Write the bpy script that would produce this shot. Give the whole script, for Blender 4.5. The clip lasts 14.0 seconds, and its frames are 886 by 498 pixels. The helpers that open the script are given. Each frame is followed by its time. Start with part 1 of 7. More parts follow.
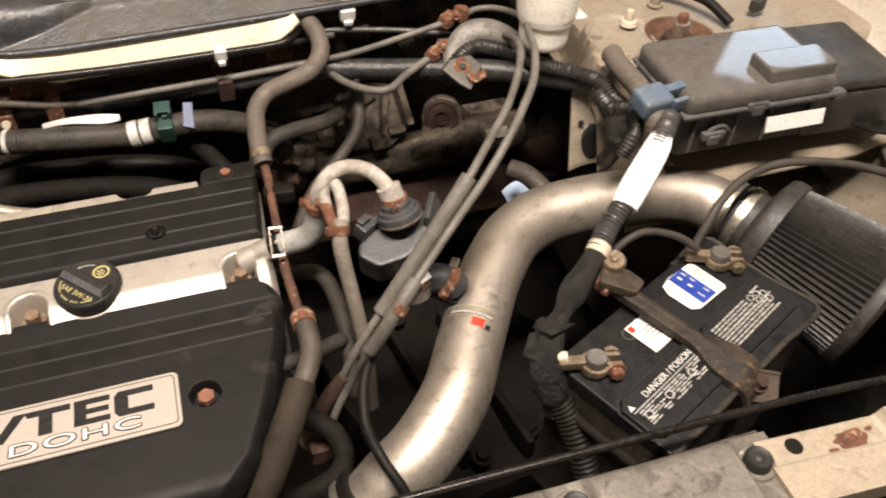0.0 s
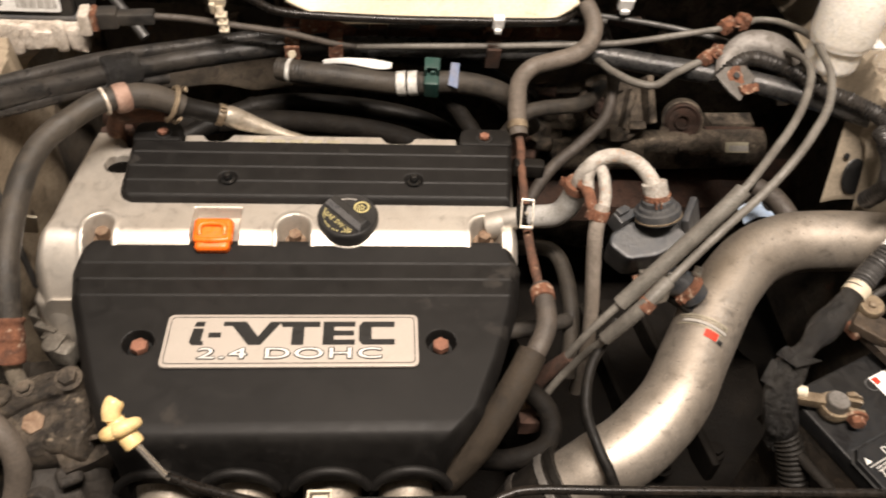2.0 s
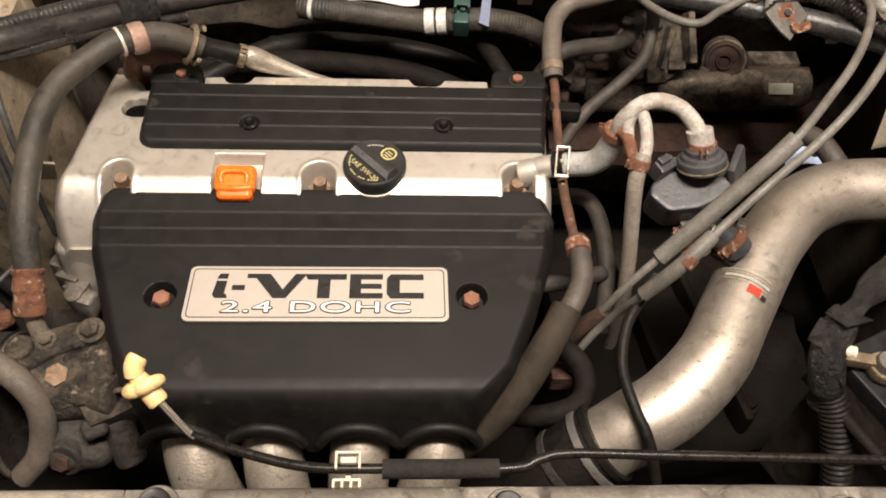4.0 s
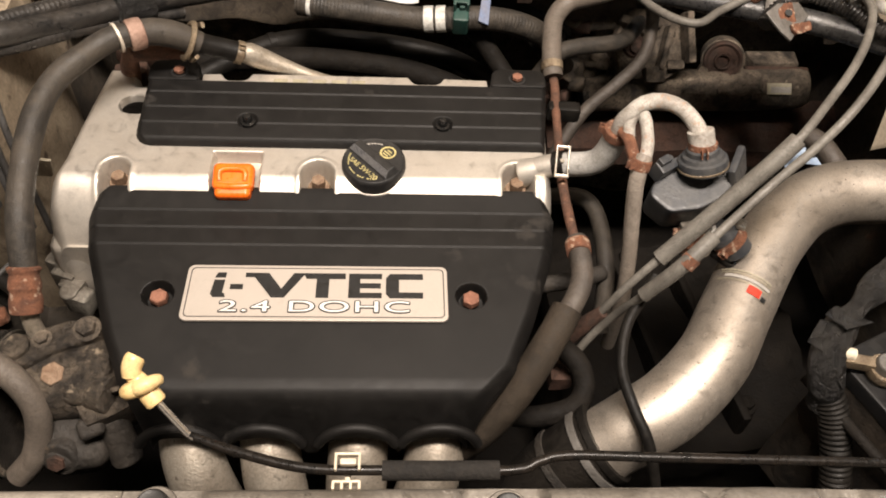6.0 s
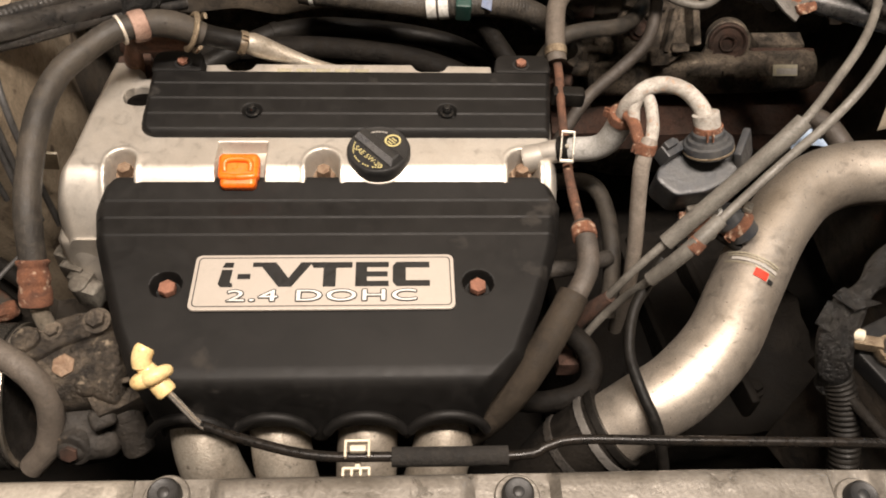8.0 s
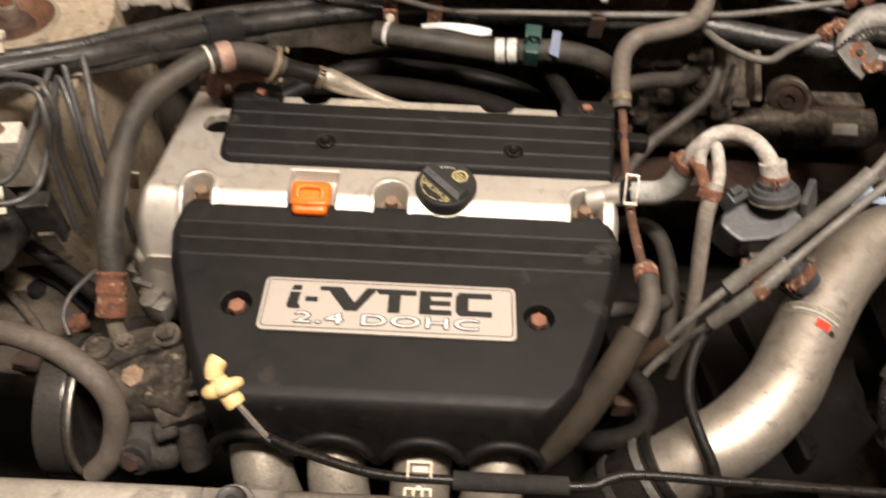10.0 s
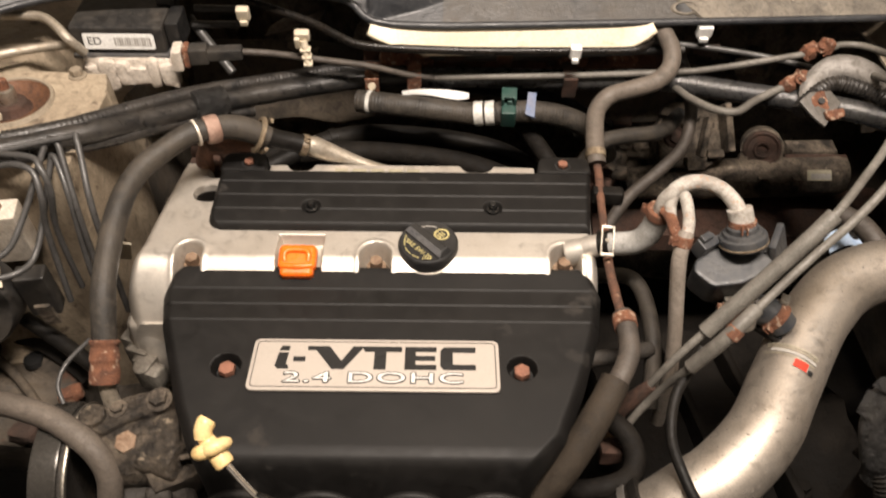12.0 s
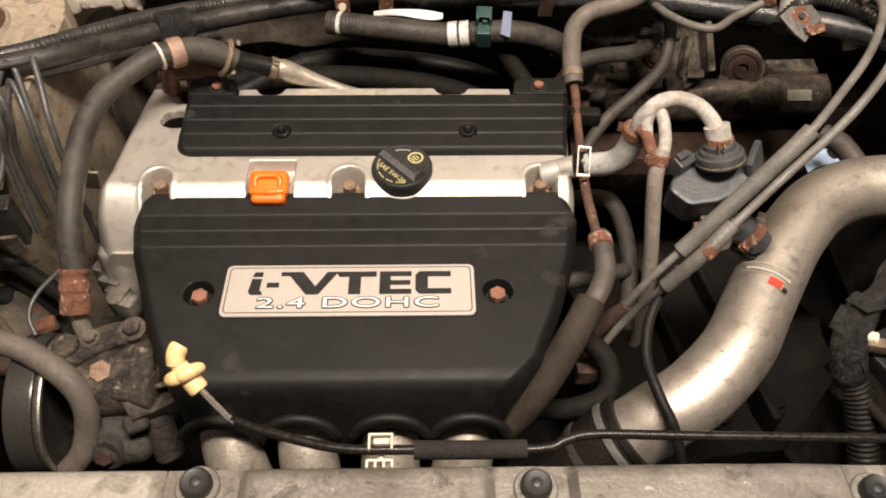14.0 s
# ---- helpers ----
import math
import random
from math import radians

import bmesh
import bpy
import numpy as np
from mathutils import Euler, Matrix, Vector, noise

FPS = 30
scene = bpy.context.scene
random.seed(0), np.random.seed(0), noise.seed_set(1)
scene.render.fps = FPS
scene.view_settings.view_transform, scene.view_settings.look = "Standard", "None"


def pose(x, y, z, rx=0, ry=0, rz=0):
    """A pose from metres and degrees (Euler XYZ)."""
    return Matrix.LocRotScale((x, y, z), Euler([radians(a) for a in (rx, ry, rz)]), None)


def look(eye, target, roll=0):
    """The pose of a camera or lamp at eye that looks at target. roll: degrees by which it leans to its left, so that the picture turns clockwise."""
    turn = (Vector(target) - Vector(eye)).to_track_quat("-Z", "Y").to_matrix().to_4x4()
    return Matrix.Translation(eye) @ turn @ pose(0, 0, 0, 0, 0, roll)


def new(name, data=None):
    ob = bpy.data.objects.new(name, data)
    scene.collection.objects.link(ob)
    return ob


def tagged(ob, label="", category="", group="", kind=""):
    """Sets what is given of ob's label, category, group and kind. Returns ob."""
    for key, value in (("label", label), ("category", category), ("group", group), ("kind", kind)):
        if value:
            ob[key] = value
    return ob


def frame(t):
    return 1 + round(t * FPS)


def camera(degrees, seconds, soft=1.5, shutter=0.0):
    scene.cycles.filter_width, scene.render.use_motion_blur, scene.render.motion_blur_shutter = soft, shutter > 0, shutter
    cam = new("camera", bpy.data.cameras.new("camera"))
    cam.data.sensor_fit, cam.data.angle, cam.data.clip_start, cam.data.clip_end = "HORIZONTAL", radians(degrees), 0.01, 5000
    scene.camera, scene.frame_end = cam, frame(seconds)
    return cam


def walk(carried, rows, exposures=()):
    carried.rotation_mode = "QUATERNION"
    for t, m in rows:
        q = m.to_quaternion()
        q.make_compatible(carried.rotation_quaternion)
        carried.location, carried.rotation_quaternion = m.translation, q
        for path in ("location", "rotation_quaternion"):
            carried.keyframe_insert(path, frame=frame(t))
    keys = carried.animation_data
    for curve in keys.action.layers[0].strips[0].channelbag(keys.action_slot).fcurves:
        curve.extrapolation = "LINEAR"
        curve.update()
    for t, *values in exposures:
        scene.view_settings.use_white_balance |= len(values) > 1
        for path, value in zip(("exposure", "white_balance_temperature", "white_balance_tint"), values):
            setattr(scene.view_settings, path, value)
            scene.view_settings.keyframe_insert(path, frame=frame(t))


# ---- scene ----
cam = camera(57.29, 14.0, soft=1.9, shutter=0.5)
PATH = [
    (0, (0.1599, -0.6282, 1.4187), (0.6570, 0.7003, 0.0088), 2.82),
    (0.5, (0.1731, -0.6400, 1.4261), (0.7210, 0.6724, 0.0199), 2.98),
    (1, (0.1443, -0.6424, 1.4271), (0.6270, 0.6939, 0.0195), 4.01),
    (1.5, (0.1011, -0.6310, 1.4239), (0.4172, 0.7406, 0.0030), 4.96),
    (2, (0.0603, -0.6209, 1.4211), (0.2137, 0.7419, -0.0347), 5.03),
    (2.5, (0.0568, -0.6146, 1.4219), (0.1382, 0.7274, -0.0589), 4.28),
    (3, (0.0567, -0.6080, 1.4138), (0.1359, 0.7005, -0.0967), 3.83),
    (3.5, (0.0546, -0.5959, 1.4091), (0.1548, 0.6689, -0.1370), 3.88),
    (3.7, (0.0549, -0.5933, 1.4059), (0.1544, 0.6586, -0.1507), 3.89),
    (6, (0.0496, -0.5864, 1.4042), (0.1658, 0.6544, -0.1600), 4.82),
    (6.5, (0.0518, -0.5898, 1.4049), (0.1692, 0.6533, -0.1575), 4.38),
    (7, (0.0510, -0.5886, 1.4052), (0.1669, 0.6465, -0.1636), 4.10),
    (9.3, (0.0468, -0.5873, 1.4039), (0.1282, 0.6222, -0.1868), 2.87),
    (9.5, (0.0433, -0.5880, 1.4051), (0.1229, 0.6310, -0.1784), 3.42),
    (10, (0.0245, -0.6101, 1.4053), (0.0342, 0.7049, -0.1015), 3.15),
    (10.5, (0.0080, -0.6373, 1.4300), (-0.1127, 0.8259, 0.0719), 0.73),
    (11, (0.0173, -0.6368, 1.4287), (-0.1200, 0.8645, 0.1145), -0.66),
    (11.5, (0.0400, -0.6272, 1.4318), (-0.0211, 0.8523, 0.0875), -0.53),
    (12, (0.0435, -0.6288, 1.4185), (0.0420, 0.7977, 0.0166), 0.55),
    (12.5, (0.0485, -0.6280, 1.4105), (0.0710, 0.7344, -0.0536), 0.72),
    (13, (0.0533, -0.6285, 1.4044), (0.0730, 0.7026, -0.0883), 0.08),
    (13.5, (0.0540, -0.6308, 1.4040), (0.0838, 0.6878, -0.0994), 0.52),
    (14, (0.0530, -0.6295, 1.4041), (0.0900, 0.6793, -0.1077), 0.83),
]
walk(cam, [(t, look(eye, target, roll)) for t, eye, target, roll in PATH])

# ---- light ----
world = bpy.data.worlds.new("world")
scene.world = world
world.use_nodes = True
world.node_tree.nodes["Background"].inputs[0].default_value = (1.0, 0.93, 0.84, 1)
world.node_tree.nodes["Background"].inputs[1].default_value = 0.135
scene.view_settings.exposure = 0.0


def area_lamp(name, eye, target, sx, sy, watts, colour):
    data = bpy.data.lights.new(name, "AREA")
    data.shape, data.size, data.size_y, data.energy, data.color = "RECTANGLE", sx, sy, watts, colour
    ob = new(name, data)
    ob.matrix_world = look(eye, target)
    return ob


area_lamp("ceiling_tube_light", (0.22, -0.55, 2.6), (0.2, -0.15, 0.8), 0.95, 0.16, 89, (1.0, 0.87, 0.76))
area_lamp("window_daylight", (2.883, 2.053, 2.5), (0.6, 0.0, 0.95), 0.6, 0.5, 10, (0.66, 0.82, 1.0))

# ---- materials ----


def material(name, colour, rough=0.5, metal=0.0, second=None, amount=0.5, scale=25.0, fine=400.0, bump=0.15, spots=None, spot_scale=90.0, spot_cut=0.68, spec=0.5, rvar=0.15, coat=0.0, dents=0.0):
    """A surface mottled at two scales, with grain, fine relief and, if given, spots of dirt, rust or painted glints
    with a shape of their own.
    """
    m = bpy.data.materials.new(name)
    m.use_nodes = True
    nt = m.node_tree
    b = nt.nodes["Principled BSDF"]
    N, L = nt.nodes.new, nt.links.new
    tc = N("ShaderNodeTexCoord")

    def noise_at(size, detail, warp=0.0, rough_n=0.6):
        n = N("ShaderNodeTexNoise")
        n.inputs["Scale"].default_value, n.inputs["Detail"].default_value, n.inputs["Distortion"].default_value, n.inputs["Roughness"].default_value = size, detail, warp, rough_n
        L(tc.outputs["Object"], n.inputs["Vector"])
        return n.outputs["Fac"]

    def ranged(fac, lo, hi, to_lo, to_hi):
        r = N("ShaderNodeMapRange")
        for key, v in (("From Min", lo), ("From Max", hi), ("To Min", to_lo), ("To Max", to_hi)):
            r.inputs[key].default_value = v
        L(fac, r.inputs["Value"])
        return r.outputs["Result"]

    def blend(fac, x, y, kind="RGBA"):
        k = N("ShaderNodeMix")
        k.data_type = kind
        for key, v in (("A", x), ("B", y)):
            if isinstance(v, bpy.types.NodeSocket):
                L(v, k.inputs[key])
            elif kind == "RGBA":
                k.inputs[key].default_value = (*v, 1)
            else:
                k.inputs[key].default_value = v
        L(fac, k.inputs["Factor"])
        return k.outputs["Result"]

    broad, mid, grain = noise_at(scale, 6, 0.6), noise_at(scale * 5.3, 8, 0.8, 0.68), noise_at(fine, 3)
    second = second or tuple(c * 0.72 for c in colour)
    out = blend(ranged(broad, 0.4, 0.64, 0, amount), colour, second)
    out = blend(ranged(mid, 0.5, 0.66, 0, amount * 0.85), out, second)
    deep = tuple(min(c, d) * 0.45 for c, d in zip(colour, second))
    out = blend(ranged(mid, 0.45, 0.33, 0, amount * 0.6), out, deep)
    mul = N("ShaderNodeVectorMath")
    mul.operation = "SCALE"
    L(out, mul.inputs[0])
    L(ranged(grain, 0.3, 0.7, 0.84, 1.14), mul.inputs["Scale"])
    out = mul.outputs["Vector"]
    gloss = ranged(mid, 0.35, 0.65, max(0.04, rough - rvar), min(1, rough + rvar))
    if spots:
        cut = ranged(noise_at(spot_scale, 5), spot_cut - 0.04, spot_cut + 0.04, 0, 1)
        out = blend(cut, out, spots)
        gloss = blend(cut, gloss, 0.85, "FLOAT")
        if metal:
            L(blend(cut, metal, 0.0, "FLOAT"), b.inputs["Metallic"])
    L(out, b.inputs["Base Color"])
    L(gloss, b.inputs["Roughness"])
    if not (spots and metal):
        b.inputs["Metallic"].default_value = metal
    b.inputs["Specular IOR Level"].default_value = spec
    b.inputs["Coat Weight"].default_value = coat
    bp = N("ShaderNodeBump")
    bp.inputs["Strength"].default_value, bp.inputs["Distance"].default_value = bump, 0.002
    L(grain, bp.inputs["Height"])
    if dents:
        b2 = N("ShaderNodeBump")
        b2.inputs["Strength"].default_value, b2.inputs["Distance"].default_value = dents, 0.004
        L(mid, b2.inputs["Height"])
        L(b2.outputs["Normal"], bp.inputs["Normal"])
    L(bp.outputs["Normal"], b.inputs["Normal"])
    return m


BLACK = material("black_plastic", (0.010, 0.010, 0.0105), 0.5, second=(0.03, 0.028, 0.025), amount=0.5, scale=14, fine=900, bump=0.1, spec=0.4)
RIBBED = material("black_cover_plastic", (0.0052, 0.0047, 0.0043), 0.56, second=(0.0115, 0.0104, 0.0094), amount=0.6, scale=9, fine=1500, bump=0.15, spots=(0.026, 0.023, 0.020), spot_scale=22, spot_cut=0.67, spec=0.26, rvar=0.06)
COWL = material("weathered_cowl_plastic", (0.0175, 0.019, 0.0222), 0.42, second=(0.044, 0.045, 0.047), amount=0.7, scale=9, fine=260, bump=0.25, spots=(0.09, 0.088, 0.083), spot_scale=90, spot_cut=0.69, dents=0.12, rvar=0.12)
DUSTY = material("dusty_black_plastic", (0.017, 0.0165, 0.0162), 0.5, second=(0.055, 0.048, 0.04), amount=0.7, scale=20, fine=500, bump=0.2, dents=0.1)
RUBBER = material("dusty_rubber_hose", (0.026, 0.0235, 0.0205), 0.55, second=(0.066, 0.055, 0.043), amount=0.75, scale=16, fine=600, bump=0.3, dents=0.2, spec=0.35)
RUBBER_DARK = material("dark_rubber_hose", (0.0065, 0.006, 0.0055), 0.5, second=(0.016, 0.0138, 0.0113), amount=0.6, scale=18, fine=600, bump=0.2, dents=0.15, spec=0.16)
GREYHOSE = material("grey_brown_hose", (0.07, 0.057, 0.046), 0.58, second=(0.03, 0.025, 0.021), amount=0.75, scale=18, fine=600, bump=0.3, dents=0.3)
CABLE = material("grey_cable_jacket", (0.15, 0.14, 0.122), 0.55, second=(0.07, 0.063, 0.054), amount=0.75, scale=26, fine=600, bump=0.15, dents=0.15)
CONDUIT = material("ribbed_loom", (0.012, 0.0118, 0.0118), 0.38, second=(0.045, 0.039, 0.033), amount=0.6, scale=26, fine=500, bump=0.2, dents=0.2)
PAINT = material("silver_cover_paint", (0.64, 0.60, 0.54), 0.475, 0.74, second=(0.54, 0.49, 0.425), amount=0.6, scale=14, fine=1500, bump=0.08, rvar=0.07, spots=(0.34, 0.27, 0.19), spot_scale=130, spot_cut=0.74, dents=0.05)
PIPE = material("satin_intake_metal", (0.54, 0.485, 0.42), 0.47, 0.85, second=(0.40, 0.345, 0.285), amount=0.65, scale=16, fine=700, bump=0.04, rvar=0.07, spots=(0.06, 0.042, 0.03), spot_scale=230, spot_cut=0.672, dents=0.05)
CAST = material("dirty_cast_aluminium", (0.26, 0.24, 0.205), 0.6, 0.4, second=(0.085, 0.072, 0.057), amount=0.85, scale=24, fine=300, bump=0.5, dents=0.4)
RUNNERMETAL = material("stained_runner_metal", (0.33, 0.295, 0.245), 0.5, 0.5, second=(0.19, 0.16, 0.125), amount=0.8, scale=26, fine=500, bump=0.25, dents=0.1, spots=(0.055, 0.042, 0.03), spot_scale=120, spot_cut=0.68)
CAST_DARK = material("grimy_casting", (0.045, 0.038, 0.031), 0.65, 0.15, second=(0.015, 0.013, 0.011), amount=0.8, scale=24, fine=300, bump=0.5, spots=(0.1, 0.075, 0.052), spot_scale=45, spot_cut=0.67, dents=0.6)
RUST = material("rusty_steel", (0.30, 0.125, 0.066), 0.8, 0.1, second=(0.13, 0.058, 0.036), amount=0.95, scale=90, fine=900, bump=0.6, spots=(0.50, 0.36, 0.26), spot_scale=150, spot_cut=0.61, dents=0.9)
RUST_DARK = material("dark_rusty_steel", (0.07, 0.034, 0.022), 0.8, 0.1, second=(0.028, 0.018, 0.013), amount=0.9, scale=30, fine=500, bump=0.5, dents=0.5)
CORRODED = material("corroded_white_tube", (0.52, 0.49, 0.445), 0.6, 0.2, second=(0.28, 0.25, 0.215), amount=0.9, scale=70, fine=900, bump=0.5, spots=(0.36, 0.25, 0.18), spot_scale=120, spot_cut=0.60, dents=0.4)
BODY = material("beige_body_paint", (0.30, 0.255, 0.195), 0.5, 0.1, second=(0.23, 0.19, 0.14), amount=0.75, scale=8, fine=350, bump=0.1, spots=(0.12, 0.09, 0.065), spot_scale=40, spot_cut=0.69, dents=0.08)
BODY_DIRTY = material("dirty_body_paint", (0.075, 0.058, 0.04), 0.8, 0.0, second=(0.022, 0.018, 0.014), amount=0.9, scale=10, fine=350, bump=0.3, spots=(0.1, 0.045, 0.027), spot_scale=20, spot_cut=0.66, dents=0.6)
RAD = material("worn_radiator_panel", (0.20, 0.182, 0.158), 0.4, 0.35, second=(0.105, 0.092, 0.075), amount=0.85, scale=9, fine=350, bump=0.15, spots=(0.44, 0.415, 0.37), spot_scale=70, spot_cut=0.70, dents=0.15)
RADPALE = material("pale_worn_panel", (0.33, 0.30, 0.255), 0.45, 0.25, second=(0.20, 0.178, 0.145), amount=0.8, scale=8, fine=350, bump=0.12, spots=(0.12, 0.1, 0.08), spot_scale=40, spot_cut=0.70, dents=0.1)
WHITE = material("white_paper", (0.82, 0.82, 0.8), 0.5, second=(0.7, 0.69, 0.66), amount=0.5, scale=40, bump=0.05)
BANDWHITE = material("scuffed_white_band", (0.66, 0.655, 0.62), 0.5, second=(0.30, 0.285, 0.255), amount=0.75, scale=90, fine=700, bump=0.15, dents=0.1)
CREAM = material("cream_plastic", (0.58, 0.515, 0.40), 0.45, second=(0.46, 0.395, 0.29), amount=0.6, scale=20, bump=0.05)
YELLOW = material("aged_yellow_plastic", (0.70, 0.52, 0.26), 0.42, second=(0.62, 0.43, 0.18), amount=0.7, scale=40, bump=0.08)
ORANGE = material("orange_plastic", (0.86, 0.165, 0.01), 0.35, second=(0.78, 0.11, 0.007), amount=0.6, scale=40, bump=0.05)
GREEN = material("dark_green_plastic", (0.012, 0.05, 0.04), 0.5, second=(0.03, 0.055, 0.046), amount=0.6, scale=40, bump=0.1)
BLUE = material("blue_tape", (0.09, 0.14, 0.26), 0.6, second=(0.14, 0.15, 0.2), amount=0.8, scale=60, bump=0.1)
BLUEGREY = material("blue_grey_clip", (0.075, 0.115, 0.175), 0.5, second=(0.13, 0.145, 0.16), amount=0.7, scale=60, bump=0.1)
GREYPLASTIC = material("faded_grey_plastic", (0.06, 0.06, 0.063), 0.55, second=(0.12, 0.11, 0.098), amount=0.8, scale=24, bump=0.2, dents=0.1)
STEEL = material("dull_steel", (0.55, 0.52, 0.46), 0.38, 0.9, second=(0.38, 0.33, 0.26), amount=0.8, scale=60, bump=0.15)
BRASS = material("tarnished_brass", (0.27, 0.215, 0.145), 0.5, 0.6, second=(0.15, 0.11, 0.072), amount=0.9, scale=60, bump=0.3, spots=(0.42, 0.38, 0.32), spot_scale=120, spot_cut=0.66, dents=0.5)
COPPER = material("rusty_copper_bolt", (0.34, 0.16, 0.105), 0.6, 0.35, second=(0.16, 0.07, 0.045), amount=0.8, scale=120, bump=0.4, dents=0.4)
PLATE = material("silver_nameplate", (0.47, 0.425, 0.378), 0.42, 0.3, second=(0.43, 0.385, 0.338), amount=0.2, scale=30, fine=2500, bump=0.01, rvar=0.03)
INK = material("black_ink", (0.012, 0.012, 0.012), 0.45, bump=0.0)
WHITEINK = material("white_ink", (0.66, 0.65, 0.62), 0.5, bump=0.0)
YELLOWINK = material("yellow_ink", (0.50, 0.43, 0.19), 0.5, bump=0.0)
TONE = material("worn_gold_print", (0.45, 0.41, 0.3), 0.5, 0.3, bump=0.0)
GREYINK = material("grey_ink", (0.35, 0.33, 0.3), 0.5, bump=0.0)
BLUEINK = material("blue_ink", (0.02, 0.05, 0.3), 0.45, bump=0.0)
REDINK = material("red_ink", (0.65, 0.04, 0.02), 0.4, bump=0.0)
SHINY = material("glossy_black_nut", (0.01, 0.01, 0.01), 0.12, second=(0.014, 0.013, 0.012), amount=0.3, scale=60, bump=0.02, rvar=0.03)
# Lighter grey paints the highlight on the oil cap grip.
CAPGRIP = material("highlight_grip_plastic", (0.075, 0.075, 0.078), 0.36, second=(0.11, 0.105, 0.10), amount=0.5, scale=60, bump=0.1)
CASE = material("dust_caked_battery_case", (0.012, 0.0105, 0.009), 0.7, second=(0.05, 0.037, 0.025), amount=0.7, scale=14, fine=400, bump=0.3, spots=(0.15, 0.11, 0.072), spot_scale=26, spot_cut=0.69, dents=0.2)
CASTPLATE = material("dull_zinc_plate", (0.17, 0.16, 0.148), 0.55, 0.4, second=(0.09, 0.08, 0.068), amount=0.8, scale=30, fine=500, bump=0.2, spots=(0.22, 0.12, 0.075), spot_scale=60, spot_cut=0.69, dents=0.2)
BATTERY = material("battery_case", (0.0075, 0.0075, 0.008), 0.5, second=(0.017, 0.0158, 0.014), amount=0.5, scale=16, bump=0.06, spots=(0.06, 0.05, 0.038), spot_scale=40, spot_cut=0.74, spec=0.28)
FILTER = material("filter_rubber", (0.026, 0.0245, 0.0235), 0.5, second=(0.05, 0.045, 0.040), amount=0.6, scale=25, bump=0.2)
FOAM = material("black_foam_sleeve", (0.014, 0.013, 0.012), 0.85, second=(0.028, 0.025, 0.022), amount=0.6, scale=40, bump=0.5, spec=0.2)
PUTTY = material("flaking_grey_block", (0.74, 0.67, 0.59), 0.75, 0.1, second=(0.42, 0.355, 0.28), amount=0.6, scale=40, fine=250, bump=0.6, dents=0.8)
CHROME = material("bare_bright_steel", (0.78, 0.75, 0.71), 0.16, 0.95, second=(0.6, 0.56, 0.5), amount=0.5, scale=60, bump=0.05, rvar=0.06)
GLOSS = material("black_rod_enamel", (0.006, 0.0055, 0.005), 0.33, second=(0.016, 0.012, 0.009), amount=0.7, scale=40, bump=0.03, spots=(0.07, 0.055, 0.042), spot_scale=70, spot_cut=0.76, spec=0.25)
LIDGREY = material("dusty_lid_plastic", (0.085, 0.078, 0.072), 0.055, second=(0.125, 0.113, 0.101), amount=0.7, scale=14, fine=500, bump=0.004, rvar=0.012, spec=0.18)
PALE = material("pale_aluminium", (0.68, 0.62, 0.535), 0.5, 0.25, second=(0.42, 0.355, 0.28), amount=0.65, scale=30, fine=400, bump=0.2, dents=0.25)
TAPE = material("wrinkled_black_tape", (0.009, 0.0088, 0.0088), 0.42, second=(0.03, 0.027, 0.023), amount=0.6, scale=24, fine=500, bump=0.2, dents=1.4, spec=0.4)
ALU = material("dull_bare_line", (0.4, 0.36, 0.3), 0.48, 0.55, second=(0.25, 0.21, 0.16), amount=0.8, scale=40, fine=400, bump=0.2, dents=0.2)
FLANGE = material("cream_body_edge", (0.78, 0.7, 0.54), 0.5, second=(0.66, 0.56, 0.4), amount=0.5, scale=10, bump=0.05)
MILKY = material("milky_plastic", (0.88, 0.85, 0.79), 0.35, second=(0.7, 0.64, 0.54), amount=0.4, scale=12, bump=0.03)
MILKY.node_tree.nodes["Principled BSDF"].inputs["Subsurface Weight"].default_value = 0.7
MILKY.node_tree.nodes["Principled BSDF"].inputs["Subsurface Scale"].default_value = 0.02
MILKY.node_tree.nodes["Principled BSDF"].inputs["Subsurface Radius"].default_value = (1.0, 0.95, 0.85)
TAN = material("dust_caked_plastic", (0.2, 0.175, 0.14), 0.75, second=(0.07, 0.062, 0.052), amount=0.85, scale=16, fine=300, bump=0.3, spots=(0.3, 0.27, 0.22), spot_scale=60, spot_cut=0.66, dents=0.4)
PALEBLUE = material("pale_blue_paper", (0.55, 0.66, 0.8), 0.5, second=(0.3, 0.42, 0.62), amount=0.7, scale=60, bump=0.03)
BOLT = material("brown_stained_bolt", (0.3, 0.215, 0.15), 0.5, 0.55, second=(0.15, 0.085, 0.05), amount=0.8, scale=110, bump=0.3, dents=0.4)
TANHOSE = material("grey_tan_hose", (0.13, 0.108, 0.088), 0.6, second=(0.07, 0.058, 0.047), amount=0.75, scale=18, fine=600, bump=0.25, dents=0.25)
PALEHOSE = material("pale_grey_hose", (0.36, 0.355, 0.34), 0.55, second=(0.2, 0.19, 0.17), amount=0.7, scale=30, fine=600, bump=0.2, dents=0.2)
PURGE = material("blue_grey_plastic", (0.031, 0.034, 0.039), 0.45, second=(0.066, 0.064, 0.061), amount=0.75, scale=30, fine=500, bump=0.12, dents=0.08)
# Dark blotches and tan spots paint the pump's shadows and highlights.
PUMPMETAL = material("shadow_blotched_pump_casting", (0.115, 0.092, 0.068), 0.55, 0.2, second=(0.016, 0.013, 0.0105), amount=0.95, scale=40, fine=300, bump=0.6, spots=(0.26, 0.21, 0.15), spot_scale=55, spot_cut=0.67, dents=1.0)
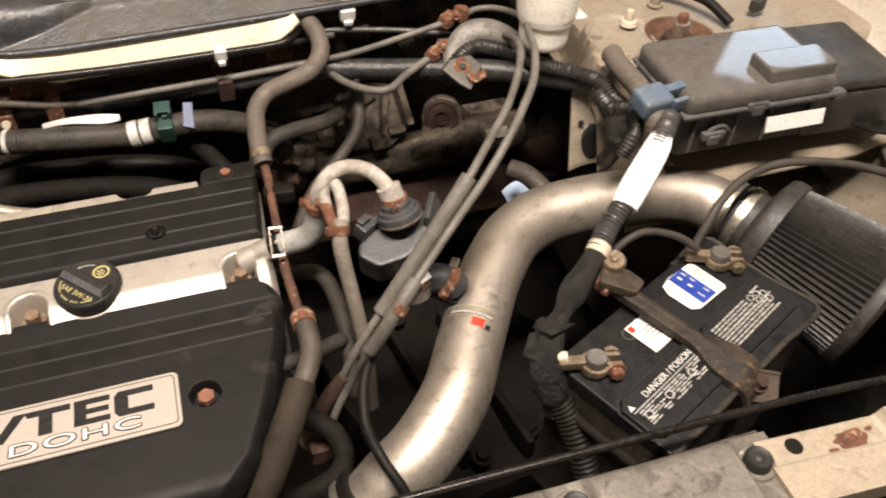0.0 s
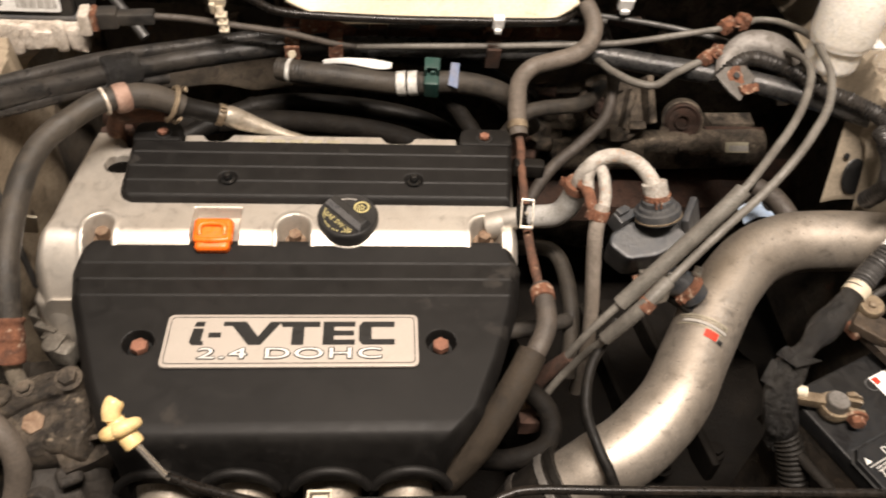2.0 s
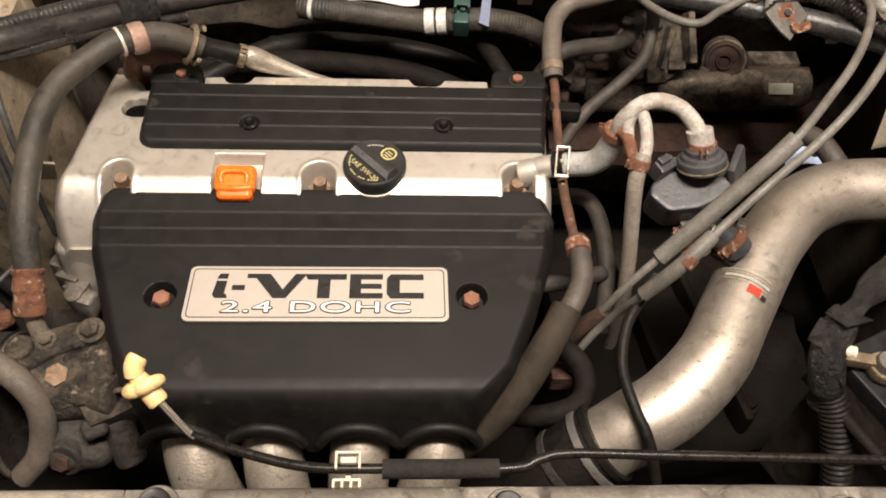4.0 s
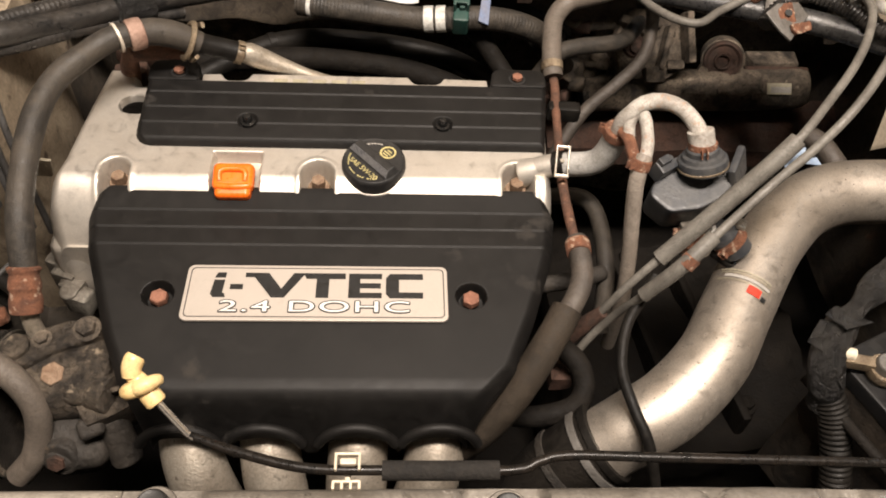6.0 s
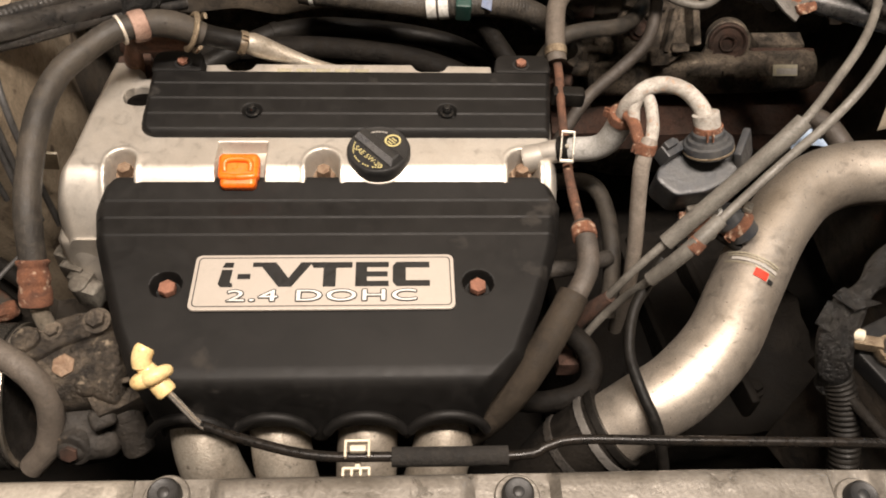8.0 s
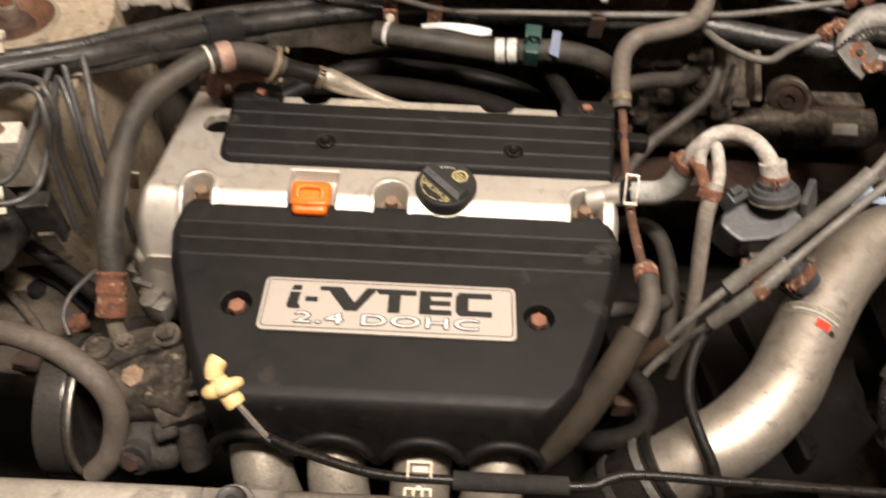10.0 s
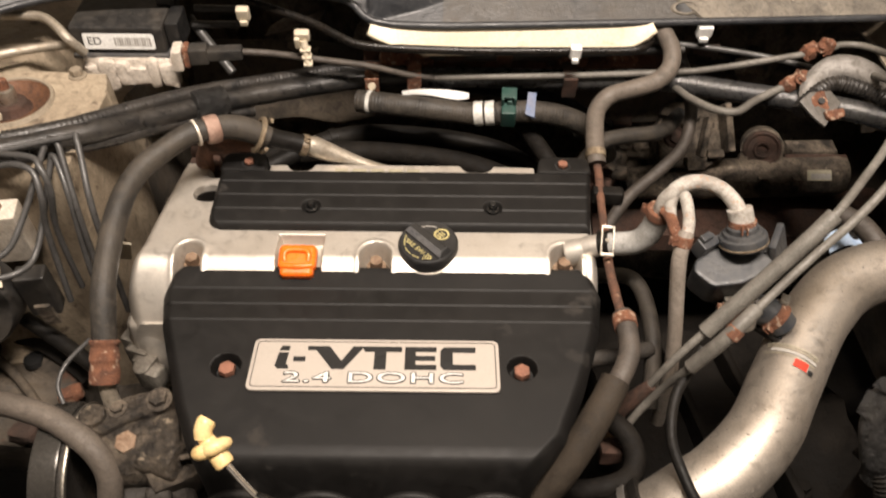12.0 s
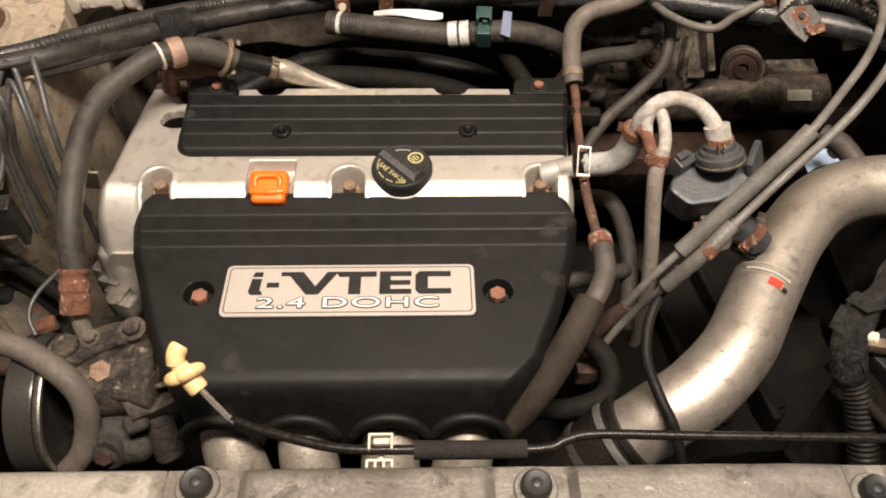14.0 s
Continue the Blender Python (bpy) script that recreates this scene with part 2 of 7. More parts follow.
# Dusty brown; the dark blotches are deepened to paint in shadows.
DEEP = material("dusty_shadow_blotched_casting", (0.165, 0.132, 0.098), 0.75, 0.08, second=(0.018, 0.0145, 0.0115), amount=0.95, scale=34, fine=350, bump=0.5, spots=(0.26, 0.215, 0.165), spot_scale=60, spot_cut=0.67, dents=0.9)
COWLDUST = material("dust_stained_cowl", (0.026, 0.025, 0.024), 0.5, second=(0.07, 0.061, 0.05), amount=0.7, scale=9, fine=300, bump=0.2, spots=(0.15, 0.128, 0.1), spot_scale=30, spot_cut=0.69, dents=0.3)
SEAL = material("pale_dusty_seal", (0.3, 0.285, 0.265), 0.55, second=(0.16, 0.15, 0.138), amount=0.8, scale=20, fine=400, bump=0.2, dents=0.3)
PINK = material("pinkish_plated_rust", (0.40, 0.27, 0.215), 0.5, 0.35, second=(0.25, 0.15, 0.11), amount=0.8, scale=70, fine=600, bump=0.3, dents=0.4)
# The pale spots are glints painted into the tube's colour.
TUBEMETAL = material("dark_enamelled_tube", (0.045, 0.045, 0.046), 0.32, 0.5, second=(0.10, 0.097, 0.092), amount=0.6, scale=22, fine=500, bump=0.1, spots=(0.42, 0.41, 0.39), spot_scale=40, spot_cut=0.745, dents=0.25)
BELT = material("satin_black_belt", (0.06, 0.056, 0.05), 0.27, 0.45, second=(0.04, 0.036, 0.031), amount=0.4, scale=30, fine=500, bump=0.03, rvar=0.05)
STAINED = material("grimy_beige_paint", (0.36, 0.297, 0.217), 0.55, 0.05, second=(0.17, 0.132, 0.092), amount=0.85, scale=10, fine=350, bump=0.15, spots=(0.07, 0.05, 0.035), spot_scale=30, spot_cut=0.66, dents=0.25)
LINEGREY = material("grey_coated_line", (0.062, 0.060, 0.058), 0.42, second=(0.032, 0.030, 0.028), amount=0.7, scale=30, fine=500, bump=0.1, dents=0.1)
DISH = material("brown_rusted_dish", (0.15, 0.068, 0.034), 0.6, 0.2, second=(0.05, 0.027, 0.018), amount=0.95, scale=30, fine=500, bump=0.3, dents=0.4)
BAR = material("grimy_black_bar", (0.018, 0.0145, 0.0115), 0.6, 0.1, second=(0.075, 0.054, 0.036), amount=0.85, scale=20, fine=400, bump=0.4, spots=(0.17, 0.105, 0.065), spot_scale=45, spot_cut=0.66, dents=0.5, spec=0.35)
PRINT = material("worn_white_print", (0.52, 0.51, 0.48), 0.5, second=(0.25, 0.24, 0.22), amount=0.7, scale=120, bump=0.0)
# Near-black, darker than the real parts: shade of deep gaps put into colour.
VOID = material("near_black_shade_tone", (0.0072, 0.0062, 0.0053), 0.7, second=(0.016, 0.0132, 0.0104), amount=0.6, scale=18, fine=300, bump=0.3, dents=0.4, spec=0.12)
SLEEVE = material("olive_brown_sleeve", (0.024, 0.019, 0.0142), 0.7, second=(0.044, 0.034, 0.0245), amount=0.7, scale=16, fine=600, bump=0.3, dents=0.3, spec=0.2)
PINKHOSE = material("pinkish_pale_hose", (0.27, 0.235, 0.2), 0.6, second=(0.15, 0.125, 0.1), amount=0.7, scale=24, fine=600, bump=0.2, dents=0.2)
BROWNPIPE = material("brown_rusted_pipe", (0.17, 0.078, 0.046), 0.75, 0.15, second=(0.065, 0.036, 0.025), amount=0.95, scale=45, fine=700, bump=0.5, spots=(0.32, 0.2, 0.13), spot_scale=90, spot_cut=0.67, dents=0.5)
# Paler copy of the body beige, with strong daylight put into the colour.
WINGPAINT = material("daylit_beige_paint", (0.56, 0.51, 0.44), 0.4, 0.05, second=(0.46, 0.41, 0.34), amount=0.5, scale=6, fine=350, bump=0.04, spots=(0.33, 0.27, 0.2), spot_scale=30, spot_cut=0.72)
CORNER = material("rust_stained_beige_paint", (0.35, 0.295, 0.225), 0.45, 0.05, second=(0.29, 0.235, 0.17), amount=0.7, scale=10, fine=350, bump=0.06, spots=(0.24, 0.13, 0.06), spot_scale=38, spot_cut=0.70, dents=0.05)
CONCRETE = material("garage_concrete", (0.27, 0.255, 0.235), 0.85, second=(0.13, 0.12, 0.11), amount=0.8, scale=3, fine=120, bump=0.3)
# Pale paint chosen to bounce light from the unseen room.
PLASTER = material("pale_bounce_paint", (0.78, 0.755, 0.71), 0.8, second=(0.70, 0.675, 0.63), amount=0.6, scale=2, fine=150, bump=0.1)

# ---- building helpers ----


def vec(p):
    return p if isinstance(p, Vector) else Vector(p)


def mesh_of(name, bm, mats, smooth=40):
    me = bpy.data.meshes.new(name)
    bmesh.ops.recalc_face_normals(bm, faces=bm.faces)
    if smooth:
        for f in bm.faces:
            f.smooth = True
        for e in bm.edges:
            if len(e.link_faces) == 2 and e.calc_face_angle(0) > radians(smooth):
                e.smooth = False
    bm.to_mesh(me)
    bm.free()
    for m in (mats if isinstance(mats, (list, tuple)) else [mats]):
        me.materials.append(m)
    return me


def thing(name, at, label, category, group="", kind=""):
    ob = new(name)
    ob.empty_display_size = 0.02
    ob.location = at
    return tagged(ob, label, category, group, kind)


def base_of(ob):
    m = Matrix.Translation(ob.location)
    return base_of(ob.parent) @ ob.matrix_parent_inverse @ m if ob.parent else m


def even_shading(ob):
    """Keep large flat faces flat beside their small bevels."""
    if len(ob.data.polygons) < 3000:
        ob.modifiers.new("even_shading", "WEIGHTED_NORMAL").keep_sharp = True
    return ob


def part(name, bm, mat, parent, label="", smooth=40):
    ob = even_shading(new(name, mesh_of(name, bm, mat, smooth)))
    ob.parent = parent
    ob.matrix_parent_inverse = base_of(parent).inverted()
    return tagged(ob, label)


def solo(name, bm, mat, label, category, group="", kind="", smooth=40):
    return tagged(even_shading(new(name, mesh_of(name, bm, mat, smooth))), label, category, group, kind)


def merge(bm, other, m=None):
    if m is not None:
        bmesh.ops.transform(other, matrix=m, verts=other.verts)
    me = bpy.data.meshes.new("tmp")
    other.to_mesh(me)
    other.free()
    bm.from_mesh(me)
    bpy.data.meshes.remove(me)
    return bm


def curve_points(pts, step=0.006):
    """Points along a smooth line through pts (each x, y, z and a radius)."""
    P = [np.array(p, float) for p in pts]
    P = [2 * P[0] - P[1]] + P + [2 * P[-1] - P[-2]]
    out = []
    for i in range(1, len(P) - 2):
        a, b, c, d = P[i - 1:i + 3]
        n = max(2, int(np.linalg.norm((c - b)[:3]) / step))
        for k in range(n):
            t = k / n
            out.append(0.5 * (2 * b + (c - a) * t + (2 * a - 5 * b + 4 * c - d) * t * t + (3 * b - a - 3 * c + d) * t ** 3))
    out.append(P[-2])
    return out


def tube(pts, r=0.01, seg=14, step=0.006, ribs=0.0, pitch=0.006, flat=1.0, bm=None, cap=True, wobble=0.0):
    """A hose through pts; a point may carry its own radius. ribs: depth of corrugation as a share of the radius."""
    bm = bm or bmesh.new()
    line = curve_points([(*p, r) if len(p) == 3 else p for p in pts], min(step, pitch / 3.2) if ribs else step)
    C = [Vector(p[:3]) for p in line]
    rings, up, s = [], None, 0.0
    for i, p in enumerate(C):
        d = (C[min(i + 1, len(C) - 1)] - C[max(i - 1, 0)]).normalized()
        if up is None:
            up = d.orthogonal().normalized() if abs(d.z) > 0.9 else d.cross(Vector((0, 0, 1))).cross(d).normalized()
        up = (up - d * up.dot(d)).normalized()
        side = d.cross(up)
        if i:
            s += (p - C[i - 1]).length
        rad = line[i][3]
        if ribs:
            rad *= 1 + ribs * max(-0.6, min(0.6, math.sin(2 * math.pi * s / pitch) * 1.4))
        if wobble:
            rad *= 1 + wobble * noise.noise(p * 45)
        rings.append([bm.verts.new(p + (up * math.cos(a) * flat + side * math.sin(a)) * rad) for a in (2 * math.pi * k / seg for k in range(seg))])
    for a, b in zip(rings, rings[1:]):
        for k in range(seg):
            bm.faces.new((a[k], a[(k + 1) % seg], b[(k + 1) % seg], b[k]))
    if cap:
        bm.faces.new(rings[0][::-1])
        bm.faces.new(rings[-1])
    return bm


def rod(a, b, r, seg=16, bm=None, r2=None, bevel=0.0):
    """A cylinder or cone from a to b with softened rims."""
    a, b = vec(a), vec(b)
    other = bmesh.new()
    h = (b - a).length
    bmesh.ops.create_cone(other, cap_ends=True, segments=seg, radius1=r, radius2=r if r2 is None else r2, depth=h)
    if bevel:
        rim = [e for e in other.edges if abs(e.verts[0].co.z - e.verts[1].co.z) < 1e-6]
        bmesh.ops.bevel(other, geom=rim, offset=bevel, segments=2, affect="EDGES", profile=0.5)
    m = Matrix.Translation((a + b) / 2) @ (b - a).to_track_quat("Z", "Y").to_matrix().to_4x4()
    return merge(bm or bmesh.new(), other, m)


def block(size, m=None, bevel=0.002, bm=None, segs=2):
    """A box with rounded edges."""
    other = bmesh.new()
    bmesh.ops.create_cube(other, size=1)
    bmesh.ops.scale(other, vec=size, verts=other.verts)
    if bevel:
        bmesh.ops.bevel(other, geom=other.edges[:], offset=min(bevel, min(size) * 0.45), segments=segs, affect="EDGES", profile=0.5)
    return merge(bm or bmesh.new(), other, m)


def lathe(profile, m=None, seg=32, bm=None):
    """A body turned about z from (radius, height) pairs."""
    other = bmesh.new()
    rings = []
    for r, z in profile:
        if r < 1e-6:
            rings.append([other.verts.new((0, 0, z))])
        else:
            rings.append([other.verts.new((r * math.cos(2 * math.pi * k / seg), r * math.sin(2 * math.pi * k / seg), z)) for k in range(seg)])
    for a, b in zip(rings, rings[1:]):
        for k in range(seg):
            j = (k + 1) % seg
            if len(a) == 1 and len(b) > 1:
                other.faces.new((a[0], b[j], b[k]))
            elif len(b) == 1 and len(a) > 1:
                other.faces.new((a[k], a[j], b[0]))
            elif len(a) > 1:
                other.faces.new((a[k], a[j], b[j], b[k]))
    return merge(bm or bmesh.new(), other, m)


def prism(outline, z0, z1, bevel=0.003, bm=None, m=None, round_corners=0.0, segs=2):
    """A plate of a given outline, its upper rim (and corners) rounded."""
    other = bmesh.new()
    pts = [Vector(p) for p in outline]
    if round_corners:
        soft = []
        for i, p in enumerate(pts):
            a, c = pts[i - 1], pts[(i + 1) % len(pts)]
            ra = min(round_corners, (a - p).length * 0.45)
            rc = min(round_corners, (c - p).length * 0.45)
            s, e = p + (a - p).normalized() * ra, p + (c - p).normalized() * rc
            for k in range(5):
                t = k / 4
                soft.append(s * (1 - t) ** 2 + p * 2 * t * (1 - t) + e * t * t)
        pts = soft
    low = [other.verts.new((p.x, p.y, z0)) for p in pts]
    top = [other.verts.new((p.x, p.y, z1)) for p in pts]
    n = len(pts)
    f = other.faces.new(top)
    other.faces.new(low[::-1])
    for k in range(n):
        other.faces.new((low[k], low[(k + 1) % n], top[(k + 1) % n], top[k]))
    bmesh.ops.recalc_face_normals(other, faces=other.faces)
    if bevel:
        bmesh.ops.bevel(other, geom=list(f.edges), offset=bevel, segments=segs, affect="EDGES", profile=0.5)
    return merge(bm or bmesh.new(), other, m)


def spread(nu, nv, place, bm=None, thick=0.0, closed=False):
    """A sheet of nu x nv points, place(u, v) with u, v from 0 to 1; thick: a second sheet below and rims."""
    bm = bm or bmesh.new()
    g = [[bm.verts.new(place(i / (nu - 1), j / (nv - 1))) for j in range(nv)] for i in range(nu)]
    for i in range(nu - 1):
        for j in range(nv - 1):
            bm.faces.new((g[i][j], g[i + 1][j], g[i + 1][j + 1], g[i][j + 1]))
    if thick:
        edge = [g[i][0] for i in range(nu)] + [g[-1][j] for j in range(1, nv)] + [g[i][-1] for i in range(nu - 2, -1, -1)] + [g[0][j] for j in range(nv - 2, 0, -1)]
        low = [bm.verts.new(v.co - Vector((0, 0, thick))) for v in edge]
        n = len(edge)
        for k in range(n):
            bm.faces.new((edge[k], low[k], low[(k + 1) % n], edge[(k + 1) % n]))
    return bm


def hexbolt(at, up, r=0.006, h=0.006, washer=True, bm=None):
    """A flanged hexagon bolt head."""
    at, up = vec(at), vec(up).normalized()
    bm = bm or bmesh.new()
    if washer:
        rod(at, at + up * h * 0.3, r * 1.45, 20, bm, bevel=h * 0.1)
    rod(at + up * h * 0.25, at + up * h, r, 6, bm, bevel=h * 0.12)
    return bm


def clamp(at, way, r, width=0.008, ear=0.008, turn=0.0, bm=None):
    """A band clamp round a hose, with the two raised ears."""
    at, way = vec(at), vec(way).normalized()
    bm = bm or bmesh.new()
    rod(at - way * width / 2, at + way * width / 2, r * 1.06, 22, bm, bevel=0.0006)
    side = way.orthogonal().normalized()
    side.rotate(Matrix.Rotation(turn, 3, way).to_quaternion())
    if ear:
        other = way.cross(side)
        for k in (-1, 1):
            m = Matrix.Translation(at + side * (r + ear * 0.4) + other * k * 0.0022) @ Matrix((way, other, side)).transposed().to_4x4()
            block((width * 0.8, 0.0014, ear), m, 0.0005, bm)
    return bm


def words(body, height, depth=0.0006, wide=1.0, spacing=1.0):
    """Raised letters, centred on the origin, in the x-y plane."""
    cu = bpy.data.curves.new("letters", "FONT")
    cu.body, cu.size, cu.extrude, cu.align_x, cu.align_y, cu.space_character = body, height * 1.4, depth / 2, "CENTER", "CENTER", spacing
    ob = new("letters", cu)
    me = ob.evaluated_get(bpy.context.evaluated_depsgraph_get()).to_mesh()
    bm = bmesh.new()
    bm.from_mesh(me)
    bpy.data.objects.remove(ob)
    bpy.data.curves.remove(cu)
    bmesh.ops.scale(bm, vec=(wide, 1, 1), verts=bm.verts)
    return bm


def bars(cells, z, depth=0.0005, bm=None, m=None):
    """Flat bars (x, y, width, height) for print that cannot be read."""
    bm = bm or bmesh.new()
    for x, y, w, h in cells:
        block((w, h, depth), (m or Matrix()) @ Matrix.Translation((x, y, z)), 0, bm)
    return bm


def hose(name, pts, r, mat, label, category="hose", group="", **kw):
    return solo(name, tube(pts, r, **kw), mat, label, category, group)


def clip01(x):
    return max(0.0, min(1.0, x))


def ease(x):
    x = clip01(x)
    return x * x * (3 - 2 * x)


def lump(size, m=None, amp=0.15, freq=40.0, bm=None, cuts=6, seed=0.0):
    """A rough casting: a rounded box pushed in and out unevenly."""
    other = bmesh.new()
    bmesh.ops.create_cube(other, size=1)
    bmesh.ops.subdivide_edges(other, edges=other.edges[:], cuts=cuts, use_grid_fill=True)
    s = Vector(size)
    for v in other.verts:
        p = v.co.copy()
        r = max(abs(p.x), abs(p.y), abs(p.z)) / max(1e-6, p.length)
        p = p * (0.55 + 0.45 * (r + 0.25 * (1 - r)))
        p = Vector((p.x * s.x, p.y * s.y, p.z * s.z))
        n = noise.noise(p * freq + Vector((seed, seed * 2, 3))) + 0.5 * noise.noise(p * freq * 2.3 + Vector((seed, 1, 7)))
        v.co = p * (1 + amp * n)
    return merge(bm or bmesh.new(), other, m)

# ---- the setting: unseen added room and car body ----
# Room shell out of view, added close in for bounced light.
solo("floor", block((5.6, 6.4, 0.1), pose(0.3, -0.1, -0.05), 0), CONCRETE, "unseen concrete floor added to close the room", "floor", kind="structure")
solo("ceiling", block((5.6, 6.4, 0.1), pose(0.3, -0.1, 2.85), 0), PLASTER, "unseen pale ceiling added to bounce light", "ceiling", kind="structure")
for k, (x, y, sx, sy) in enumerate(((0.3, 3.05, 5.6, 0.1), (-2.45, -0.1, 0.1, 6.2), (3.05, -0.1, 0.1, 6.2), (0.3, -3.25, 5.6, 0.1))):
    solo(("wall_north", "wall_west", "wall_east", "wall_south")[k], block((sx, sy, 2.8), pose(x, y, 1.4), 0), PLASTER, "unseen pale wall added to bounce light", "wall", kind="structure")


def lerp_table(table, x):
    xs, ys = zip(*sorted(table))
    return float(np.interp(x, xs, ys))


# inner wings with strut towers, floor of the bay and firewall
def apron_left(u, v):
    x, y = -0.70 + 0.398 * u, -0.085 + 0.565 * v
    front = ease((y + 0.075 + 0.02 * noise.noise(Vector((x * 9, 0, 2)))) / 0.055)
    right = ease((-0.305 - 0.03 * ease((y - 0.1) / 0.1) - x) / 0.014)
    top = 0.928 + 0.004 * noise.noise(Vector((x * 12, y * 12, 0))) - 0.03 * ease((-0.50 - x) / 0.06) + 0.05 * ease((-0.57 - x) / 0.05) - 0.075 * ease((y - 0.140) / 0.03) * ease((x + 0.43) / 0.04) - 0.02 * ease((y - 0.2) / 0.1)
    low = 0.70 - 0.20 * ease((x + 0.41) / 0.04) + 0.012 * noise.noise(Vector((x * 14, y * 14, 5))) + 0.1 * ease((-0.56 - x) / 0.06)
    h = low + (top - low) * front * right
    return (x, y, h - 0.016 * ease((0.0405 - math.hypot(x + 0.414, y - 0.083)) / 0.006 + 0.5))


def apron_right(u, v):
    x, y = 0.588 + 0.47 * u, -0.07 + 0.55 * v
    left = ease((x - 0.592 - 0.010 * noise.noise(Vector((0, y * 9, 2))) - 0.05 * ease((0.05 - y) / 0.03)) / 0.012)
    top = 0.926 + 0.003 * noise.noise(Vector((x * 12, y * 12, 0)))
    top += (0.845 - top) * ease((0.045 - y) / 0.05)
    top -= 0.06 * ease((-0.06 - y) / 0.05)
    top += 0.009 * ease((0.047 - math.hypot(x - 0.648, y - 0.108)) / 0.005 + 0.5)
    top -= 0.004 * ease((0.040 - math.hypot(x - 0.648, y - 0.108)) / 0.005 + 0.5)
    top += 0.01 * ease((x - 0.88) / 0.04)
    h = top - 0.045 * (1 - left)
    return (x, y, h - 0.014 * ease((0.0405 - math.hypot(x - 0.717, y - 0.096)) / 0.006 + 0.5))


solo("left_inner_wing", spread(170, 240, apron_left, thick=0.003), STAINED, "beige painted inner wing with strut tower top", "car body", kind="structure")
solo("right_inner_wing", spread(190, 240, apron_right, thick=0.003), BODY, "beige painted inner wing with strut tower top", "car body", kind="structure")
# Walls below the towers, darker than the wing tops.
solo("left_wing_wall", lump((0.28, 0.5, 0.36), pose(-0.47, 0.20, 0.59), 0.03, 8, cuts=8), BODY_DIRTY, "darker brown inner wing wall below the tower", "car body", kind="structure")
solo("right_wing_wall", lump((0.36, 0.52, 0.38), pose(0.86, 0.20, 0.59), 0.03, 8, cuts=8), BODY_DIRTY, "darker inner wing wall below the tower", "car body", kind="structure")
# Wing edge in the paler beige that paints the daylight on it.
bm = spread(40, 60, lambda u, v: (0.905 + 0.05 * v + 0.25 * u, -0.62 + 1.1 * v, (0.80 + 0.12 * ease((v - 0.35) / 0.25)) + (0.11 - 0.02 * v) * ease(u / 0.22) + 0.02 * u), thick=0.05)
solo("right_wing_edge", bm, WINGPAINT, "beige wing edge painted paler for strong daylight", "car body", kind="structure")
solo("right_wing_slope", spread(24, 40, lambda u, v: (0.885 + 0.075 * u ** 0.7, -0.40 + 0.46 * v, 0.72 + 0.17 * u + 0.006 * noise.noise(Vector((u * 3, v * 9, 2)))), thick=0.004), BODY, "beige painted inner wing slope beside the air filter", "car body", kind="structure")
pil = thing("body_pillar", (0.58, 0.05, 0.8), "beige body stiffener with punched holes beside the fuse box", "car body", kind="structure")
P_A, P_B = Vector((0.570, 0.072, 0.905)), Vector((0.558, 0.026, 0.815))
part("web", spread(16, 30, lambda u, v: P_A.lerp(P_B, v) + Vector((0.060 * u, -0.012 * u + 0.006 * math.sin(math.pi * u), 0.012 * u * v)), thick=0.004), BODY, pil)
# No openings: black discs paint the dark inside the punched holes.
for u, v, r in ((0.42, 0.12, 0.0032), (0.7, 0.4, 0.004), (0.45, 0.75, 0.012), (0.2, 0.5, 0.003)):
    at = P_A.lerp(P_B, v) + Vector((0.060 * u, -0.012 * u + 0.006 * math.sin(math.pi * u), 0.012 * u * v))
    part("punched_hole", lathe([(0, 0.0018), (r, 0.0018), (r * 1.15, 0.0)], Matrix.Translation(at) @ Vector((-0.02, -0.87, 0.46)).to_track_quat("Z", "Y").to_matrix().to_4x4() @ Matrix.Diagonal((1, 1.5 if r > 0.01 else 1, 1, 1)) @ Matrix.Translation((0, 0, 0.0035)), 22), INK, pil)
solo("firewall", spread(60, 24, lambda u, v: (-0.62 + 1.6 * u, 0.44 + 0.03 * noise.noise(Vector((u * 14, v * 6, 1))), 0.3 + 0.68 * v)), DEEP, "dusty dark firewall", "car body", kind="structure")
# Undertray and radiator take the near-black tone for the shade in the gaps.
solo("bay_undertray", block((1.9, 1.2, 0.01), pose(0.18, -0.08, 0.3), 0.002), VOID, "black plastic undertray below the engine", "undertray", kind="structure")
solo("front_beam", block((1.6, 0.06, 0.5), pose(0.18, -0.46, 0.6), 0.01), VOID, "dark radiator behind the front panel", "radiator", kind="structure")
for x in (-0.70, 0.985):
    solo("fender_liner", block((0.04, 0.62, 0.62), pose(x, -0.34, 0.53), 0.01), DUSTY, "dark inner fender liner", "car body", kind="structure")
# Hood out of view, added to block and bounce light over the bay.
hood = spread(30, 20, lambda u, v: (-0.65 + 1.6 * u, 0.50 - 0.30 * v - 0.03 * math.sin(math.pi * u), 1.08 + 1.05 * v), thick=0.03)
solo("raised_hood", hood, BODY, "unseen raised hood added to block and bounce light", "hood", kind="structure")
win = thing("window_1", (2.9, 2.3, 2.35), "small garage window letting in daylight", "window", kind="structure")
wm = look((2.94, 2.10, 2.53), (0.6, 0.0, 0.95))
for sx, sy, x, y in ((0.86, 0.05, 0, 0.3), (0.86, 0.05, 0, -0.3), (0.05, 0.6, 0.405, 0), (0.05, 0.6, -0.405, 0)):
    part("window_frame", block((sx, sy, 0.05), wm @ Matrix.Translation((x, y, 0)), 0.005), PLASTER, win)


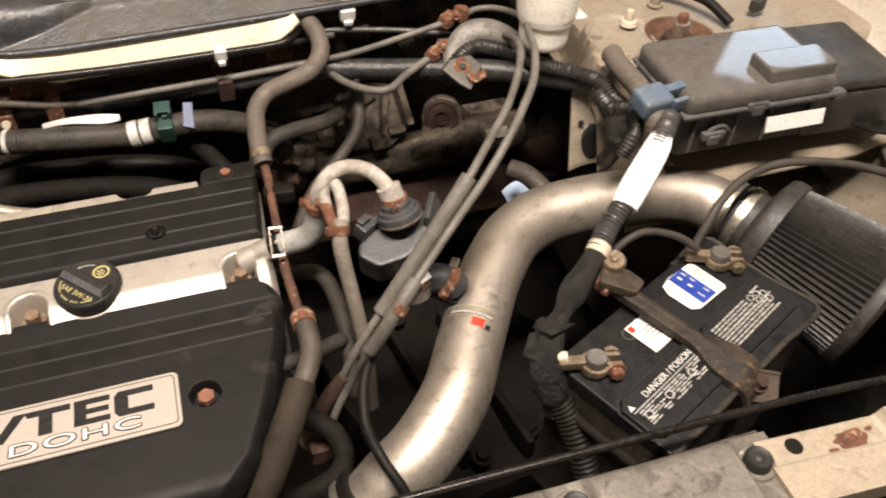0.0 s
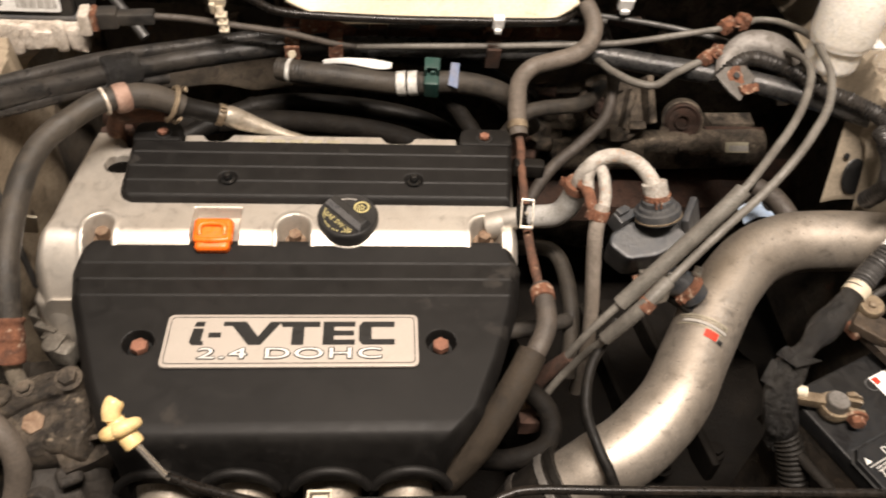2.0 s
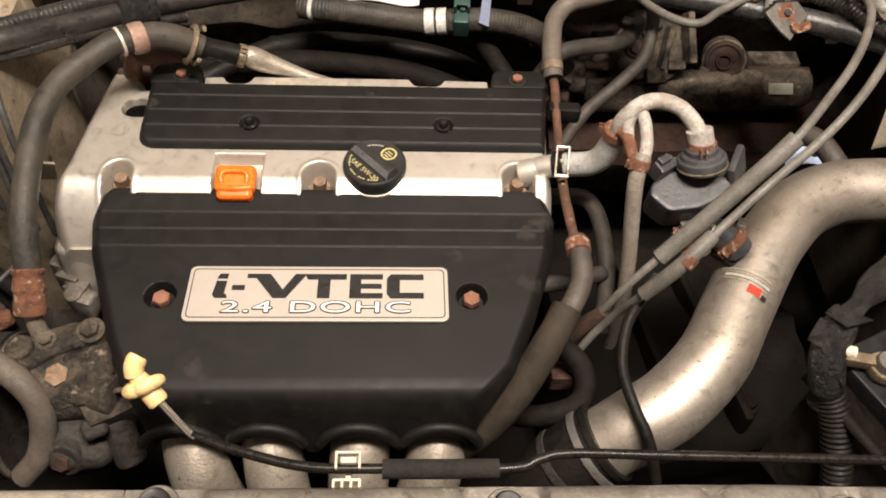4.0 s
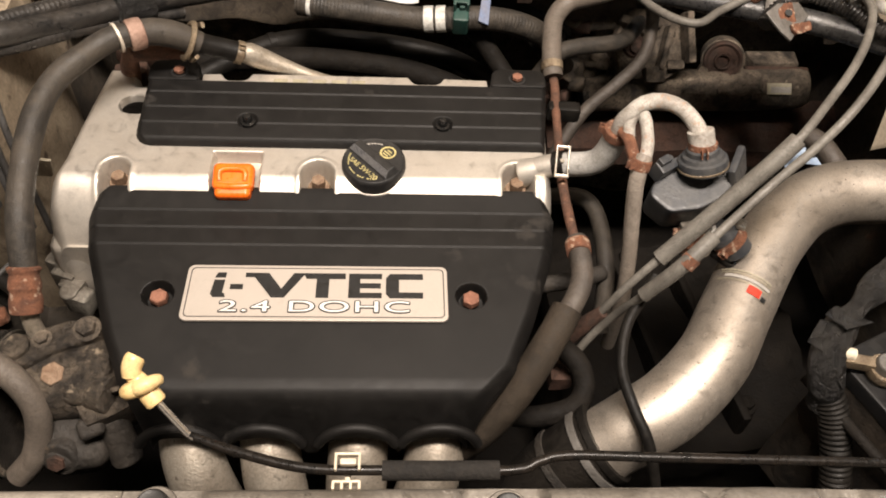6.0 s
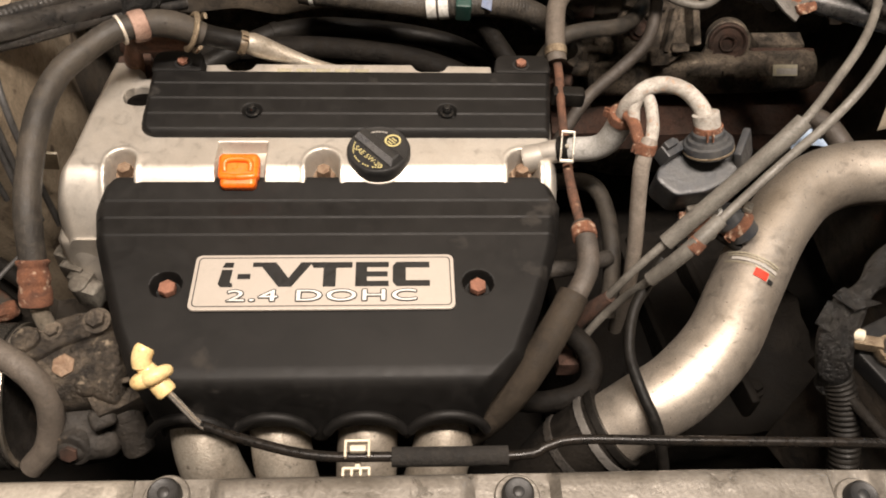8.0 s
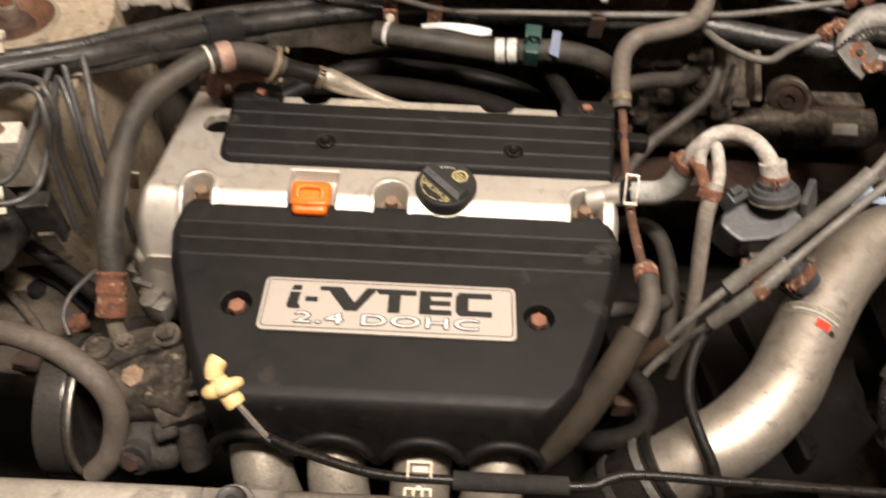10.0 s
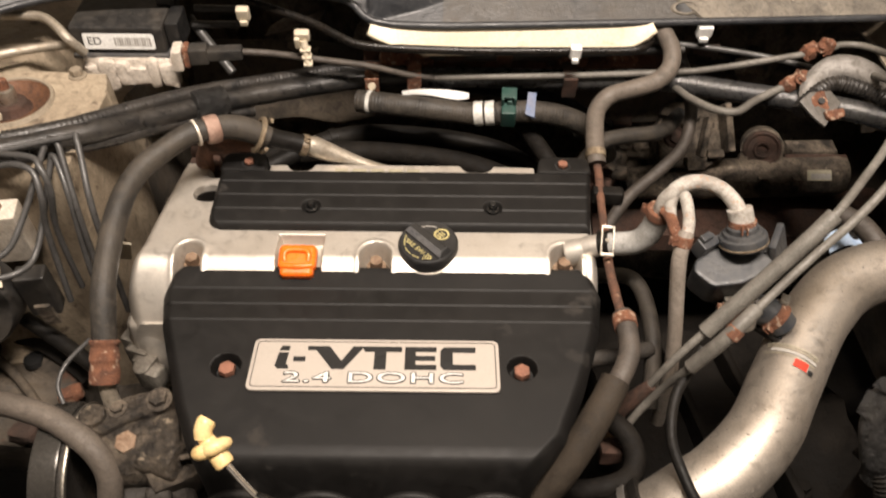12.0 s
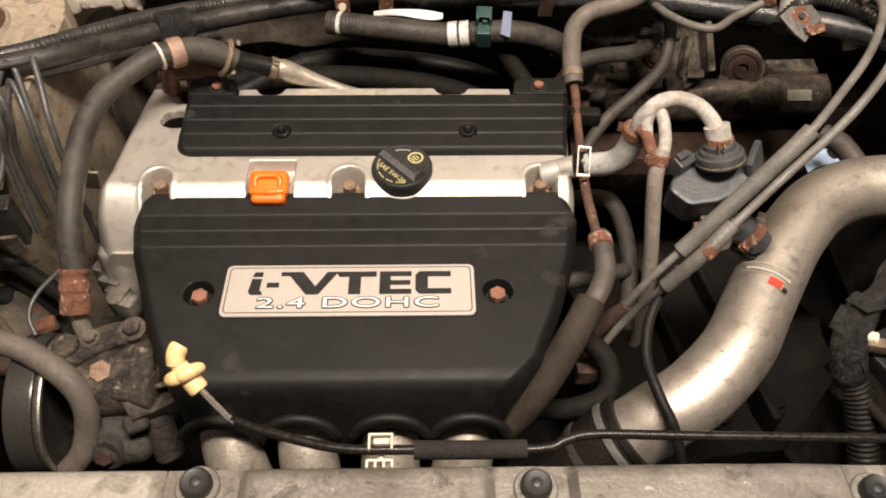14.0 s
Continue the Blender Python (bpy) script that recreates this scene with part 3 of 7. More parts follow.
def strut_tower(x, y, side):
    th = thing("strut_top", (x, y, 0.92), "rusty strut top dish with a threaded shaft", "strut", "strut tops")
    part("rim", lathe([(0.040, -0.004), (0.0415, 0.002), (0.0445, 0.0025), (0.0465, -0.002)], pose(x, y, 0.929), 44), BODY, th, "pale painted rim")
    part("dish", lathe([(0.0, -0.009), (0.02, -0.009), (0.033, -0.007), (0.041, 0.001)], pose(x, y, 0.9285), 40), DISH, th, "rusty round dish")
    part("bearing_nut", lathe([(0.0, 0.010), (0.013, 0.010), (0.017, 0.008), (0.019, 0.002), (0.021, 0.0)], pose(x, y, 0.920), 28), RUST_DARK, th)
    part("shaft", rod((x, y, 0.926), (x, y, 0.946), 0.0098, 20, bevel=0.002), STEEL, th)
    part("shaft_tip", rod((x, y, 0.945), (x, y, 0.956), 0.0062, 16, bevel=0.001), RUST, th, "rusty threaded tip")
    for a in (0.75, 3.3) if side < 0 else (1.45, 5.9):
        part("stud", hexbolt((x + 0.075 * math.cos(a), y + 0.075 * math.sin(a), 0.927), (0, 0, 1), 0.0068, 0.011), BODY, th)
    return th


strut_tower(-0.414, 0.083, -1)
strut_tower(0.717, 0.096, 1)

# ---- engine ----
eng = thing("engine_block", (0, -0.05, 0.3), "dark grimy engine block below the covers", "engine")
bm = lump((0.40, 0.26, 0.46), pose(-0.03, -0.04, 0.54), 0.05, 14)
part("block", bm, CAST_DARK, eng)
bm = block((0.455, 0.17, 0.05), pose(-0.03, 0.0, 0.772), 0.006)
part("head_rail", bm, CAST_DARK, eng)

# valve cover
VC_L = [(0.1, -0.2495), (0.085, -0.2535), (0.048, -0.2585), (0.01, -0.2625), (-0.041, -0.267), (-0.067, -0.272), (-0.085, -0.274), (-0.11, -0.268)]
VC_PITS = [(-0.2095, -0.0555, 0.0118), (-0.024, -0.0575, 0.0142), (0.1645, -0.0570, 0.0138)]


def vc_z(x, y, left, right):
    z = 0.850 - 0.05 * clip01((-y - 0.060) / 0.047) ** 1.7
    d = x - left
    z -= 0.03 * clip01(1 - d / 0.016) ** 2.4
    z -= 0.012 * clip01(1 - (right - x) / 0.008) ** 2
    for px, py, r in VC_PITS:
        q = math.hypot(x - px, max(0.0, y - py)) if y > py else abs(x - px)
        z += 0.0009 * math.exp(-((q - r - 0.004) / 0.0022) ** 2)
        z = z + (min(z, 0.822) - z) * (0.86 * ease((r - q) / 0.0042 + 0.5) + 0.14 * clip01(1 - q / r))
    q = max(abs(x + 0.100) / 0.022, abs(y + 0.061) / 0.028)
    z = z + (min(z, 0.838) - z) * ease((1.0 - q) / 0.16 + 0.5)
    q = math.hypot((x + 0.208) / 1.3, y - 0.031)
    z = z + (0.775 - z) * ease((0.0118 - q) / 0.003 + 0.5)
    q = max(abs(x + 0.225) / 0.016, abs(y - 0.096) / 0.012)
    z = z + (0.80 - z) * ease((1 - q) / 0.3 + 0.5)
    return z


def vc_place(u, v):
    rear = 0.065 + 0.031 * ease((0.095 - u) / 0.025)
    y = rear - (rear + 0.11) * v
    left = lerp_table(VC_L, y)
    right = 0.203 - 0.006 * clip01(v * 2)
    x = left + (right - left) * u
    return (x, y, vc_z(x, y, left, right) - 0.012 * clip01(1 - (rear - y) / 0.010) ** 2)


vc = thing("valve_cover", (-0.03, 0, 0.8), "silver painted metal valve cover with bolt recesses", "valve cover")
part("cover_body", spread(460, 230, vc_place, thick=0.06), PAINT, vc)
part("chain_case_top", lump((0.05, 0.20, 0.11), pose(-0.252, -0.016, 0.745), 0.03, 14, cuts=10), PAINT, vc, "silver chain case side", 75)
bm = bmesh.new()
for k in range(4):
    lump((0.026, 0.020, 0.026), pose(-0.276 + 0.0075 * k, -0.094 - 0.011 * k, 0.752 - 0.004 * k, 0, 0, -20), 0.12, 60, bm, 4, k)
lump((0.032, 0.19, 0.022), pose(-0.272, -0.01, 0.755), 0.04, 30, bm, 8, 9)
rod((-0.262, -0.124, 0.725), (-0.262, -0.128, 0.756), 0.009, 18, bm, bevel=0.002)
part("case_flange", bm, CAST, vc, "stained cast flange with lugs", 75)
for px, py, r in VC_PITS:
    part("washer", lathe([(0.0, 0.003), (0.0095, 0.003), (0.0118, 0.0015), (0.0118, 0.0), (0.0, 0.0)], pose(px, py + 0.0005, 0.8252), 28), BRASS, vc, "stained steel washer")
    part("bolt", hexbolt((px, py + 0.0005, 0.8275), (0, -0.08, 1), 0.0070, 0.0145), BOLT, vc, "rusty flange bolt")
# Near-black sleeve paints the shade inside the bolt hole.
part("well_shade_sleeve", lathe([(0.0, 0.0), (0.0108, 0.0), (0.0110, 0.056), (0.0116, 0.0575)], pose(-0.208, 0.031, 0.786) @ Matrix.Diagonal((1.3, 1, 1, 1)), 32), VOID, vc, "near-black sleeve painting the shade inside the bolt well")
bm = prism([(-0.146, 0.047), (-0.146, 0.066), (-0.128, 0.067), (-0.124, 0.060), (-0.120, 0.0575), (-0.106, 0.0575), (-0.101, 0.060), (-0.097, 0.068), (0.060, 0.068), (0.065, 0.060), (0.069, 0.0575), (0.088, 0.0575), (0.093, 0.060), (0.097, 0.067), (0.141, 0.066), (0.142, 0.047)], 0.84, 0.8615, 0.0012, round_corners=0.0015)
strip = part("rear_strip", bm, PAINT, vc)
bm = bars([(-0.068 + 0.0195 * k, 0.0575, w, 0.0065) for k, w in enumerate((0.014, 0.015, 0.014, 0.015, 0.014))], 0.8617)
part("embossed_mark", bm, TONE, strip, "worn embossed mark")
bm = rod((0.184, -0.045, 0.848), (0.203, -0.049, 0.858), 0.0112, 24, bevel=0.002)
rod((0.170, -0.043, 0.838), (0.189, -0.0465, 0.849), 0.0145, 24, bm, r2=0.0118, bevel=0.003)
part("breather_spout", bm, PAINT, vc)


# black coil cover, ribbed
def moulded_steps(y, first, count, pitch=0.0192, rise=0.0010):
    """Shallow planks moulded into a cover: each ends in a short steep step."""
    s = (first - y) / pitch + 1
    if s < 0 or s >= count:
        return 0.0
    f = s - math.floor(s)
    return rise * (f / 0.92 if f < 0.92 else (1 - f) / 0.08)


def coil_place(u, v):
    y = 0.050 - 0.076 * v
    left = lerp_table([(0.05, -0.1975), (-0.010, -0.1985), (-0.0165, -0.1975), (-0.021, -0.1945), (-0.024, -0.190), (-0.026, -0.184)], y)
    right = lerp_table([(0.05, 0.201), (-0.026, 0.193)], y)
    x = left + (right - left) * u
    z = 0.8665 - 0.0085 * v
    z += moulded_steps(y, 0.034, 3)
    for bx in (-0.094, 0.094):
        z -= 0.005 * ease((0.0085 - math.hypot(x - bx, y)) / 0.003 + 0.5)
    edge = min(x - left, right - x, y + 0.026)
    return (x, y, z - 0.006 * clip01(1 - edge / 0.006) ** 2)


cc = thing("coil_cover", (0, 0.02, 0.85), "black ribbed plastic ignition coil cover", "engine cover")
bm = spread(300, 270, coil_place, thick=0.02)
prism([(-0.1975, 0.049), (-0.198, 0.072), (-0.193, 0.079), (-0.156, 0.080), (-0.149, 0.074), (-0.147, 0.049)], 0.845, 0.8685, 0.003, bm, round_corners=0.005)
prism([(0.143, 0.049), (0.146, 0.072), (0.152, 0.077), (0.196, 0.077), (0.201, 0.070), (0.2012, 0.049)], 0.845, 0.8685, 0.003, bm, round_corners=0.005)
part("ribbed_panel", bm, RIBBED, cc)
for x in (-0.167, 0.171):
    part("cover_bolt", hexbolt((x, 0.060, 0.868), (0, 0, 1), 0.0055, 0.0055, False), COPPER, cc, "rust-red bolt head")
    part("bolt_collar", lathe([(0.0066, 0.0), (0.0066, 0.0012), (0.0085, 0.0012), (0.009, 0.0)], pose(x, 0.060, 0.8683)), BLACK, cc)
for x in (-0.094, 0.094):
    part("acorn_nut", lathe([(0.0085, 0), (0.0085, 0.002), (0.0055, 0.003), (0.0055, 0.007), (0.004, 0.0095), (0, 0.0105)], pose(x, 0.0, 0.8575) @ Matrix.Diagonal((0.8, 0.8, 1, 1)), 20), SHINY, cc, "shiny black acorn nut")

# black front cover over the intake manifold
FC_L = [(-0.066, -0.219), (-0.078, -0.227), (-0.099, -0.230), (-0.136, -0.222), (-0.222, -0.190), (-0.262, -0.171), (-0.285, -0.155), (-0.292, -0.149)]
FC_R = [(-0.066, 0.184), (-0.08, 0.194), (-0.095, 0.198), (-0.140, 0.191), (-0.20, 0.171), (-0.251, 0.150), (-0.270, 0.133), (-0.285, 0.118), (-0.292, 0.111)]
FC_Z = [(-0.060, 0.8420), (-0.074, 0.8428), (-0.082, 0.8412), (-0.0965, 0.8385), (-0.12, 0.8376), (-0.20, 0.8345), (-0.268, 0.8312), (-0.277, 0.8275), (-0.283, 0.816), (-0.288, 0.797), (-0.2905, 0.780), (-0.293, 0.765), (-0.31, 0.70)]

RUNNERS = (-0.126, -0.0575, 0.0192, 0.088)


def fc_place(u, v):
    y = -0.066 - 0.227 * v
    left, right = lerp_table(FC_L, y), lerp_table(FC_R, y)
    x = left + (right - left) * u
    z = sum(lerp_table(FC_Z, y + 0.0008 * d) for d in range(-6, 7)) / 13
    for rx in RUNNERS:
        if abs(x - rx) < 0.034:
            z = max(z, 0.762 + 0.034 * math.sqrt(1 - ((x - rx) / 0.034) ** 2))
    z += moulded_steps(y, -0.0965, 3)
    for bx in (-0.15, 0.115):
        z -= 0.013 * ease((0.0122 - math.hypot(x - bx, y + 0.186)) / 0.003 + 0.5)
    edge = min(x - left, right - x)
    z -= 0.014 * clip01(1 - edge / 0.012) ** 2.2 + 0.010 * clip01(1 - (-0.066 - y) / 0.005) ** 2
    return (x, y, z)


fc = thing("front_engine_cover", (-0.02, -0.18, 0.77), "large black plastic cover over the intake manifold with silver nameplate", "engine cover")
body = part("cover_shell", spread(330, 580, fc_place, thick=0.012), RIBBED, fc)
for x in (-0.15, 0.115):
    part("cover_bolt", hexbolt((x, -0.186, 0.8225), (0, 0, 1), 0.0078, 0.010, False), COPPER, fc, "rusty bolt in a recess")
for x in RUNNERS:
    arc = [(x + 0.034 * math.cos(a), -0.2955 + 0.005 * math.sin(a), 0.762 + 0.034 * math.sin(a)) for a in (0.35 + (math.pi - 0.7) * k / 12 for k in range(13))]
    part("arch_lip", tube(arc, 0.0044, 12, 0.003), RIBBED, fc)
plate_m = pose(-0.0168, -0.1852, 0.8350, -1.6)


def rounded_rect(w, h, r, n=5):
    out = []
    for cx, cy, a0 in ((w / 2 - r, h / 2 - r, 0), (-w / 2 + r, h / 2 - r, 90), (-w / 2 + r, -h / 2 + r, 180), (w / 2 - r, -h / 2 + r, 270)):
        for k in range(n):
            a = radians(a0 + 90 * k / (n - 1))
            out.append((cx + r * math.cos(a), cy + r * math.sin(a)))
    return out


def ring_plate(outer, inner, z, depth=0.0004, m=None):
    bm = bmesh.new()
    a = [bm.verts.new((x, y, z + depth)) for x, y in outer]
    b = [bm.verts.new((x, y, z + depth)) for x, y in inner]
    n = len(a)
    for k in range(n):
        bm.faces.new((a[k], a[(k + 1) % n], b[(k + 1) % n], b[k]))
    if m is not None:
        bmesh.ops.transform(bm, matrix=m, verts=bm.verts)
    return bm


pl = part("nameplate", prism([(x, y) for x, y in rounded_rect(0.2225, 0.058, 0.0055)], 0, 0.0022, 0.0007, m=plate_m), PLATE, fc, "silver nameplate with black print")
part("border_line", ring_plate(rounded_rect(0.2165, 0.052, 0.004), rounded_rect(0.2148, 0.0503, 0.0034), 0.0021, 0.0003, plate_m), INK, pl)
LOGO = [
    [(1, 2.5), (3.5, 0), (14, 0), (13, 3), (11, 3.5), (12, 14), (3, 14)], [(3, 16), (12, 16), (12.5, 20), (5, 20)], [(17, 6.5), (28, 6.5), (28, 10.5), (17, 10.5)],
    [(29, 20), (49, 20), (61, 7), (71, 20), (81, 20), (64, 0), (53, 0), (37, 16.5), (29, 16.5)],
    [(79, 20), (116, 20), (116, 15.5), (102, 15.5), (102, 0), (91, 0), (91, 15.5), (82, 15.5)],
    [(119, 0), (148, 0), (148, 4.2), (129, 4.2), (129, 8), (147, 8), (147, 12), (129, 12), (129, 15.8), (148, 15.8), (148, 20), (119, 20)],
    [(155, 0), (184, 0), (184, 4.6), (163, 4.6), (163, 15.4), (184, 15.4), (184, 20), (155, 20), (151.5, 16.5), (151.5, 3.5)]]
for shape in LOGO:
    part("logo_shape", prism([((x - 92) * 0.00098, (y - 10) * 0.00130 + 0.0072) for x, y in shape], 0.0021, 0.0028, 0, None, plate_m), INK, pl, smooth=0)
for depth, grow, mat in ((0.0008, 0.0012, INK), (0.0014, 0.00005, WHITEINK)):
    bm = bmesh.new()
    for k in range(8):
        a = math.pi * k / 4
        one = words("2.4 DOHC", 0.0104, depth, 1.0, 1.1)
        xs, ys = [v.co.x for v in one.verts], [v.co.y for v in one.verts]
        bmesh.ops.scale(one, vec=(0.158 / (max(xs) - min(xs)), 0.0112 / (max(ys) - min(ys)), 1), verts=one.verts)
        merge(bm, one, plate_m @ Matrix.Translation((-0.0005 + grow * math.cos(a), -0.0156 + grow * math.sin(a), 0.0022 + 0.00001 * k)))
    part("displacement_mark" if mat is INK else "displacement_fill", bm, mat, pl, smooth=0)

# oil filler cap
cap = thing("oil_filler_cap", (0.029, -0.054, 0.84), "round black oil filler cap with yellow print", "oil cap")
cm = pose(0.0282, -0.0475, 0.8470, 2, 0, -47)
part("filler_neck", lathe([(0.0298, -0.004), (0.0306, -0.0028), (0.0312, -0.003), (0.0322, -0.008)], cm, 48), PAINT, vc, "bright metal filler neck rim")
part("cap_body", lathe([(0.0, 0.0105), (0.0255, 0.0105), (0.0280, 0.0112), (0.0292, 0.0104), (0.0299, 0.0085), (0.0300, 0.005), (0.0299, -0.001), (0.0294, -0.008), (0.0, -0.008)], cm, 56), BLACK, cap)
bm = bmesh.new()
ring = [[(-0.0275, -0.0085, 0.0104), (0.0265, -0.0095, 0.0104), (0.0265, 0.0085, 0.0104), (-0.0275, 0.0075, 0.0104)], [(-0.0255, -0.0015, 0.0160), (0.0225, -0.0025, 0.0160), (0.0225, 0.0065, 0.0160), (-0.0255, 0.0060, 0.0160)]]
lo, hi = ([bm.verts.new(p) for p in r] for r in ring)
bm.faces.new(hi)
bm.faces.new(lo[::-1])
for k in range(4):
    bm.faces.new((lo[k], lo[(k + 1) % 4], hi[(k + 1) % 4], hi[k]))
bmesh.ops.bevel(bm, geom=bm.edges[:], offset=0.0012, segments=2, affect="EDGES", profile=0.5)
bmesh.ops.transform(bm, matrix=cm, verts=bm.verts)
bar = part("grip_bar", bm, BLACK, cap)
# Thin lighter slab: the slope's highlight put into colour.
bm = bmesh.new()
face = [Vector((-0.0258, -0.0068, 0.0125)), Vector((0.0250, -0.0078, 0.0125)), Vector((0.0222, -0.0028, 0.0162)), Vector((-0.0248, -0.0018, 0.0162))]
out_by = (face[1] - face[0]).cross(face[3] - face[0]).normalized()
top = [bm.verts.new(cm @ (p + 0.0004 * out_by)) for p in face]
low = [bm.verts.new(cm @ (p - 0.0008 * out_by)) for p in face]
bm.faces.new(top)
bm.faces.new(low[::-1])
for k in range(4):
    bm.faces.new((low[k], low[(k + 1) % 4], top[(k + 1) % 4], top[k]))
part("grip_face", bm, CAPGRIP, bar, "grip face painted lighter for its highlight")
part("grade_print", words("SAE 5W-20", 0.0054, 0.0005, 1.0), YELLOWINK, cap, smooth=0).data.transform(cm @ Matrix.Translation((0.001, -0.0140, 0.0106)))
bm = lathe([(0.0060, 0.0), (0.0060, 0.0005), (0.0078, 0.0005), (0.0078, 0.0)], cm @ Matrix.Translation((0.002, 0.0165, 0.0106)), 28)
merge(bm, bars([(0.002, 0.0185 - 0.0028 * k, w, 0.0013) for k, w in enumerate((0.006, 0.009, 0.006))], 0.0109), cm)
part("can_sign", bm, YELLOWINK, cap, smooth=0)
bm = bmesh.new()
for k in range(20):
    if k in (6, 11, 15):
        continue
    a = 206 + 6.2 * k
    block((0.0016, 0.0011 if k % 2 else 0.0014, 0.0004), cm @ Matrix.Translation((0.0236 * math.cos(radians(a)), 0.0236 * math.sin(radians(a)), 0.0107)) @ pose(0, 0, 0, 0, 0, a + 90), 0, bm)
part("rim_print", bm, YELLOWINK, cap, smooth=0)
bm = bmesh.new()
for k in range(6):
    a = radians(118 + 8 * k)
    block((0.0024, 0.0015, 0.0004), cm @ Matrix.Translation((0.0218 * math.cos(a), 0.0218 * math.sin(a), 0.0107)) @ pose(0, 0, 0, 0, 0, 118 + 8 * k + 90), 0, bm)
part("faded_print", bm, GREYINK, cap, smooth=0)

# orange dipstick handle
dip = thing("oil_dipstick", (-0.1, -0.062, 0.84), "bright orange plastic engine oil dipstick handle", "dipstick")
dm = pose(-0.100, -0.0665, 0.8505, 16)
part("handle", block((0.0375, 0.027, 0.015), dm, 0.0055, segs=4), ORANGE, dip)
part("finger_loop", tube([tuple(dm @ Vector(p)) for p in ((-0.0115, -0.006, 0.0065), (-0.0118, 0.0005, 0.0085), (-0.008, 0.0045, 0.0090), (0.008, 0.0045, 0.0090), (0.0118, 0.0005, 0.0085), (0.0115, -0.006, 0.0065))], 0.0027, 14, 0.002), ORANGE, dip)
part("front_lip", tube([tuple(dm @ Vector(p)) for p in ((-0.0150, -0.0105, 0.0055), (-0.006, -0.0118, 0.0062), (0.006, -0.0118, 0.0062), (0.0150, -0.0105, 0.0055))], 0.0032, 14, 0.003), ORANGE, dip)
part("pull_tab", block((0.0325, 0.016, 0.019), pose(-0.0998, -0.0778, 0.8440, 22), 0.0045, segs=4), ORANGE, dip)

# intake runners
run = thing("intake_runners", (-0.02, -0.32, 0.6), "four dull cast aluminium intake runners", "intake manifold")
for x in RUNNERS:
    part("runner", tube([(x, -0.235, 0.742, 0.025), (x, -0.270, 0.744, 0.0258), (x * 0.955, -0.293, 0.733, 0.0262), (x * 0.86, -0.313, 0.705, 0.0262), (x * 0.70, -0.330, 0.65, 0.026), (x * 0.6, -0.335, 0.58, 0.025)], 0.026, 28, wobble=0.02), RUNNERMETAL, run)

# ---- hood prop rod with its clip ----
pr = thing("hood_prop_rod", (0.2, -0.36, 0.86), "black hood prop rod with yellowed plastic grip lying in a clip", "prop rod")
part("bare_end", tube([(-0.124, -0.302, 0.875), (-0.112, -0.314, 0.873), (-0.094, -0.332, 0.8745), (-0.088, -0.336, 0.8745)], 0.0027, 12), CHROME, pr, "bare bright steel end")
part("rod", tube([(-0.091, -0.334, 0.8745, 0.0031), (-0.064, -0.344, 0.874, 0.0036), (-0.012, -0.358, 0.875, 0.0036), (0.045, -0.361, 0.877), (0.13, -0.3615, 0.877), (0.150, -0.356, 0.879), (0.172, -0.352, 0.880), (0.24, -0.354, 0.880), (0.379, -0.359, 0.882), (0.56, -0.367, 0.885), (0.646, -0.376, 0.890), (0.671, -0.381, 0.890), (0.684, -0.40, 0.888)], 0.0035, 12, 0.005), GLOSS, pr)
part("foam_grip", tube([(0.042, -0.3612, 0.877), (0.08, -0.3615, 0.877), (0.122, -0.3615, 0.877)], 0.0068, 16), FOAM, pr, "black foam sleeve")
g0, g1 = Vector((-0.1195, -0.3075, 0.8725)), Vector((-0.1375, -0.291, 0.8865))
gx = (g1 - g0).normalized()
gm = Matrix.Translation(g0) @ gx.to_track_quat("Z", "Y").to_matrix().to_4x4()
grip = part("grip", lathe([(0.0, -0.001), (0.0066, -0.001), (0.0078, 0.001), (0.0076, 0.014), (0.0066, 0.022), (0.0056, 0.027), (0.0, 0.028)], gm, 24), YELLOW, pr, "yellowed plastic grip")
turn = []
for k in range(15):
    a, s = 2.6 - 3.6 * k / 14, 0.012 + 0.009 * k / 14
    rr = 0.0062 + 0.0052 * abs(math.cos(math.pi * k / 14)) ** 0.7
    turn.append((*(gm @ Vector((rr * math.cos(a), rr * math.sin(a), s))), 0.0036 + 0.0024 * math.sin(math.pi * clip01((k + 1.5) / 17))))
part("spiral_fin", tube(turn, 0.005, 14, 0.002), YELLOW, grip)
part("hook_end", tube([(-0.1365, -0.2935, 0.886, 0.0068), (-0.1365, -0.289, 0.891, 0.0072), (-0.1345, -0.2845, 0.8945, 0.0074), (-0.1335, -0.2825, 0.8955, 0.0060)], 0.006, 16, 0.0015), YELLOW, grip)
rc = thing("rod_clip", (0.0185, -0.360, 0.868), "small cream plastic rod clip", "clip")
bm = block((0.0180, 0.0020, 0.005), pose(0.0185, -0.3505, 0.879), 0.0008)
for x in (0.0105, 0.0265):
    block((0.0020, 0.012, 0.005), pose(x, -0.3565, 0.8795), 0.0008, bm)
part("clip_frame", bm, CREAM, rc)
part("tongue", block((0.011, 0.0045, 0.005), pose(0.0190, -0.3572, 0.8815), 0.001), CREAM, rc)
bm = block((0.019, 0.0020, 0.005), pose(0.0180, -0.3690, 0.876), 0.0008)
for x in (0.0092, 0.0150, 0.0210, 0.0268):
    block((0.0020, 0.006, 0.005), pose(x, -0.3715, 0.876), 0.0006, bm)
part("foot_comb", bm, CREAM, rc)
part("stem", block((0.004, 0.02, 0.004), pose(0.0185, -0.360, 0.870), 0.001), CREAM, rc)

# ---- radiator top panel ----
rp = thing("radiator_panel", (0.15, -0.42, 0.8), "worn dull metal front panel above the radiator with stepped sections", "front panel", kind="structure")


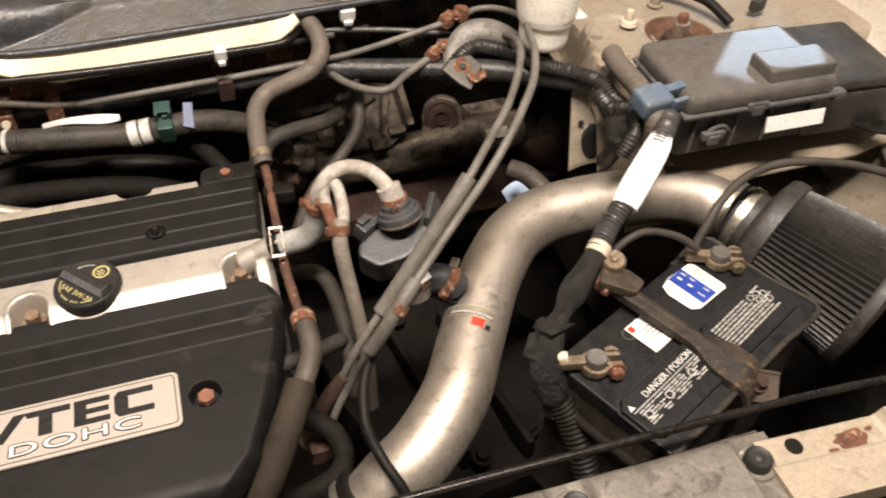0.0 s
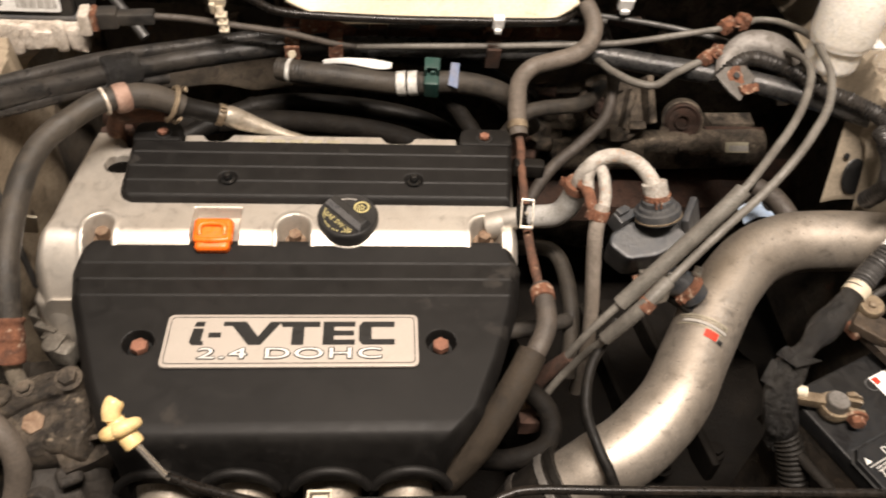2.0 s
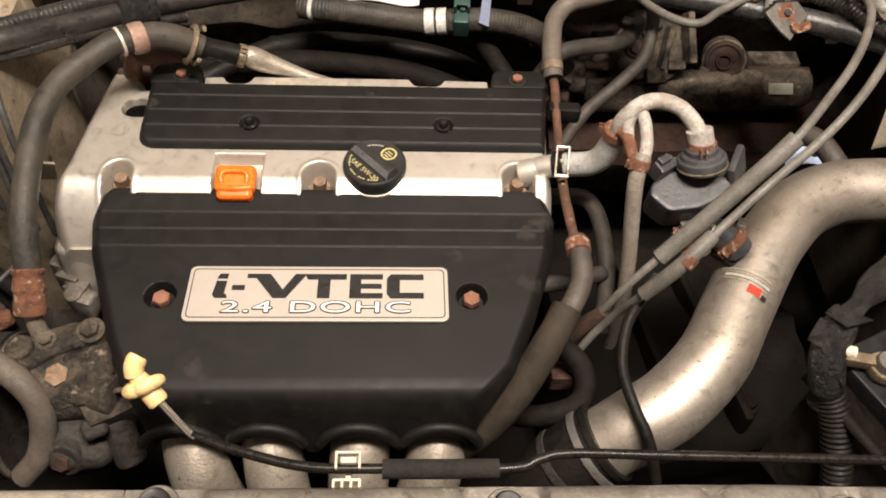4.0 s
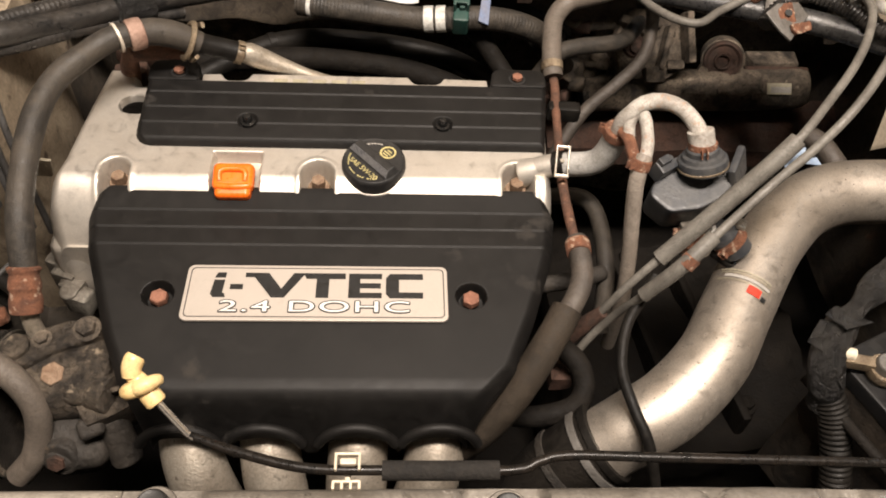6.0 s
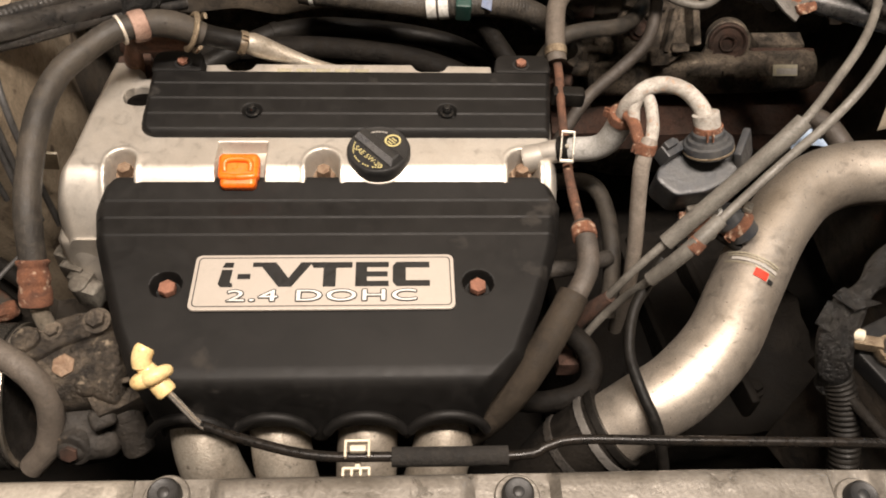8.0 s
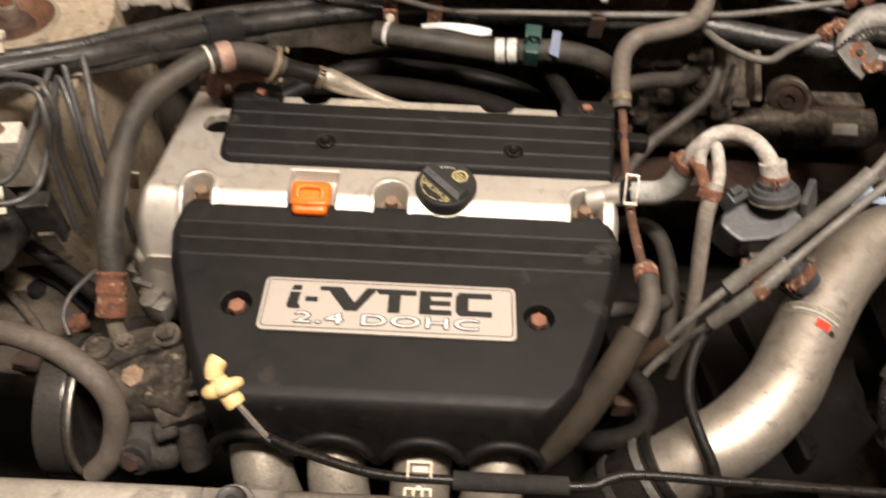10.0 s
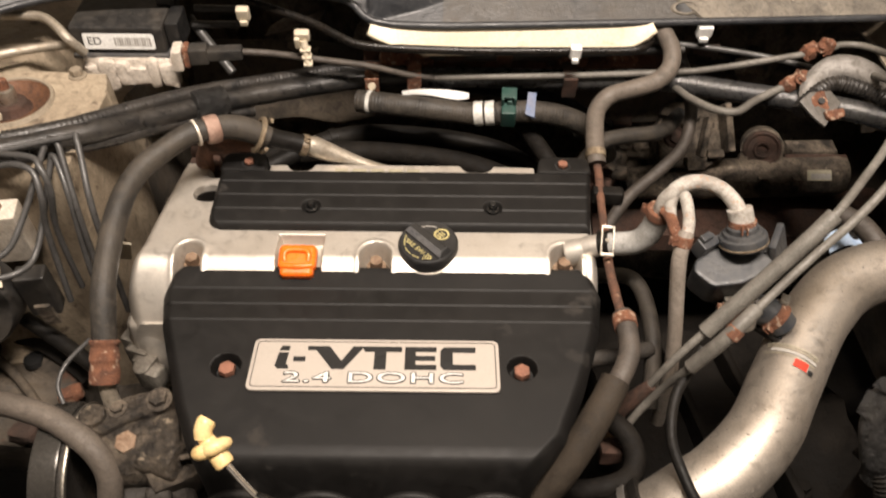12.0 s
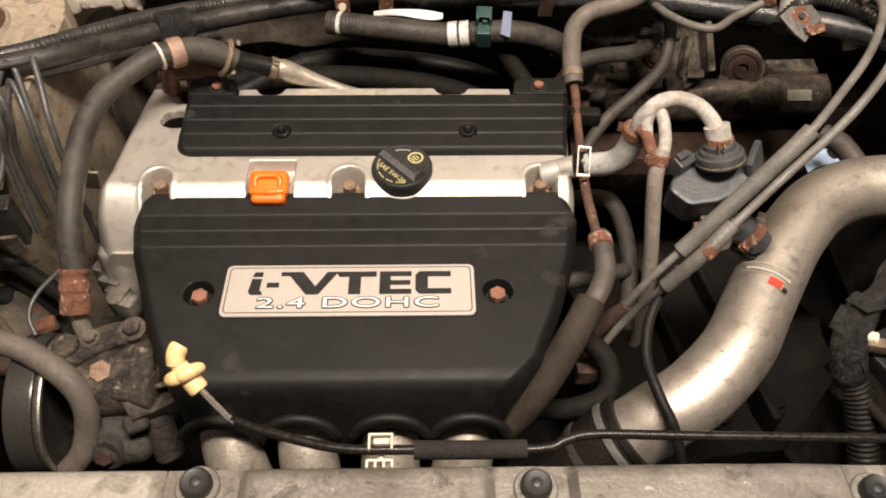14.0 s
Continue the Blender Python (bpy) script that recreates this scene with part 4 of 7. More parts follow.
def panel_place(u, v):
    x = -0.45 + 0.98 * u
    y = -0.369 - 0.26 * v - 0.012 * max(0, x - 0.3) / 0.4
    z = 0.874
    up = 0.0
    for a, b in ((-0.6, -0.128), (-0.078, 0.098), (0.148, 0.345), (0.37, 0.500)):
        up = max(up, ease((x - a) / 0.008) * ease((b - x) / 0.008 + 0.0))
    z += 0.0095 * up * ease((v - 0.012) / 0.03)
    z += 0.01 * ease((v - 0.35) / 0.1)
    z -= 0.02 * clip01(1 - v / 0.012) ** 2
    return (x, y, z + 0.0008 * noise.noise(Vector((x * 30, y * 30, 0))))


part("left_sheet", spread(100, 60, lambda u, v: panel_place(0.327 * u, v), thick=0.03), RADPALE, rp, "paler worn left section")
part("top_sheet", spread(210, 60, lambda u, v: panel_place(0.328 + 0.672 * u, v), thick=0.03), RAD, rp)
part("back_flange", block((0.98, 0.004, 0.05), pose(0.04, -0.376, 0.842), 0.001), BODY_DIRTY, rp)
RUBBER_CAPS = ((-0.106, -0.386), (0.126, -0.390), (0.358, -0.397), (0.507, -0.404))
for x, y in RUBBER_CAPS:
    th = thing("panel_push_bolt", (x, y, 0.874), "black rubber-topped push bolt on the front panel", "bolt", "front panel bolts")
    part("washer", lathe([(0, 0.0022), (0.0145, 0.0022), (0.0155, 0.001), (0.0155, 0), (0, 0)], pose(x, y, 0.8745), 32), RAD, th)
    part("head", lathe([(0.0108, 0.0), (0.0110, 0.004), (0.0104, 0.008), (0.0090, 0.0095), (0.0075, 0.0088), (0.004, 0.0086), (0.003, 0.0094), (0, 0.0094)], pose(x, y, 0.876), 32), BLACK, th)
cr = thing("corner_panel", (0.62, -0.42, 0.85), "worn grey-beige corner panel with hole and rust patch", "front panel", kind="structure")
bm = spread(80, 40, lambda u, v: (0.515 + 0.3 * u, -0.386 - 0.02 * u - 0.060 * v, 0.8755 + 0.010 * ease((u - 0.36) / 0.02) + 0.004 * ease((v - 0.4) / 0.05) - 0.004 * clip01(1 - v / 0.03) ** 2), thick=0.02)
part("corner_sheet", bm, CORNER, cr)
# Near-black discs on the sheet paint the dark inside the drain holes.
part("drain_hole", lathe([(0, 0.0006), (0.0068, 0.0006), (0.0072, 0)], pose(0.544, -0.4, 0.8757), 28), VOID, cr)
part("drain_hole", lathe([(0, 0.0006), (0.0078, 0.0006), (0.0082, 0)], pose(0.641, -0.405, 0.8858), 28), VOID, cr)
bm = bmesh.new()
for cx, cy, r0, up, sd in ((0.592, -0.408, 0.0115, 0.0001, 1.0), (0.611, -0.404, 0.003, 0.0001, 5.0), (0.572, -0.413, 0.0035, 0.0001, 9.0)):
    rim = [bm.verts.new((cx + r0 * (1 + 0.3 * noise.noise(Vector((math.cos(a) * 2, math.sin(a) * 2, sd))) + 0.12 * noise.noise(Vector((math.cos(a) * 7, math.sin(a) * 7, sd)))) * math.cos(a) * 1.3, cy + r0 * 0.7 * (1 + 0.3 * noise.noise(Vector((math.cos(a) * 2, math.sin(a) * 2, sd))) + 0.12 * noise.noise(Vector((math.cos(a) * 7, math.sin(a) * 7, sd)))) * math.sin(a), 0.8757 + up)) for a in (2 * math.pi * k / 40 for k in range(40))]
    bm.faces.new(rim)
part("rust_patch", bm, RUST, cr, "flaking rust patch")

# ---- right side: intake pipe, filter, battery, fuse box ----
PIPE_LINE = [(0.2345, -0.2817, 0.744), (0.2602, -0.2732, 0.765), (0.291, -0.2594, 0.78), (0.331, -0.2234, 0.792), (0.362, -0.1754, 0.799), (0.397, -0.1214, 0.806), (0.4204, -0.0917, 0.811), (0.4492, -0.0642, 0.815), (0.4864, -0.047, 0.818), (0.53, -0.043, 0.82), (0.6, -0.045, 0.82), (0.645, -0.052, 0.819), (0.68, -0.067, 0.816), (0.702, -0.09, 0.812)]
ip = thing("intake_pipe", (0.4, -0.12, 0.75), "polished metal cold air intake pipe with dirt specks", "intake pipe")
part("pipe", tube(PIPE_LINE, 0.0325, 48, 0.005), PIPE, ip)
part("lower_coupler", tube([(0.178, -0.303, 0.67), (0.197, -0.292, 0.705), (0.218, -0.285, 0.732), (0.236, -0.280, 0.747)], 0.0360, 40, 0.004), VOID, ip, "black silicone coupler")
part("lower_band", clamp((0.2345, -0.2805, 0.7455), (0.026, 0.007, 0.021), 0.0362, 0.007, 0.0), RUBBER_DARK, ip)
part("coupler_ring", clamp((0.2255, -0.2830, 0.7385), (0.026, 0.007, 0.021), 0.0364, 0.007, 0.0), CASTPLATE, ip, "dull metal coupler ring")
part("lower_band", clamp((0.207, -0.289, 0.718), (0.022, 0.008, 0.028), 0.0364, 0.008, 0.0), CAST_DARK, ip)


def pipe_wrap(name, off, width, mat, a0, a1, lift):
    """A thin printed band round part of the pipe near the sticker."""
    c, d = Vector((0.362, -0.1754, 0.799)), Vector((0.066, 0.102, 0.014)).normalized()
    up = Vector((0, 0, 1))
    up = (up - d * up.dot(d)).normalized()
    side = d.cross(up)
    return part(name, spread(14, 3, lambda u, v: c + d * (off + width * (v - 0.5)) + (up * math.cos(a0 + (a1 - a0) * u) + side * math.sin(a0 + (a1 - a0) * u)) * (0.0327 + lift)), mat, ip)


for off, wd, mt in ((0.0215, 0.0012, TONE), (0.0185, 0.0008, TONE), (0.0105, 0.0008, TONE)):
    pipe_wrap("print_line", off, wd, mt, -0.95, 0.55, 0.0008)
pipe_wrap("print_line", 0.0148, 0.0032, GREYINK, -0.75, 0.55, 0.0008)
pipe_wrap("red_sticker", 0.0055, 0.0085, REDINK, -0.02, 0.36, 0.0009)
pipe_wrap("black_sticker", 0.0030, 0.0050, INK, 0.40, 0.56, 0.0009)

fl = thing("air_filter", (0.8, -0.14, 0.72), "black pleated cone air filter", "air filter")
F0, F1 = Vector((0.7217, -0.1210, 0.8073)), Vector((0.7933, -0.2493, 0.790))
FD = (F1 - F0).normalized()
fm = Matrix.Translation(F0) @ FD.to_track_quat("Z", "Y").to_matrix().to_4x4()
part("neck", lathe([(0.033, -0.03), (0.038, -0.028), (0.038, -0.004), (0.055, 0.0), (0.066, 0.004), (0.069, 0.010), (0.069, 0.022), (0.065, 0.024)], fm, 40), FILTER, fl)
part("neck_band", clamp(F0 - FD * 0.018, FD, 0.0385, 0.011, 0.008, 2.2), STEEL, fl, "steel band clamp")
part("pipe_band", clamp(F0 - FD * 0.036, FD, 0.035, 0.006, 0.0), STEEL, fl, "steel band clamp")
bm = bmesh.new()
N = 136
rings = []
for z, r in ((0.020, 0.063), (0.06, 0.0675), (0.10, 0.072), (0.140, 0.0765)):
    rings.append([bm.verts.new(fm @ Vector(((r + (0.0022 if k % 2 else -0.0042)) * math.cos(2 * math.pi * k / N), (r + (0.0022 if k % 2 else -0.0042)) * math.sin(2 * math.pi * k / N), z))) for k in range(N)])
for a, b in zip(rings, rings[1:]):
    for k in range(N):
        bm.faces.new((a[k], a[(k + 1) % N], b[(k + 1) % N], b[k]))
bm.faces.new(rings[-1])
part("pleats", bm, FILTER, fl, smooth=20)
part("end_rim", lathe([(0.0, 0.150), (0.060, 0.150), (0.078, 0.148), (0.082, 0.144), (0.082, 0.136), (0.079, 0.132), (0.070, 0.132)], fm, 56), FILTER, fl, "grey moulded end rim")
hose("vacuum_line", [(0.595, -0.172, 0.858), (0.6261, -0.1482, 0.868), (0.644, -0.136, 0.880), (0.6837, -0.1183, 0.890), (0.7329, -0.1168, 0.896), (0.7876, -0.1328, 0.895), (0.8319, -0.1548, 0.889), (0.8672, -0.1761, 0.880), (0.905, -0.205, 0.865)], 0.0046, RUBBER, "thin grey rubber line over the air filter", "hose")

# battery
BM = pose(0.545, -0.259, 0.0, 0, 0, 25)
bt = thing("car_battery", (0.547, -0.244, 0.63), "black car battery with warning labels and two terminals", "battery")
part("case", block((0.236, 0.127, 0.19), BM @ pose(0, 0, 0.742), 0.004), CASE, bt, "dust-caked lower case")
bm = block((0.238, 0.129, 0.018), BM @ pose(0, 0, 0.8385), 0.003)
lid = part("lid", bm, BATTERY, bt)
for x, y, w in ((-0.062, -0.026, 0.112), (0.056, -0.026, 0.108)):
    part("vent_cap", prism([(p[0] + x, p[1] + y) for p in ((-w / 2, -0.016), (-w / 2 + 0.008, -0.024), (w / 2 - 0.008, -0.024), (w / 2, -0.016), (w / 2, 0.016), (w / 2 - 0.008, 0.024), (-w / 2 + 0.008, 0.024), (-w / 2, 0.016))], 0.846, 0.8525, 0.002, m=BM), BATTERY, lid)
# Flat black rings paint the shade in the gaps round the vent caps.
for x, y, w in ((-0.062, -0.026, 0.112), (0.056, -0.026, 0.108)):
    oct_out, oct_in = ([(p[0] * g + x, p[1] * h + y) for p in ((-w / 2, -0.016), (-w / 2 + 0.008, -0.024), (w / 2 - 0.008, -0.024), (w / 2, -0.016), (w / 2, 0.016), (w / 2 - 0.008, 0.024), (-w / 2 + 0.008, 0.024), (-w / 2, 0.016))] for g, h in ((1.045, 1.09), (1.0, 1.0)))
    part("cap_shade_ring", ring_plate(oct_out, oct_in, 0.8474, 0.0003, BM), INK, lid, smooth=0)
rim = [(x * 0.118, y * 0.0635, 0.8465) for x, y in ((-1, -1), (-0.5, -1), (0, -1), (0.5, -1), (1, -1), (1, -0.3), (1, 0.3), (1, 1), (0.5, 1))]
part("lid_rim", tube([tuple(BM @ Vector(p)) for p in rim], 0.0028, 8, 0.008, wobble=0.3), CASE, lid, "dust-caked lid rim")
wt = pose(-0.0635, -0.0225, 0.8526, 0, 0, 1)
WT = BM @ wt
lab = part("warning_print", merge(bmesh.new(), words("DANGER / POISON", 0.0062, 0.0005, 0.95), WT @ Matrix.Translation((0.006, 0.0095, 0.0003))), WHITEINK, lid, smooth=0)
bm = bars([(0, 0.0042, 0.1, 0.0008)], 0.0003, m=WT)
random.seed(4)
for row in range(6):
    x = -0.046
    while x < 0.044:
        w = random.uniform(0.004, 0.011)
        if not (-0.018 < x < -0.013 or 0.013 < x < 0.018) and random.random() < 0.88:
            bars([(x + w / 2, 0.0012 - 0.0027 * row, w, 0.0011)], 0.0003, bm=bm, m=WT)
        x += w + 0.0016
for x in (-0.041, -0.012, 0.022):
    merge(bm, ring_plate(rounded_rect(0.0085, 0.0085, 0.0042), rounded_rect(0.0062, 0.0062, 0.0031), 0.0006, 0.0003), WT @ Matrix.Translation((x, -0.005, 0)))
part("small_print", bm, PRINT, lid, smooth=0)
part("print_mark", prism([(-0.051, 0.007), (-0.0445, 0.007), (-0.0478, 0.0125)], 0.0, 0.0006, 0, m=WT), WHITEINK, lid, smooth=0)
WT2 = BM @ pose(0.0545, -0.025, 0.8526, 0, 0, 1)
bm = bmesh.new()
for row in range(8):
    x = -0.043
    while x < (0.012 if row < 4 else 0.03):
        w = random.uniform(0.003, 0.009)
        bars([(x + w / 2, 0.013 - 0.0036 * row, w, 0.0014)], 0.0003, bm=bm, m=WT2)
        x += w + 0.0014
bars([(0.0, 0.0015, 0.084, 0.0008), (0.032, 0.014, 0.014, 0.0012)], 0.0003, bm=bm, m=WT2)
for x, y in ((0.020, 0.010), (0.029, 0.0095), (0.0245, 0.003), (0.035, 0.005), (0.034, -0.002)):
    merge(bm, ring_plate(rounded_rect(0.008, 0.0075, 0.0037, 3), rounded_rect(0.006, 0.0055, 0.0027, 3), 0.0003, 0.0003), WT2 @ Matrix.Translation((x, y, 0)))
part("small_print", bm, PRINT, lid, smooth=0)
LM = pose(0.5757, -0.2085, 0.8483, 0, 0, -66) @ Matrix.Diagonal((0.88, 1, 1, 1))
lab = part("rating_label", prism([(-0.0235, 0.0265), (0.0225, 0.0265), (0.0250, 0.024), (0.0245, -0.0175), (0.0185, -0.0245), (-0.010, -0.0260), (-0.0215, -0.0215), (-0.0250, -0.008)], -0.0003, 0.0003, 0, m=LM), WHITE, bt, "white and blue rating label")
part("label_blue", block((0.047, 0.0215, 0.0004), LM @ Matrix.Translation((-0.0005, 0.0005, 0.0007)), 0), BLUEINK, lab)
bm = bars([(-0.017, 0.0065, 0.006, 0.0016), (-0.006, 0.007, 0.007, 0.0011), (0.013, 0.0065, 0.007, 0.0012), (-0.016, -0.001, 0.006, 0.0024), (-0.002, -0.001, 0.006, 0.0022), (0.014, -0.0025, 0.009, 0.0011)], 0.0011, m=LM)
part("label_print", bm, WHITEINK, lab, smooth=0)
part("bar_code", bars([(-0.017 + 0.0024 * k, 0.0195, (0.0013, 0.0009, 0.0016)[k % 3], 0.0085) for k in range(11)] + [(0.0155, 0.0205, 0.011, 0.0012), (0.0155, 0.0175, 0.011, 0.0012)], 0.0006, m=LM), GREYINK, lab, smooth=0)
part("label_text", bars([(-0.014 + 0.011 * k, -0.0125 - 0.004 * j, 0.008, 0.0012) for k in range(3) for j in range(3)], 0.0006, m=LM), GREYINK, lab, smooth=0)
LM = pose(0.516, -0.2435, 0.8483, 0, 0, 25)
lab = part("date_label", block((0.046, 0.036, 0.0006), LM, 0), WHITE, bt, "small white label with grey print")
part("label_corner", block((0.006, 0.007, 0.0004), LM @ Matrix.Translation((-0.019, 0.013, 0.0005)), 0), REDINK, lab)
part("label_print", bars([(0.002, 0.006 - 0.004 * k, 0.034, 0.0018) for k in range(4)], 0.0005, m=LM), GREYINK, lab, smooth=0)
merge_ring = ring_plate(rounded_rect(0.013, 0.013, 0.0064, 6), rounded_rect(0.0105, 0.0105, 0.0051, 6), 0.848, 0.0003, pose(0.4885, -0.2435, 0))
part("polarity_ring", merge_ring, GREYPLASTIC, lid)


def terminal(x, y, turn, mats):
    th = thing("battery_terminal", (x, y, 0.848), "corroded brass battery terminal clamp", "battery terminal", "battery terminals")
    m = pose(x, y, 0.848, 0, 0, turn) @ Matrix.Diagonal((0.85, 0.85, 1, 1))
    part("post", lathe([(0.0, 0.019), (0.0100, 0.019), (0.0115, 0.0175), (0.0120, 0.0), (0.015, -0.001)], m, 28), CASTPLATE, th, "dull grey lead post")
    bm = lathe([(0.0120, 0.003), (0.0150, 0.003), (0.0158, 0.005), (0.0158, 0.010), (0.0150, 0.0115), (0.0120, 0.0115)], m, 28)
    block((0.030, 0.012, 0.010), m @ pose(-0.024, 0.002, 0.010), 0.002, bm)
    block((0.016, 0.005, 0.010), m @ pose(0.018, 0.006, 0.010), 0.001, bm)
    block((0.016, 0.005, 0.010), m @ pose(0.018, -0.006, 0.010), 0.001, bm)
    part("ring_clamp", bm, mats[0], th)
    part("clamp_bolt", hexbolt(m @ Vector((0.019, -0.009, 0.010)), m.to_3x3() @ Vector((0, -1, 0)), 0.006, 0.009), mats[1], th, "rusty clamp bolt")
    part("clamp_nut", hexbolt(m @ Vector((0.019, 0.0085, 0.010)), m.to_3x3() @ Vector((0, 1, 0)), 0.0055, 0.007), BRASS, th)
    return th


terminal(0.440, -0.270, -12, (BRASS, RUST))
terminal(0.615, -0.189, -20, (BRASS, BRASS))
solo("terminal_cap", tube([(0.405, -0.257, 0.863), (0.4095, -0.2585, 0.8632), (0.416, -0.2605, 0.863)], 0.0052, 14), CREAM, "cream plastic cable end beside the negative terminal", "cable end")

hd = thing("battery_hold_down", (0.53, -0.26, 0.85), "dirty black steel battery hold-down bar with rusty end hook", "bracket")
bm = bmesh.new()
A, B2 = Vector((0.486, -0.184, 0.872)), Vector((0.572, -0.330, 0.857))


def bar_place(u, v):
    p = A.lerp(B2, u)
    w = Vector((0.845, 0.533, 0)) * (v - 0.5) * (0.0165 + 0.024 * ease((u - 0.58) / 0.22) - 0.008 * ease((u - 0.9) / 0.1))
    return p + w + Vector((0, 0, 0.003 * math.cos((v - 0.5) * 6) - 0.02 * clip01((u - 0.9) / 0.1) ** 2))


part("bar", spread(40, 10, bar_place, thick=0.008), BAR, hd)
m = Matrix.Translation((0.5735, -0.325, 0.842)) @ pose(0, 0, 0, 30, 0, -30)
bm = block((0.036, 0.028, 0.003), m, 0.001)
block((0.036, 0.003, 0.018), m @ pose(0, 0.014, -0.006), 0.001, bm)
part("hook_plate", bm, BAR, hd, "rust-stained hook plate")
part("nut", hexbolt((0.573, -0.323, 0.845), (0.2, -0.4, 0.9), 0.007, 0.009), RUST_DARK, hd)
bm = prism([(-0.020, -0.012), (0.016, -0.014), (0.022, 0.004), (0.006, 0.014), (-0.018, 0.010)], 0.0, 0.009, 0.002, m=Matrix.Translation((0.497, -0.200, 0.868)) @ pose(0, 0, 0, 0, 6, -32), round_corners=0.004)
part("rear_clip", bm, BAR, hd)
part("cable_nut", lathe([(0, 0.014), (0.003, 0.014), (0.004, 0.012), (0.0095, 0.012), (0.0118, 0.009), (0.0118, 0.0), (0, 0)], pose(0.4985, -0.181, 0.874, 14, -8), 18), BRASS, hd, "brass nut")
bm = block((0.02, 0.016, 0.012), pose(0.487, -0.196, 0.866, 0, 0, 20), 0.003)
part("corrosion", bm, RUST, hd, "rust-coloured corrosion")
hose("ground_wire", [(0.503, -0.172, 0.880), (0.515, -0.168, 0.888), (0.540, -0.165, 0.892), (0.57, -0.175, 0.886), (0.59, -0.184, 0.872)], 0.0038, RUBBER, "grey insulated battery wire", "wire")
hose("battery_tray_wall", [(0.40, -0.25, 0.81), (0.42, -0.29, 0.81), (0.447, -0.345, 0.81), (0.462, -0.378, 0.81), (0.55, -0.345, 0.80)], 0.005, VOID, "dusty black plastic battery tray edge", "tray")

# fuse box
fb = thing("fuse_box", (0.72, -0.03, 0.86), "dark grey plastic fuse box with clip-on lid", "fuse box")
FM = pose(0.712, -0.022, 0, 0, 0, -1.5)
part("lower_case", block((0.172, 0.095, 0.052), FM @ pose(0.0, 0.001, 0.913), 0.006), DUSTY, fb)
part("case_flange", block((0.180, 0.104, 0.006), FM @ pose(0.0, 0.001, 0.938), 0.002), GREYPLASTIC, fb)
lid = part("lid", block((0.178, 0.114, 0.026), FM @ pose(0, 0.003, 0.954), 0.009, segs=3), LIDGREY, fb)
part("raised_cell", block((0.080, 0.040, 0.034), FM @ pose(0.044, -0.028, 0.963), 0.003), LIDGREY, lid)
part("lid_lip", block((0.183, 0.119, 0.005), FM @ pose(0, 0.003, 0.9435), 0.002), GREYPLASTIC, lid)
for x in (-0.07, -0.045, -0.02, 0.02, 0.07):
    part("case_rib", block((0.003, 0.004, 0.040), FM @ pose(x, -0.0475, 0.912), 0.001), GREYPLASTIC, fb)
bm = tube([tuple(FM @ Vector(p)) for p in ((-0.056, -0.050, 0.912), (-0.050, -0.051, 0.922), (-0.038, -0.051, 0.924), (-0.030, -0.050, 0.916))], 0.0028, 8)
part("moulded_hook", bm, GREYPLASTIC, fb)
lab = part("paper_label", block((0.072, 0.0006, 0.0175), FM @ pose(0.047, -0.0575, 0.920, -14), 0), WHITE, fb, "white paper label")
for x, z in ((-0.049, 0.915), (-0.006, 0.945)):
    bm = block((0.026, 0.008, 0.010), FM @ pose(x, -0.053, z), 0.002)
    block((0.014, 0.008, 0.012), FM @ pose(x, -0.055, z - 0.004), 0.002, bm)
    part("latch", bm, GREYPLASTIC, fb)
part("side_case", block((0.12, 0.13, 0.055), pose(0.858, 0.0, 0.90, 0, 0, -4), 0.008), DUSTY, fb)
part("side_lid", block((0.115, 0.125, 0.014), pose(0.858, 0.0, 0.934, 0, 0, -4), 0.006), DUSTY, fb)
bm = block((0.016, 0.012, 0.012), pose(0.807, -0.074, 0.94), 0.003)
part("side_clip", bm, GREYPLASTIC, fb)
bm = prism([(0.855, -0.060), (0.885, -0.052), (0.908, -0.080), (0.918, -0.112), (0.902, -0.120), (0.892, -0.096), (0.872, -0.082)], 0.882, 0.885, 0.001)
part("mount_tab", bm, RUBBER_DARK, fb)
part("tab_bolt", hexbolt((0.906, -0.108, 0.885), (0, 0, 1), 0.0075, 0.008), COPPER, fb, "rusty bolt")

hose("wing_wire", [(0.737, 0.19, 0.93), (0.752, 0.165, 0.945), (0.770, 0.130, 0.948), (0.785, 0.095, 0.935)], 0.0062, RUBBER_DARK, "short black rubber wire behind the fuse box", "wire")
solo("wing_plug", block((0.02, 0.014, 0.016), pose(0.835, 0.115, 0.942, 0, 0, 20), 0.004), DUSTY, "small dark plug on the inner wing", "plug")

# brake fluid reservoir
rv = thing("brake_fluid_reservoir", (0.53, 0.09, 0.93), "white translucent brake fluid reservoir", "reservoir")
part("bottle", lathe([(0.0, 0.0), (0.023, 0.0), (0.026, 0.003), (0.0275, 0.009), (0.0275, 0.030), (0.031, 0.032), (0.031, 0.036), (0.033, 0.041), (0.034, 0.08), (0.032, 0.10), (0.024, 0.105), (0, 0.105)], pose(0.536, 0.094, 0.948), 40), MILKY, rv)
part("side_flange", block((0.016, 0.024, 0.004), pose(0.568, 0.086, 0.983), 0.0012), MILKY, rv)
part("cap", lathe([(0.023, 0.0), (0.023, 0.018), (0.020, 0.021), (0, 0.021)], pose(0.536, 0.094, 1.052), 32), GREYPLASTIC, rv)

